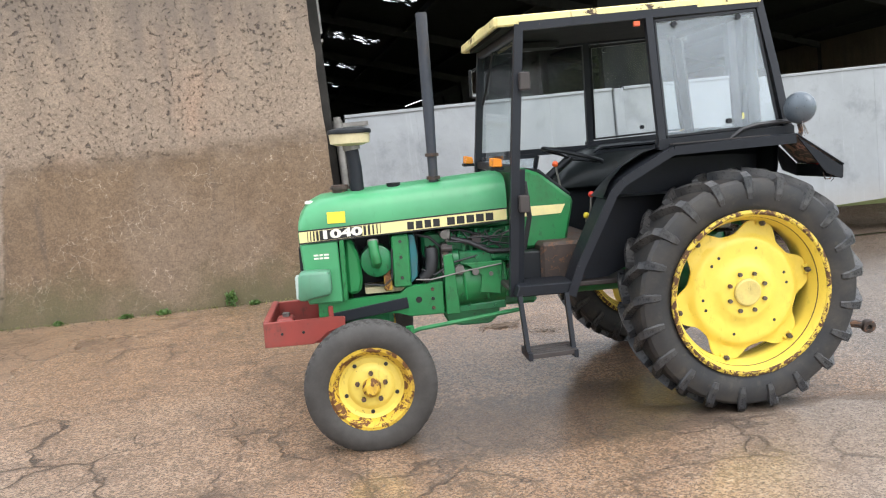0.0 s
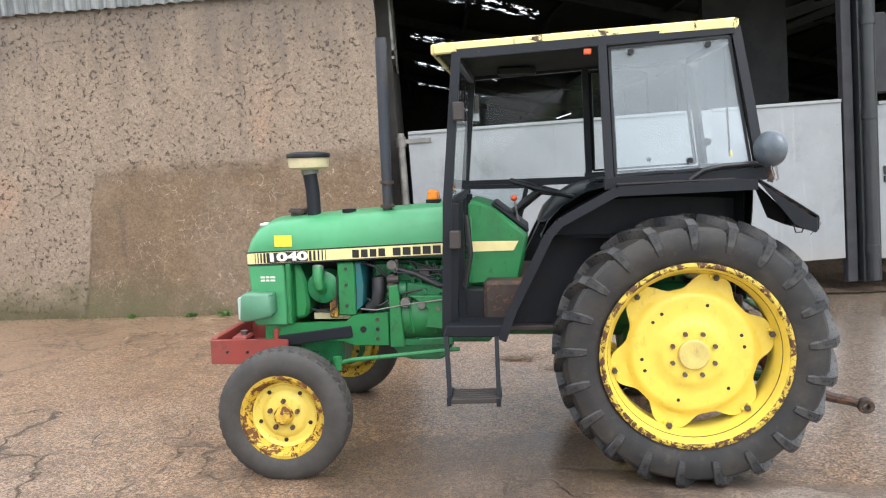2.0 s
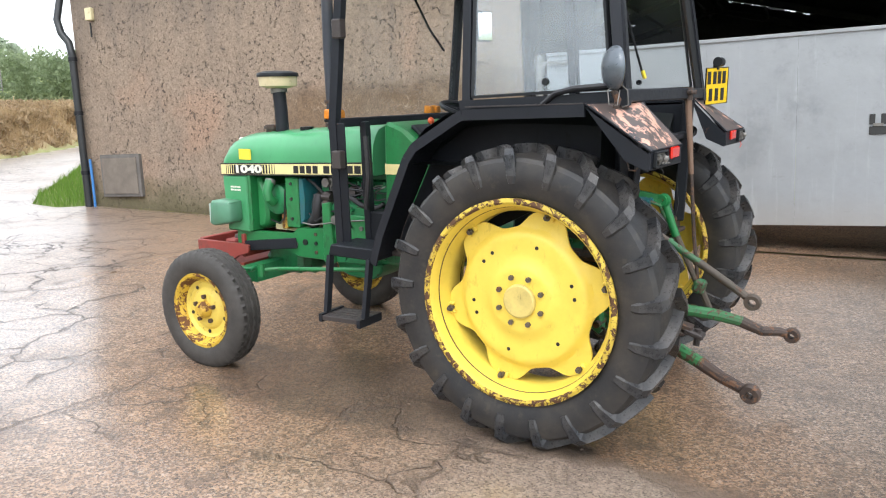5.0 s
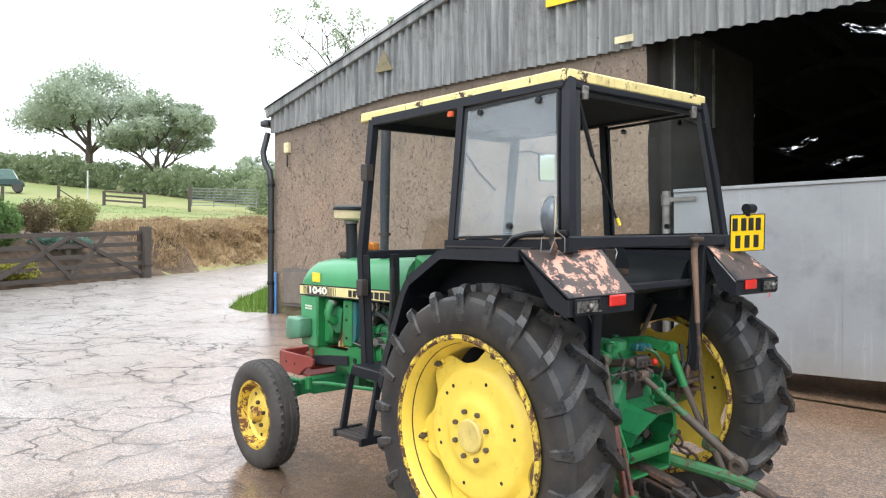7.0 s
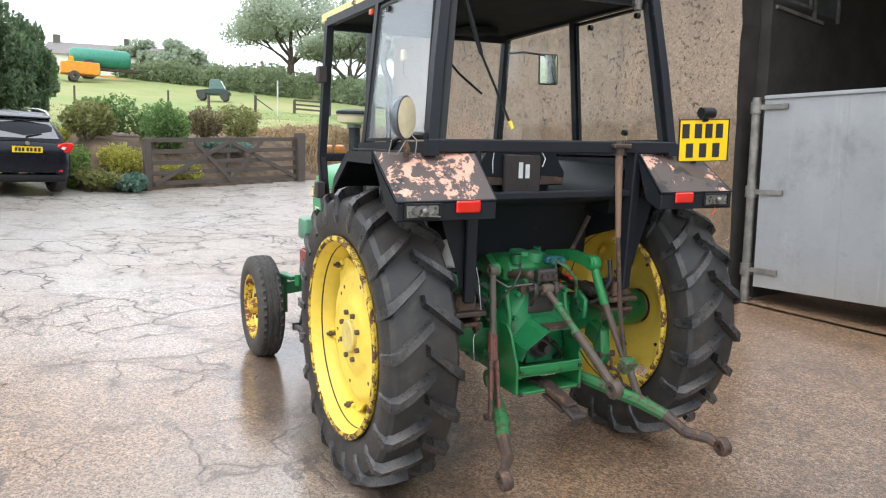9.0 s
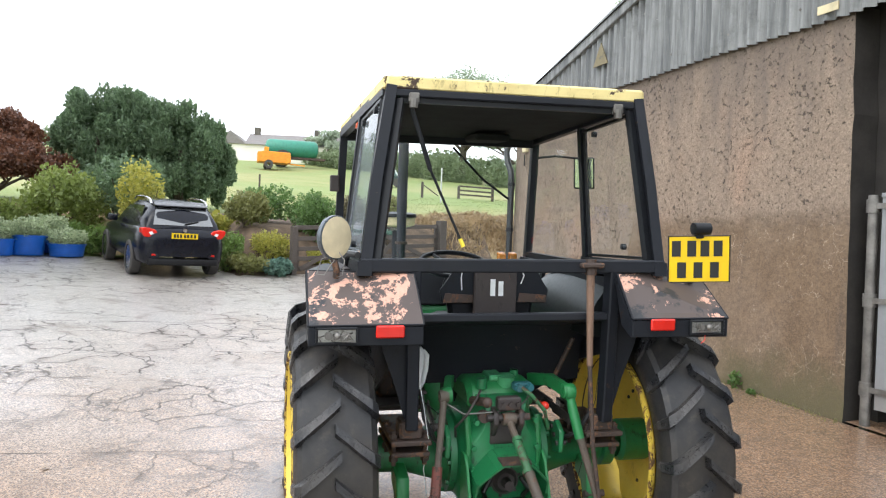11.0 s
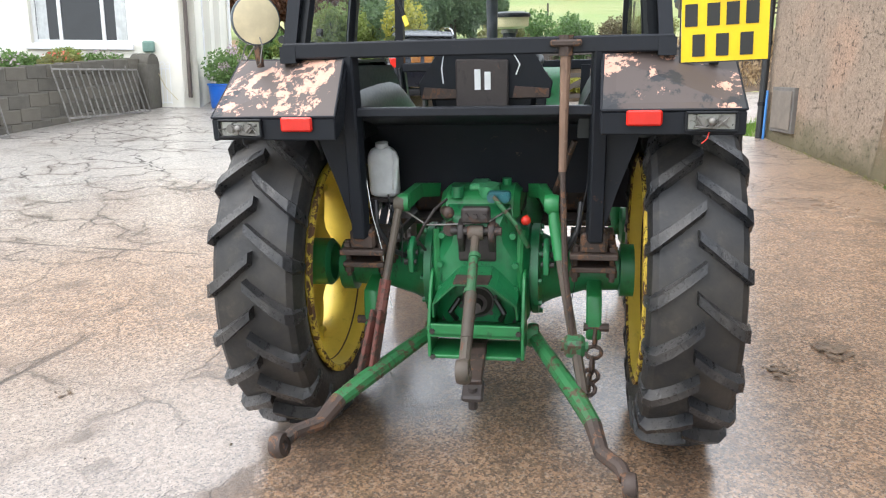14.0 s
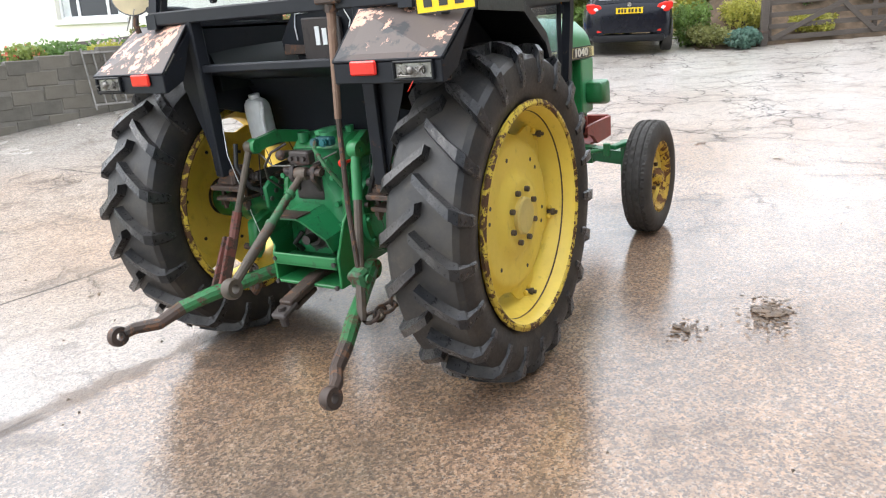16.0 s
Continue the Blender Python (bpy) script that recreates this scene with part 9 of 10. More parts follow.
shrub("mid_shrub", "leafy mid-green garden shrub", -15.6, 3.9, 1.8, 1.0, LEAF_MID, 71, 0.06, 3000, base=bed_z(-15.6, 3.9)[0])
shrub("dark_round_shrub", "dark green rounded shrub in the bed", -13.96, 5.3, 1.15, 1.3, LEAF_MID, 72, 0.045, 4600, base=bed_z(-13.96, 5.36)[0] - 0.05)
shrub("bed_shrub", "low green bedding shrub at the yard edge", -12.25, 3.68, 1.1, 0.5, LEAF_OLIVE, 73, 0.05, 1800, base=yard_z(-12.25, 3.68))
shrub("blue_juniper", "low blue-green spreading juniper", -12.2, 4.38, 0.75, 0.42, LEAF_BLUE, 74, 0.06, 1800, base=yard_z(-12.2, 4.38))
shrub("olive_bush", "rounded olive bush behind the gate", -15.5, 7.35, 1.2, 0.9, LEAF_OLIVE, 75, 0.035, 4200, 3, base=bed_z(-15.5, 7.35)[0] + 0.05)
shrub("russet_bush", "small russet rounded bush", -15.1, 6.4, 1.0, 0.85, LEAF_RUSSET, 76, 0.035, 3600, 3, base=bed_z(-15.1, 6.4)[0] + 0.05)
shrub("green_bush", "clipped green bush behind the gate", -15.2, 5.2, 1.2, 0.9, LEAF_MID, 77, 0.035, 3600, 3, base=bed_z(-15.2, 5.2)[0])
shrub("spreading_juniper", "flat spreading green juniper", -14.6, 6.75, 1.6, 0.35, LEAF_BLUE, 78, 0.05, 3000, squash=1.0, base=bed_z(-14.6, 6.75)[0])
shrub("gold_juniper", "golden low shrub behind the gate", -13.3, 5.55, 1.0, 0.42, LEAF_GOLD, 79, 0.04, 2200, base=bed_z(-13.3, 5.55)[0])
shrub("rear_shrub", "dark green shrub behind the house", -15.6, -3.3, 1.5, 1.3, LEAF_MID, 80, 0.06, 3200)
shrub("side_shrub", "green shrub beside the house", -15.2, -2.9, 1.3, 1.4, LEAF_MID, 81, 0.06, 2200)



def flower_bed():
    xs, ys = list(np.arange(-18.2, -11.5, 0.25)), list(np.arange(2.0, 10.6, 0.25))
    vs, fs = [], []
    for x in xs:
        for y in ys:
            z, d = bed_z(x, y)
            vs.append((x, y, (z + 0.03 + 0.03 * noise.noise(Vector((x * 2.1, y * 2.1, 1)))) if d > 0 else yard_z(x, y) - 0.06))
    n = len(ys)
    for i in range(len(xs) - 1):
        for j in range(n - 1):
            q = (i * n + j, (i + 1) * n + j, (i + 1) * n + j + 1, i * n + j + 1)
            if max(bed_z(vs[k][0], vs[k][1])[1] for k in q) > 0 and vs[q[0]][0] < -11.4:
                fs.append(q)
    tagged(raw("ground_bed", vs, fs, plain("bare_bed_soil", (0.11, 0.075, 0.048), 0.95, 0, 0.4, 4, 0.6), smooth=True), "sloping brown soil bed behind the field gate", "ground", kind="structure")


flower_bed()
BLUE_POT = plain("blue_plastic_tub", (0.01, 0.105, 0.46), 0.35, 0, 0.1)
SOIL = plain("dark_soil", (0.03, 0.022, 0.016), 0.95)


def tub(x, y, r, h, plant, seed, ph, label, flower=False):
    z = yard_z(x, y) if x > -14 else land_z(x, y)
    t = thing("plant_tub", label, "planter", "blue plant tubs", at=pose(x, y, z))
    b = B()
    lathe_z(b, [(r * 0.82, 0.0), (r * 0.86, 0.02), (r * 0.96, h * 0.93), (r * 1.02, h * 0.94), (r * 1.02, h), (r * 0.95, h), (r * 0.93, h * 0.9)], (0, 0), 28)
    part("tub", b, BLUE_POT, t)
    b = B()
    lathe_z(b, [(r * 0.93, h * 0.9), (0.0, h * 0.92)], (0, 0), 20)
    part("soil", b, SOIL, t)
    p = thing("tub_plant", {"p": "pale variegated rounded plant in a blue tub", "g": "leafy green and yellow plant in a blue tub"}["p" if plant == LEAF_PALE else "g"], "plant", "tub plants", at=pose(x, y, z + h * 0.9))
    foliage("leaves", [(0, 0, ph * 0.45, r * 1.15, r * 1.15, ph * 0.5), (r * 0.4, 0.1, ph * 0.4, r * 0.7, r * 0.7, ph * 0.4), (-r * 0.4, -0.1, ph * 0.4, r * 0.7, r * 0.7, ph * 0.4)], 1900, 0.04, plant, p, seed)
    if flower:
        foliage("flower_heads", [(r * 0.9, r * 0.3, ph * 0.5, 0.12, 0.12, 0.1), (-0.1, r * 0.8, ph * 0.7, 0.12, 0.12, 0.1), (r * 0.4, r * 0.6, ph * 0.95, 0.12, 0.12, 0.1)], 260, 0.03, FLOWER, p, seed)


tub(-9.35, -1.45, 0.37, 0.48, LEAF_MID, 91, 0.75, "blue plastic tub with a hydrangea by the house", True)
tub(-10.35, -1.6, 0.36, 0.42, LEAF_LIME, 92, 0.8, "blue plastic tub with a leafy shrub")
tub(-13.2, -1.75, 0.34, 0.38, LEAF_PALE, 93, 0.5, "blue plastic tub with pale foliage")
tub(-13.6, -1.25, 0.4, 0.46, LEAF_PALE, 94, 0.5, "round blue plastic tub with pale foliage")
tub(-14.3, -0.95, 0.38, 0.46, LEAF_PALE, 95, 0.55, "blue plastic tub at the back")
tub(-13.75, -0.45, 0.42, 0.3, LEAF_PALE, 96, 0.42, "wide low blue plastic tub with pale plant")
tub(-11.3, -1.75, 0.34, 0.42, LEAF_MID, 97, 0.6, "blue plastic tub against the house wall")

# ---- parked car ----
CAR_PAINT = plain("dark_navy_car_paint", (0.006, 0.007, 0.012), 0.22, 0.0, 0.08, 3, 0.0, Specular_IOR_Level=0.28)
CAR_TRIM = plain("black_car_trim", (0.012, 0.012, 0.013), 0.6, Specular_IOR_Level=0.2)
CAR_GLASS = plain("tinted_car_glass", (0.03, 0.033, 0.035), 0.06, 0, 0.1, 3, 0.0, Coat_Weight=1.0, Coat_IOR=2.2)


def parked_car():
    a = 200.0
    g0 = yard_z(-11.6, 2.2)
    slope = math.degrees(math.atan2(yard_z(-14.1, 1.6) - g0, 2.6))
    car = thing("parked_car", "dark navy compact sport utility car parked on the yard", "car", at=Matrix.Translation((-11.46, 2.14, g0)) @ Matrix.Rotation(radians(a), 4, "Z") @ Matrix.Rotation(radians(-slope), 4, "Y"))
    b = B()
    secs = []
    for x, w, zb, zs, zt in ((-0.87, 0.56, 0.46, 0.62, 0.78), (-0.85, 0.70, 0.40, 0.64, 0.92), (-0.79, 0.79, 0.34, 0.68, 1.0), (-0.66, 0.85, 0.30, 0.70, 1.04), (-0.30, 0.885, 0.28, 0.72, 1.05), (0.6, 0.895, 0.28, 0.70, 1.02), (1.6, 0.89, 0.28, 0.70, 1.0), (2.4, 0.88, 0.28, 0.70, 0.97), (3.1, 0.83, 0.30, 0.66, 0.88), (3.42, 0.70, 0.36, 0.6, 0.76), (3.52, 0.55, 0.42, 0.55, 0.64)):
        h = [(x, -w * 0.84, zb), (x, -w * 0.97, zb + 0.07), (x, -w, zs - 0.1), (x, -w, zs), (x, -w * 0.97, zs + (zt - zs) * 0.55), (x, -w * 0.91, zs + (zt - zs) * 0.88), (x, -w * 0.8, zt), (x, 0, zt + 0.02)]
        secs.append(h + [(p[0], -p[1], p[2]) for p in h[-2::-1]])
    loft(b, secs)
    body = part("car_body", b, CAR_PAINT, car, "dark navy body shell", angle=60)
    b = B()
    secs = []
    for x, wl, wt, zt in ((-0.76, 0.74, 0.66, 1.06), (-0.60, 0.77, 0.6, 1.32), (-0.42, 0.79, 0.56, 1.47), (-0.2, 0.80, 0.555, 1.535), (0.2, 0.81, 0.56, 1.565), (0.9, 0.81, 0.56, 1.56), (1.4, 0.80, 0.55, 1.48), (1.9, 0.78, 0.54, 1.25), (2.3, 0.76, 0.64, 1.0)):
        h = [(x, -wl, 0.96), (x, -wl * 0.97, 0.96 + (zt - 0.96) * 0.35), (x, -wt - 0.05, zt - (zt - 0.96) * 0.25), (x, -wt + 0.01, zt - 0.05), (x, -wt + 0.12, zt - 0.01), (x, 0, zt + 0.012)]
        secs.append(h + [(p[0], -p[1], p[2]) for p in h[-2::-1]])
    loft(b, secs)
    part("car_cabin", b, CAR_PAINT, car, "dark roof and pillars", angle=60)

    def quad(name, pts, material, label="", parent=None):
        q = B()
        vs = [q.verts.new(p) for p in pts]
        q.faces.new(vs)
        r = bmesh.ops.extrude_face_region(q, geom=list(q.faces))
        n = (Vector(pts[1]) - Vector(pts[0])).cross(Vector(pts[2]) - Vector(pts[0])).normalized() * 0.01
        bmesh.ops.translate(q, vec=n, verts=[v for v in r["geom"] if isinstance(v, bmesh.types.BMVert)])
        return part(name, q, material, parent or car, label, smooth=False)

    quad("rear_window", [(-0.755, 0.60, 1.09), (-0.755, -0.60, 1.09), (-0.475, -0.50, 1.455), (-0.475, 0.50, 1.455)][::-1], CAR_GLASS, "dark tinted rear window")
    for o in (-1, 1):
        quad("side_window", [(-0.40, o * 0.80, 1.06), (1.85, o * 0.775, 1.05), (1.35, o * 0.63, 1.40), (-0.1, o * 0.635, 1.44)], GLASS_DARK, "dark side windows")
        q = B()
        prism(q, [(o * 0.52, 0.91), (o * 0.60, 0.84), (o * 0.76, 0.84), (o * 0.835, 0.93), (o * 0.835, 1.02), (o * 0.70, 1.03), (o * 0.56, 0.99)], "x", -0.845, -0.62, 0.012)
        tl = part("tail_light", q, RED_LENS, car, "red tail lamp cluster")
        q = B()
        prism(q, [(o * 0.60, 0.91), (o * 0.66, 0.89), (o * 0.70, 0.94), (o * 0.64, 0.96)], "x", -0.851, -0.84)
        part("reversing_lens", q, WHITE_PLASTIC, tl, "pale clear lens")
        q = B()
        box(q, -0.865, -0.82, o * 0.56 - 0.07, o * 0.56 + 0.07, 0.47, 0.52, 0.01)
        part("fog_reflector", q, RED_LENS, car, "red bumper reflector")
        q = B()
        tube(q, [(-0.35, o * 0.56, 1.49), (-0.2, o * 0.56, 1.58), (0.2, o * 0.565, 1.61), (1.0, o * 0.565, 1.60), (1.25, o * 0.56, 1.52)], 0.02, 8)
        part("roof_rail", q, CHROME, car, "silver roof rail")
        q = B()
        box(q, 1.55, 1.72, min(o * 0.84, o * 1.04), max(o * 0.84, o * 1.04), 1.0, 1.14, 0.03, seg=2)
        part("door_mirror", q, CAR_PAINT, car, "navy door mirror")
        for x in (0.0, 2.64):
            q = B()
            lathe(q, [(o * 0.70, 0.25), (o * 0.70, 0.34), (o * 0.72, 0.36), (o * 0.88, 0.36), (o * 0.905, 0.34), (o * 0.905, 0.25)], 32, (x, 0, 0.36))
            wh = part("car_wheel", q, RUBBER_OLD, car, "black road tyre")
            q = B()
            lathe(q, [(o * 0.87, 0.25), (o * 0.895, 0.24), (o * 0.885, 0.1), (o * 0.895, 0.0)], 20, (x, 0, 0.36))
            part("alloy_rim", q, CHROME, wh, "silver alloy rim")
    b = B()
    box(b, -0.88, -0.6, -0.70, 0.70, 0.28, 0.42, 0.04, seg=2)
    part("rear_skirt", b, CAR_TRIM, car, "black lower bumper")
    b = B()
    prism(b, [(-0.56, 1.47), (-0.25, 1.56), (-0.22, 1.52), (-0.5, 1.44)], "y", -0.53, 0.53, 0.01)
    part("roof_spoiler", b, CAR_PAINT, car, "dark tailgate spoiler")
    b = B()
    box(b, -0.885, -0.86, -0.26, 0.26, 0.83, 0.94, 0.0)
    pl = part("car_plate", b, PLATE_YELLOW, car, "yellow number plate with black bars", smooth=False)
    for y in (-0.2, -0.13, -0.06, 0.0, 0.08, 0.14, 0.2):
        b = B()
        box(b, -0.889, -0.886, y - 0.022, y + 0.022, 0.85, 0.92)
        part("plate_bar", b, DECAL_BLACK, pl, smooth=False)
    b = B()
    cyl(b, (-0.86, 0, 1.0), (-0.875, 0, 1.0), 0.04, 16)
    part("badge", b, CHROME, car, "small chrome badge")
    b = B()
    bar(b, (-0.755, -0.02, 1.12), (-0.70, -0.3, 1.17), 0.02, 0.02)
    part("rear_wiper", b, CAR_TRIM, car, "black rear wiper")


parked_car()

# ---- house ----
HOUSE_WHITE = Nodes("cream_house_paint")
_n, _f = HOUSE_WHITE.noise(1.1, 5), HOUSE_WHITE.noise(40, 4, 0.7)
HOUSE_WHITE = HOUSE_WHITE.set(HOUSE_WHITE.mix(HOUSE_WHITE.ramp(_n, 0.35, 0.75), (0.78, 0.75, 0.66), (0.7, 0.68, 0.61)), 0.85, 0, HOUSE_WHITE.bump(_f, 0.4, 0.008))
PVC = plain("white_window_frame", (0.8, 0.8, 0.8), 0.4, 0, 0.04)
SLATE = plain("grey_slate", (0.08, 0.08, 0.085), 0.7)
CURTAIN = plain("pale_net_curtain", (0.6, 0.62, 0.62), 0.8)


def house():
    ang = 286.0
    hm = Matrix.Translation((-9.2, -1.97, 0)) @ Matrix.Rotation(radians(ang), 4, "Z")
    h = thing("farmhouse", "cream-painted rendered farmhouse with white windows", "house", at=hm)
    # local x runs along the front, local -y is into the house... y positive is outward to the yard's left-hand side
    depth = 4.0
    base, top = -0.2, 5.4

    def wall(name, length, openings, at):
        b = B()
        xs = sorted({0.0, length, *[v for o in openings for v in (o[0], o[1])]})
        for xa, xb in zip(xs, xs[1:]):
            zs = [(base, top)]
            for o in openings:
                if o[0] <= xa and xb <= o[1]:
                    zs = [(base, o[2]), (o[3], top)]
            for za, zb in zs:
                box(b, xa, xb, -0.3, 0.0, za, zb)
        bmesh.ops.remove_doubles(b, verts=b.verts, dist=0.0005)
        ob = part(name, b, HOUSE_WHITE, h, "cream rendered wall", smooth=False)
        ob.matrix_local = at
        for o in openings:
            n = o[4]
            w, z0, z1 = o[1] - o[0], o[2], o[3]
            b = B()
            box(b, o[0], o[1], -0.18, -0.17, z0, z1)
            wi = part("window", b, GLASS_DARK, h, "white framed window with dark glass", smooth=False)
            wi.matrix_local = at
            for za in (z0, z1 - 0.07):
                b = B()
                box(b, o[0], o[1], -0.2, -0.14, za, za + 0.07, 0.008)
                part("window_frame", b, PVC, wi, "white window frame")
            for x in [o[0] + 0.035, o[1] - 0.035] + [o[0] + w * f for f in n]:
                b = B()
                box(b, x - 0.035, x + 0.035, -0.2, -0.135, z0 + 0.05, z1 - 0.05, 0.008)
                part("window_frame", b, PVC, wi, "white window frame")
            b = B()
            box(b, o[0] - 0.08, o[1] + 0.08, -0.14, 0.07, z0 - 0.12, z0, 0.012)
            part("sill", b, PVC, wi, "white window sill")
            for x in (o[0] + 0.08, o[1] - 0.28):
                b = B()
                pts = [(x + 0.2 * i / 12, -0.165 + 0.004 * math.sin(i * 1.8)) for i in range(13)]
                vs = [(b.verts.new((p[0], p[1], z0 + 0.05)), b.verts.new((p[0], p[1], z1 - 0.05))) for p in pts]
                for p, q in zip(vs, vs[1:]):
                    b.faces.new((p[0], q[0], q[1], p[1]))
                part("curtain", b, CURTAIN, wi, "pale net curtain")
        return ob

    ident = Matrix.Identity(4)
    wall("front_wall", 13.0, [(1.26, 3.08, 2.02, 3.25, (0.28, 0.72)), (6.75, 8.6, 2.0, 3.25, (0.28, 0.72)), (10.4, 11.9, 2.0, 3.25, (0.5,))], ident)
    side = Matrix.Rotation(radians(-90), 4, "Z") @ Matrix.Diagonal((1, -1, 1, 1))
    wall("side_wall", depth, [(0.7, 1.65, 1.55, 3.4, (0.5,)), (2.1, 2.9, 1.75, 3.3, (0.5,))], side)
    b = B()
    prism(b, [(0.3, top), (-depth / 2, top + 1.8), (-depth - 0.3, top)], "x", -0.2, 13.2)
    part("roof", b, SLATE, h, "grey slate roof", smooth=False)
    b = B()
    box(b, 12.7, 13.0, -depth, -0.31, base, top)
    box(b, 0.0, 13.0, -depth - 0.3, -depth - 0.01, base, top)
    part("back_walls", b, HOUSE_WHITE, h, "", smooth=False)
    b = B()
    tube(b, [(0.16, 0.07, 1.0), (0.16, 0.07, 5.3)], 0.04, 12)
    part("drainpipe", b, plain("brown_drainpipe", (0.09, 0.07, 0.06), 0.5), h, "brown drainpipe")
    b = B()
    tube(b, [(-0.06, -depth + 0.1, 0.9), (-0.06, -depth + 0.1, 5.3)], 0.04, 12)
    part("side_drainpipe", b, PVC, h, "white drainpipe")
    b = B()
    box(b, 0.78, 1.0, 0.01, 0.14, 1.86, 2.08, 0.03)
    part("hose_bracket", b, plain("grey_green_plastic", (0.14, 0.24, 0.2), 0.5), h, "grey-green hose bracket")
    b = B()
    tube(b, [(0.9, 0.07, 1.9), (0.8, 0.09, 1.6), (0.62, 0.1, 1.2), (0.4, 0.1, 0.95)], 0.008, 6)
    part("hose", b, CREAM_DIRTY, h, "thin pale hose")


house()

# ---- garden wall, railings ----
BLOCK = Nodes("mossy_concrete_block")
_a, _c = BLOCK.noise(7, 6, 0.7), BLOCK.noise(45, 4, 0.75)
_col = BLOCK.mix(_a, (0.05, 0.046, 0.038), (0.13, 0.12, 0.1))
_col = BLOCK.mix(BLOCK.ramp(BLOCK.random(), 0, 1, 0, 0.4), _col, (0.16, 0.14, 0.11))
_col = BLOCK.mix(BLOCK.ramp(BLOCK.noise(3, 5), 0.55, 0.75, 0, 0.6), _col, (0.06, 0.075, 0.03))
BLOCK = BLOCK.set(_col, 0.9, 0, BLOCK.bump(_c, 0.6, 0.01))
MORTAR = plain("grey_mortar", (0.13, 0.12, 0.105), 0.95)
WALL_LINE = [(-8.65, -2.95), (-4.7, -3.05), (-1.2, -4.05), (5.0, -5.6)]


def wall_point(s):
    for a, c in zip(WALL_LINE, WALL_LINE[1:]):
        n = math.dist(a, c)
        if s <= n:
            return a[0] + (c[0] - a[0]) * s / n, a[1] + (c[1] - a[1]) * s / n, heading(a, c)
        s -= n
    return c[0], c[1], heading(a, c)


def garden_wall():
    w = thing("garden_wall", "mossy grey concrete block garden wall", "wall", kind="structure")
    bl = mesh_of(box(B(), 0.004, 0.446, -0.1, 0.1, 0.004, 0.211, 0.012), "block", BLOCK)
    total = sum(math.dist(a, c) for a, c in zip(WALL_LINE, WALL_LINE[1:]))
    rng = random.Random(9)
    s = 0.0
    core = B()
    while s < total - 0.5:
        x, y, a = wall_point(s)
        z = yard_z(x, y) - 0.12
        high = 5
        for c in range(high):
            xx, yy, aa = wall_point(s + (0.22 if c % 2 else 0.0))
            ob = new("block", bl)
            ob.parent = w
            ob.matrix_local = Matrix.Translation((xx, yy, z + 0.215 * c)) @ Matrix.Rotation(radians(aa + rng.uniform(-0.6, 0.6)), 4, "Z")
            ob.location.y += rng.uniform(-0.006, 0.006)
        x2, y2, a2 = wall_point(s + 0.45)
        zz = z + 0.215 * high - 0.015
        mid = Vector(((x + x2) / 2, (y + y2) / 2, (z + zz) / 2))
        box(core, -0.235, 0.235, -0.088, 0.088, -(zz - z) / 2, (zz - z) / 2, 0, Matrix.Translation(mid) @ Matrix.Rotation(radians(heading((x, y), (x2, y2))), 4, "Z"))
        s += 0.45
    part("mortar_core", core, MORTAR, w, smooth=False)
    p = thing("wall_pillar", "rounded stone pillar at the wall end", "pillar", kind="structure", at=sit(-8.75, -2.85))
    b = B()
    box(b, -0.24, 0.24, -0.2, 0.2, -0.1, 0.86, 0.05, seg=2)
    lathe(b, [(-0.19, 0.0), (-0.19, 0.22), (0.19, 0.22), (0.19, 0.0)], 20, (0, 0, 0.82))
    part("stone", b, BLOCK, p)


garden_wall()


plain("weathered_rail", (0.17, 0.16, 0.145), 0.6, 0.2, 0.3, 8)


def railing(x0, x1, y, lean, z0, label):
    n = x1 - x0
    r = thing("railing_panel", label, "railing", "leaning railings", at=Matrix.Translation((x0, y, z0)) @ Matrix.Rotation(radians(lean[1]), 4, "Z") @ Matrix.Rotation(radians(lean[0]), 4, "X"))
    grey = MATS["weathered_rail"]
    for z in (0.06, 0.86):
        b = B()
        bar(b, (0, 0, z), (n, 0, z), 0.025, 0.03)
        part("rail", b, grey, r)
    k = round(n / 0.17)
    for i in range(k + 1):
        b = B()
        cyl(b, (n * i / k, 0, -0.02 if i in (0, k) else 0.06), (n * i / k, 0, 0.93 if i % 4 == 2 else 0.87), 0.014, 8)
        part("railing_bar", b, grey, r)


railing(-8.35, -5.95, -2.55, (16, -1), yard_z(-7, -2.6) + 0.02, "grey galvanised railing panel leaning on the block wall")
railing(-4.75, -2.45, -2.75, (16, -14), yard_z(-3.6, -3) + 0.02, "grey steel railing panel propped against the wall")


def garden_gate():
    g = thing("garden_gate", "small cream wrought-iron garden gate", "gate", at=Matrix.Translation((-9.28, -2.2, yard_z(-9.1, -2.3))) @ Matrix.Rotation(radians(308), 4, "Z"))
    for i in range(7):
        b = B()
        cyl(b, (0.08 * i + 0.05, 0, 0.06), (0.08 * i + 0.05, 0, 0.8 + 0.04 * math.sin(math.pi * i / 6)), 0.009, 6)
        part("bar", b, PVC, g)
    for z in (0.1, 0.75):
        b = B()
        bar(b, (0.03, 0, z), (0.56, 0, z), 0.015, 0.02)
        part("rail", b, PVC, g)
    b = B()
    for i in range(5):
        c = Vector((0.1 + 0.1 * i, 0, 0.84))
        tube(b, [c + Vector((0.04 * math.cos(t), 0, 0.04 * math.sin(t))) for t in np.linspace(0, 5.5, 10)], 0.006, 5)
    part("scrolls", b, PVC, g)


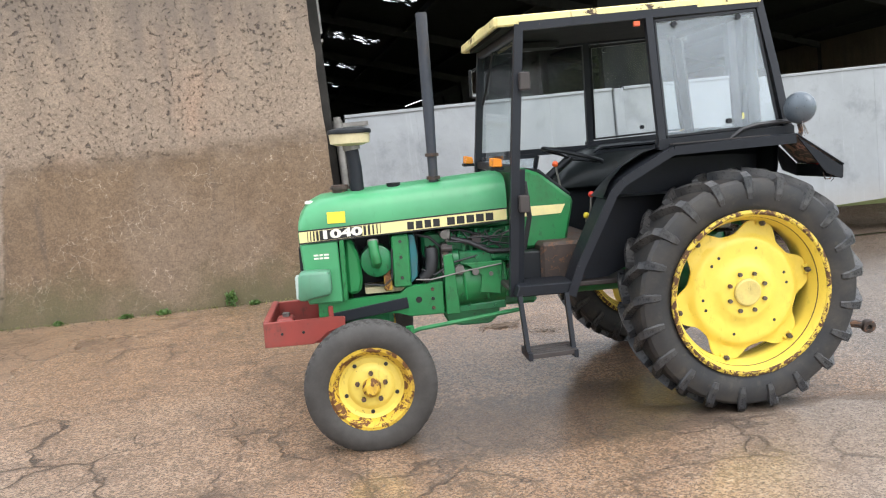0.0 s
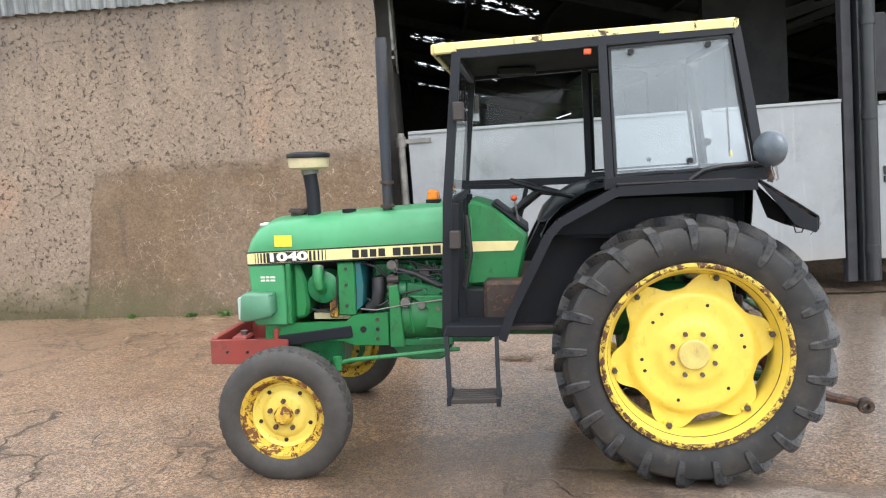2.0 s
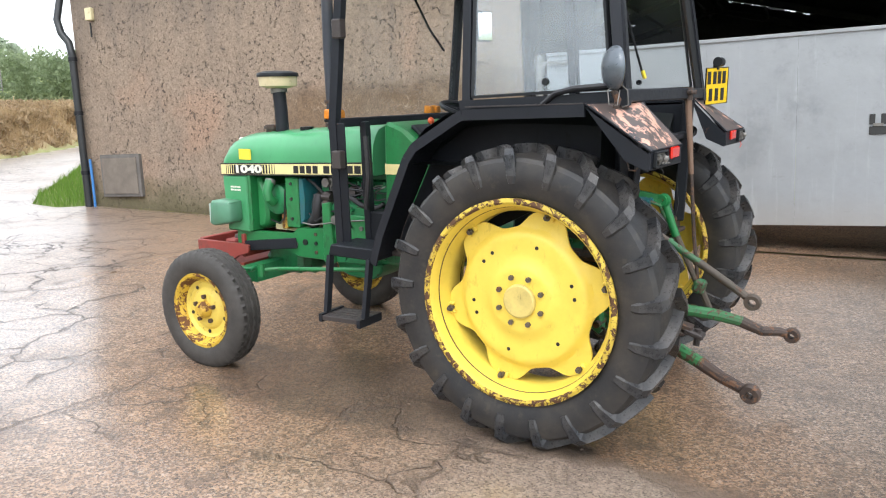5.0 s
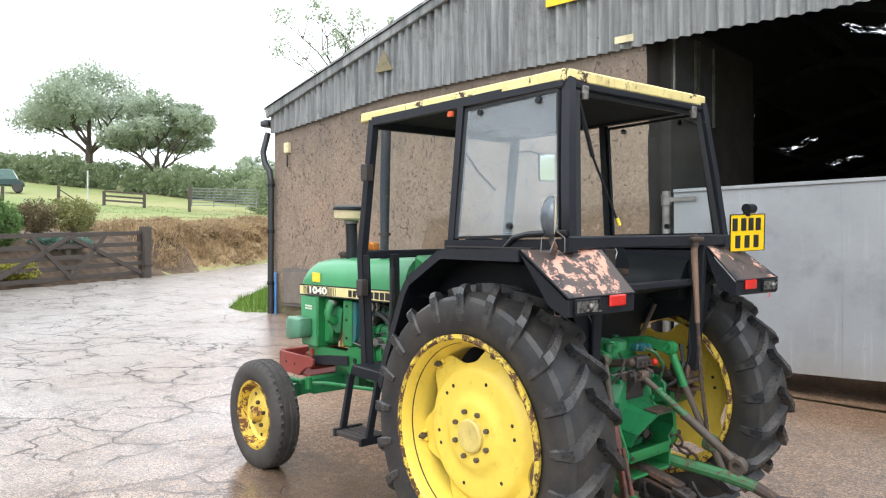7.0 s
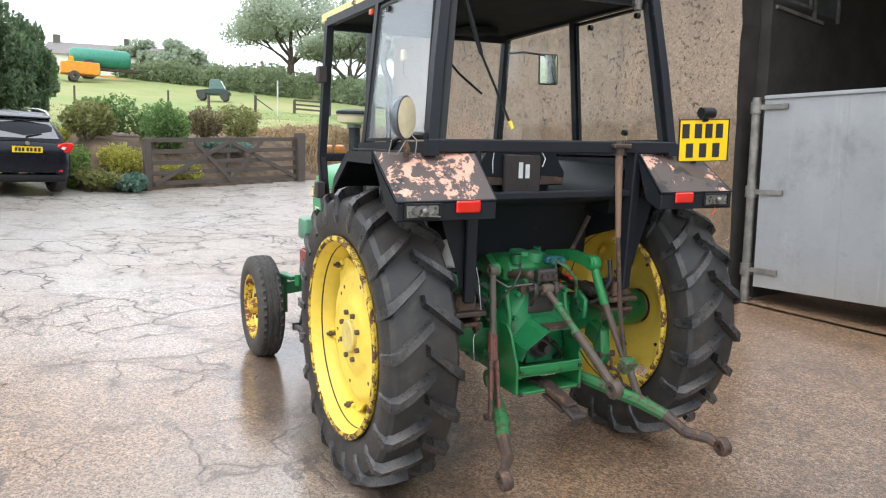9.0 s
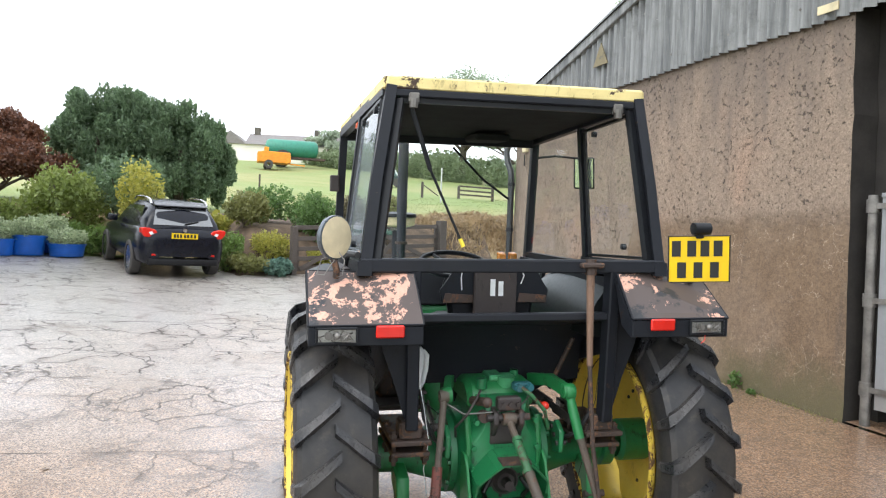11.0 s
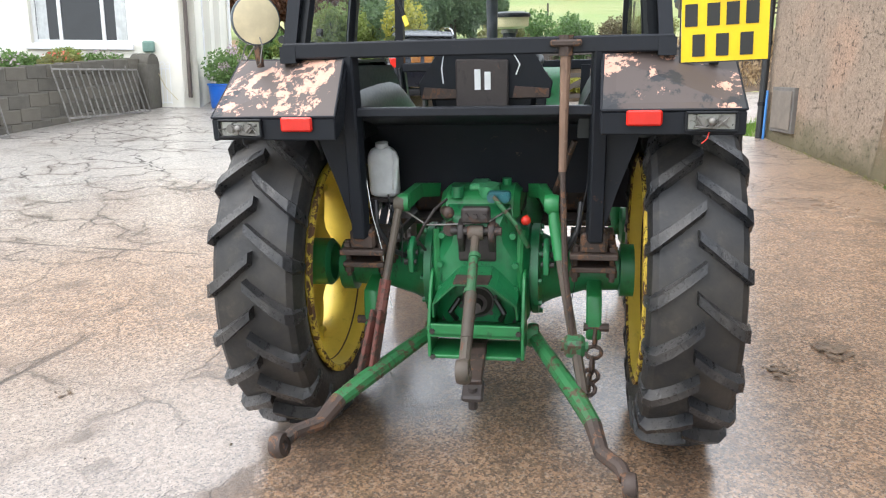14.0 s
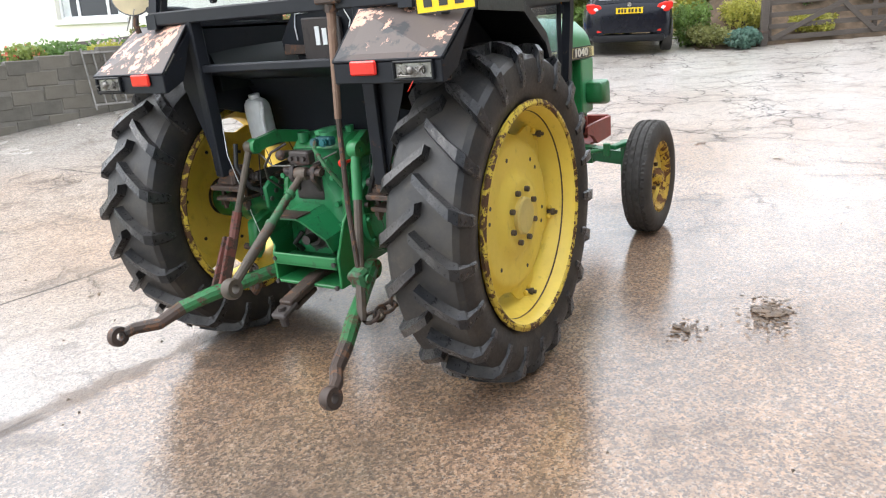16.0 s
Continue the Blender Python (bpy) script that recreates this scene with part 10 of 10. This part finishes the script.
garden_gate()
rng = random.Random(77)
for i in range(34):
    sp = 0.5 + i * 0.42
    m = (LEAF_MID, LEAF_LIME, LEAF_MID, LEAF_OLIVE, LEAF_MID, LEAF_GOLD, LEAF_MID)[i % 7]
    x, y, a = wall_point(sp)
    nx, ny = math.sin(radians(a)), -math.cos(radians(a))
    off = 0.35 + 0.5 * (i % 3)
    zz = yard_z(x, y) + 0.74
    t = shrub("border_plant", "leafy green plant in the border behind the wall", x + nx * off, y + ny * off, rng.uniform(0.6, 1.0), rng.uniform(0.28, 0.5), m, 100 + i, 0.04, 900, base=zz, group="border plants")
    if i % 3 == 0:
        foliage("flowers", [(0.1, 0.1, 0.33, 0.3, 0.25, 0.1)], 40, 0.035, FLOWER_RED if i % 2 else FLOWER, t, 200 + i)


def garden_soil():
    vs, fs = [], []
    s, k = 0.0, 0
    while s < 15.5:
        x, y, a = wall_point(s)
        nx, ny = math.sin(radians(a)), -math.cos(radians(a))
        z = yard_z(x, y) + 0.78
        for d in (0.09, 2.0, 5.0):
            vs.append((x + nx * d, y + ny * d, z + 0.02 * d))
        if k:
            for j in range(2):
                fs.append(((k - 1) * 3 + j, (k - 1) * 3 + j + 1, k * 3 + j + 1, k * 3 + j))
        s += 0.6
        k += 1
    tagged(raw("ground_border", vs, fs, SOIL, smooth=True), "raised garden border of dark soil", "ground", kind="structure")


garden_soil()

# ---- far field things ----
def metal_gate():
    a, c = (-33.4, 19.0), (-36.4, 21.9)
    g = thing("metal_field_gate", "grey galvanised seven-bar field gate", "gate", at=sit(-35.8, 19.0, 0.15, heading((-35.8, 19.0), (-34.5, 22.3))))
    n = 3.5
    for z in (0.2, 0.36, 0.5, 0.64, 0.8, 0.96, 1.12):
        b = B()
        cyl(b, (0, 0, z), (n, 0, z), 0.022, 6)
        part("gate_bar", b, MATS["galvanised_sheet"], g)
    for x in (0, n * 0.33, n * 0.66, n):
        b = B()
        cyl(b, (x, 0, 0.12), (x, 0, 1.16), 0.028, 6)
        part("upright", b, STEEL, g)
    b = B()
    box(b, -0.2, -0.04, -0.08, 0.08, -0.2, 1.25, 0.01)
    part("gate_post", b, WOOD_GREY, g)


metal_gate()


def field_fence():
    f = thing("field_fence", "low wooden post-and-rail field fence with struts", "fence")
    pts = [(-41.5, 11.0), (-40.5, 13.5), (-39.3, 15.5), (-38.2, 17.3)]
    for i, (x, y) in enumerate(pts):
        z = land_z(x, y)
        b = B()
        box(b, x - 0.07, x + 0.07, y - 0.07, y + 0.07, z - 0.2, z + (0.95 if i % 2 else 0.75), 0.01)
        part("fence_post", b, WOOD_GREY, f)
    for (xa, ya), (xb, yb) in ((pts[2], pts[3]),):
        for h in (0.25, 0.5, 0.75):
            b = B()
            bar(b, (xa, ya, land_z(xa, ya) + h), (xb, yb, land_z(xb, yb) + h), 0.04, 0.1)
            part("fence_rail", b, WOOD_GREY, f)
    b = B()
    bar(b, (pts[1][0], pts[1][1], land_z(*pts[1]) + 0.8), (pts[1][0] + 0.5, pts[1][1] + 0.9, land_z(*pts[1]) + 0.1), 0.06, 0.06)
    part("strut", b, WOOD_GREY, f)
    for i in range(4):
        y = -5 + i * 4.4
        x = -36 - 0.35 * i
        p = thing("stake", "thin wooden wire-fence stake", "post", "fence stakes", at=sit(x, y, -0.2))
        b = B()
        cyl(b, (0, 0, 0), (0, 0, 1.3), 0.05, 6)
        part("stake_timber", b, WOOD_GREY, p)
    p = thing("white_pole", "slim white pole in the field", "post", at=sit(-35.44, 13.51, -0.2))
    b = B()
    cyl(b, (0, 0, 0), (0, 0, 2.1), 0.04, 8)
    part("pole", b, plain("weathered_white_pole", (0.5, 0.5, 0.48), 0.6), p)


field_fence()


def far_machines():
    x, y = -66.5, 4.9
    t = thing("feed_trailer", "orange two-wheeled farm trailer in the far field", "trailer", at=sit(x, y, 0, 92))
    orange = plain("orange_trailer_paint", (0.75, 0.26, 0.01), 0.45)
    b = B()
    prism(b, [(-1.5, 0.6), (-1.5, 1.5), (-0.9, 1.6), (1.4, 1.55), (1.5, 0.7), (1.2, 0.55)], "y", -0.9, 0.9, 0.05)
    part("trailer_body", b, orange, t)
    b = B()
    box(b, -0.9, -0.5, -0.6, 0.6, 1.55, 2.0, 0.06)
    part("hopper", b, orange, t)
    b = B()
    bar(b, (1.4, 0, 0.6), (2.8, 0, 0.5), 0.1, 0.1)
    part("drawbar", b, orange, t)
    for o in (-1, 1):
        b = B()
        lathe(b, [(o * 0.95, 0.15), (o * 0.95, 0.4), (o * 1.15, 0.4), (o * 1.15, 0.15)], 20, (-0.5, 0, 0.4))
        part("wheel", b, RUBBER_OLD, t)
    t = thing("slurry_tanker", "green cylindrical slurry tanker in the far field", "tanker", at=sit(-70.0, 6.6, 0, 92))
    b = B()
    rows = []
    for px, r in ((-2.5, 0.3), (-2.4, 0.65), (-2.1, 0.85), (2.1, 0.85), (2.4, 0.65), (2.5, 0.3)):
        rows.append((r, px))
    lathe_x(b, rows, (0, 1.75), 24)
    part("tank", b, plain("tanker_green", (0.03, 0.22, 0.15), 0.4), t)
    b = B()
    box(b, -2.2, 3.2, -0.4, 0.4, 0.75, 0.95)
    part("tank_chassis", b, RUST, t)
    for o in (-1, 1):
        b = B()
        lathe(b, [(o * 0.9, 0.3), (o * 0.9, 0.75), (o * 1.3, 0.75), (o * 1.3, 0.3)], 24, (-0.9, 0, 0.75))
        w = part("wheel", b, RUBBER_OLD, t)
        b = B()
        lathe(b, [(o * 1.28, 0.32), (o * 1.25, 0.0)], 20, (-0.9, 0, 0.75))
        part("wheel_rim", b, orange, w)
    t = thing("utility_vehicle", "small green farm utility vehicle standing in the field", "vehicle", at=sit(-50.1, 12.8, 0, 75) @ Matrix.Scale(0.8, 4))
    b = B()
    prism(b, [(-1.4, 0.5), (-1.4, 0.85), (-0.3, 0.9), (0.0, 1.0), (1.1, 0.95), (1.45, 0.75), (1.45, 0.5)], "y", -0.68, 0.68, 0.06)
    part("vehicle_body", b, plain("dull_green_bodywork", (0.02, 0.05, 0.05), 0.5), t, "faded green body")
    b = B()
    prism(b, [(-0.35, 0.9), (-0.25, 1.75), (0.55, 1.8), (1.0, 0.98)], "y", -0.62, 0.62, 0.05)
    part("vehicle_cab", b, plain("pale_green_cab", (0.1, 0.17, 0.16), 0.3), t, "pale green cab with windows")
    # white plate paints the sky's glare on the windscreen
    b = B()
    prism(b, [(0.62, 1.68), (0.66, 1.7), (1.04, 1.06), (0.98, 1.02)], "y", -0.56, 0.56)
    part("windscreen", b, WHITE_PLASTIC, t, "windscreen painted white for sky glare")
    for x in (-0.95, 0.95):
        for o in (-1, 1):
            b = B()
            lathe(b, [(o * 0.45, 0.0), (o * 0.45, 0.36), (o * 0.72, 0.36), (o * 0.72, 0.0)], 18, (x, 0, 0.36))
            part("wheel", b, RUBBER_OLD, t)
    hm = pose(-82, 1.0, 9.3, 0, 0, 80)
    h = thing("far_house", "white bungalow with grey roof on the skyline", "house", at=hm)
    b = B()
    box(b, -1.6, 13, -3, 3, -1, 2.2)
    part("wall", b, HOUSE_WHITE, h, smooth=False)
    b = B()
    prism(b, [(-3.3, 2.1), (0, 3.6), (3.3, 2.1)], "x", 1.5, 13.3)
    prism(b, [(-1.7, 2.1), (0.0, 3.5), (1.7, 2.1)], "y", -3.2, 3.2, m=Matrix.Translation((0.0, 0, 0)))
    part("roof", b, plain("grey_tile_roof", (0.2, 0.185, 0.175), 0.8), h, smooth=False)
    for px in (2.0, 8.5):
        b = B()
        box(b, px, px + 0.6, -0.3, 0.3, 3.2, 4.3, 0.02)
        part("chimney", b, BLOCK, h)
    b = B()
    box(b, 4, 5.4, 3.0, 3.03, 0.7, 1.7)
    part("window", b, GLASS_DARK, h)


far_machines()

# ---- small things on the yard ----
def wall_foot(s, off):
    p = BARN @ Vector((s, -off, 0))
    return p.x, p.y


def yard_litter():
    rng = random.Random(31)
    places = []
    for i in range(260):
        s = -7.0 + 7.0 * rng.random() ** 0.8
        x, y = wall_foot(s, abs(rng.gauss(0.02, 0.06)) + 0.01)
        places.append((x, y, yard_z(x, y)))
    tagged(blades("wall_foot_weeds", places * 2, 0.035, 0.008, LEAF_OLIVE, 32, 1.2), "sparse green weeds along the wall foot", "grass", kind="stuff")
    for i, (s, h, w) in enumerate(((-1.35, 0.2, 0.14), (-1.1, 0.05, 0.1), (-2.1, 0.05, 0.16), (-2.5, 0.04, 0.12), (-3.2, 0.04, 0.1))):
        x, y = wall_foot(s, 0.07)
        t = thing("wall_weed", "small leafy green weed at the wall foot", "weed", "wall weeds", at=pose(x, y, yard_z(x, y)))
        foliage("leaves", [(0, 0, h * 0.5, w * 0.5, w * 0.4, h * 0.5)], 120, 0.028, LEAF_MID, t, 300 + i, shell=0.2)
    # a line of straw and crumbs at the wall foot
    crumbs = []
    for i in range(900):
        s = -7.0 + 7.1 * rng.random()
        x, y = wall_foot(s, abs(rng.gauss(0.05, 0.09)))
        crumbs.append((x, y))
    for i in range(500):
        crumbs.append((rng.uniform(-8, 6.5), rng.uniform(0.5, 8.5)))
    vs, fs = [], []
    for x, y in crumbs:
        r = rng.uniform(0.003, 0.009)
        z = yard_z(x, y)
        n = len(vs)
        a = rng.random() * 6.28
        for k in range(3):
            vs.append((x + r * 1.6 * math.cos(a + 2.1 * k), y + r * math.sin(a + 2.1 * k), z - 0.001))
        vs.append((x, y, z + r * 0.9))
        fs += [(n, n + 1, n + 3), (n + 1, n + 2, n + 3), (n + 2, n, n + 3)]
    tagged(raw("grit", vs, fs, plain("grit_stone", (0.17, 0.135, 0.105), 0.9)), "loose grit and crumbs on the concrete", "grit", kind="stuff")
    # trodden patches of mud, each a spill of small crumbs
    mud = plain("wet_mud", (0.15, 0.1, 0.062), 0.6, 0, 0.45, 20, 0.6)
    for x, y, r, n in ((1.2, 6.85, 0.1, 170), (1.55, 6.5, 0.08, 70), (-2.3, 6.4, 0.05, 30), (-2.9, 5.6, 0.06, 40), (0.2, 2.6, 0.05, 25), (2.25, 3.0, 0.05, 25), (3.2, 0.4, 0.09, 60)):
        b = B()
        for i in range(n):
            px, py = rng.gauss(0, r * 1.3), rng.gauss(0, r * 0.6)
            q = r * rng.uniform(0.04, 0.13) * (1.8 if math.hypot(px, py) < r * 0.6 else 1.0)
            bmesh.ops.create_icosphere(b, subdivisions=1, radius=q, matrix=Matrix.Translation((px, py, q * 0.1)) @ Matrix.Rotation(rng.random() * 6, 4, "Z") @ Matrix.Diagonal((1.5, 1, 0.3, 1)))
        ob = part("mud_patch", b, mud)
        ob.location = (x, y, yard_z(x, y) + 0.004)
        tagged(ob, "crumbling patch of brown mud on concrete", "mud", "mud patches", "stuff")


yard_litter()
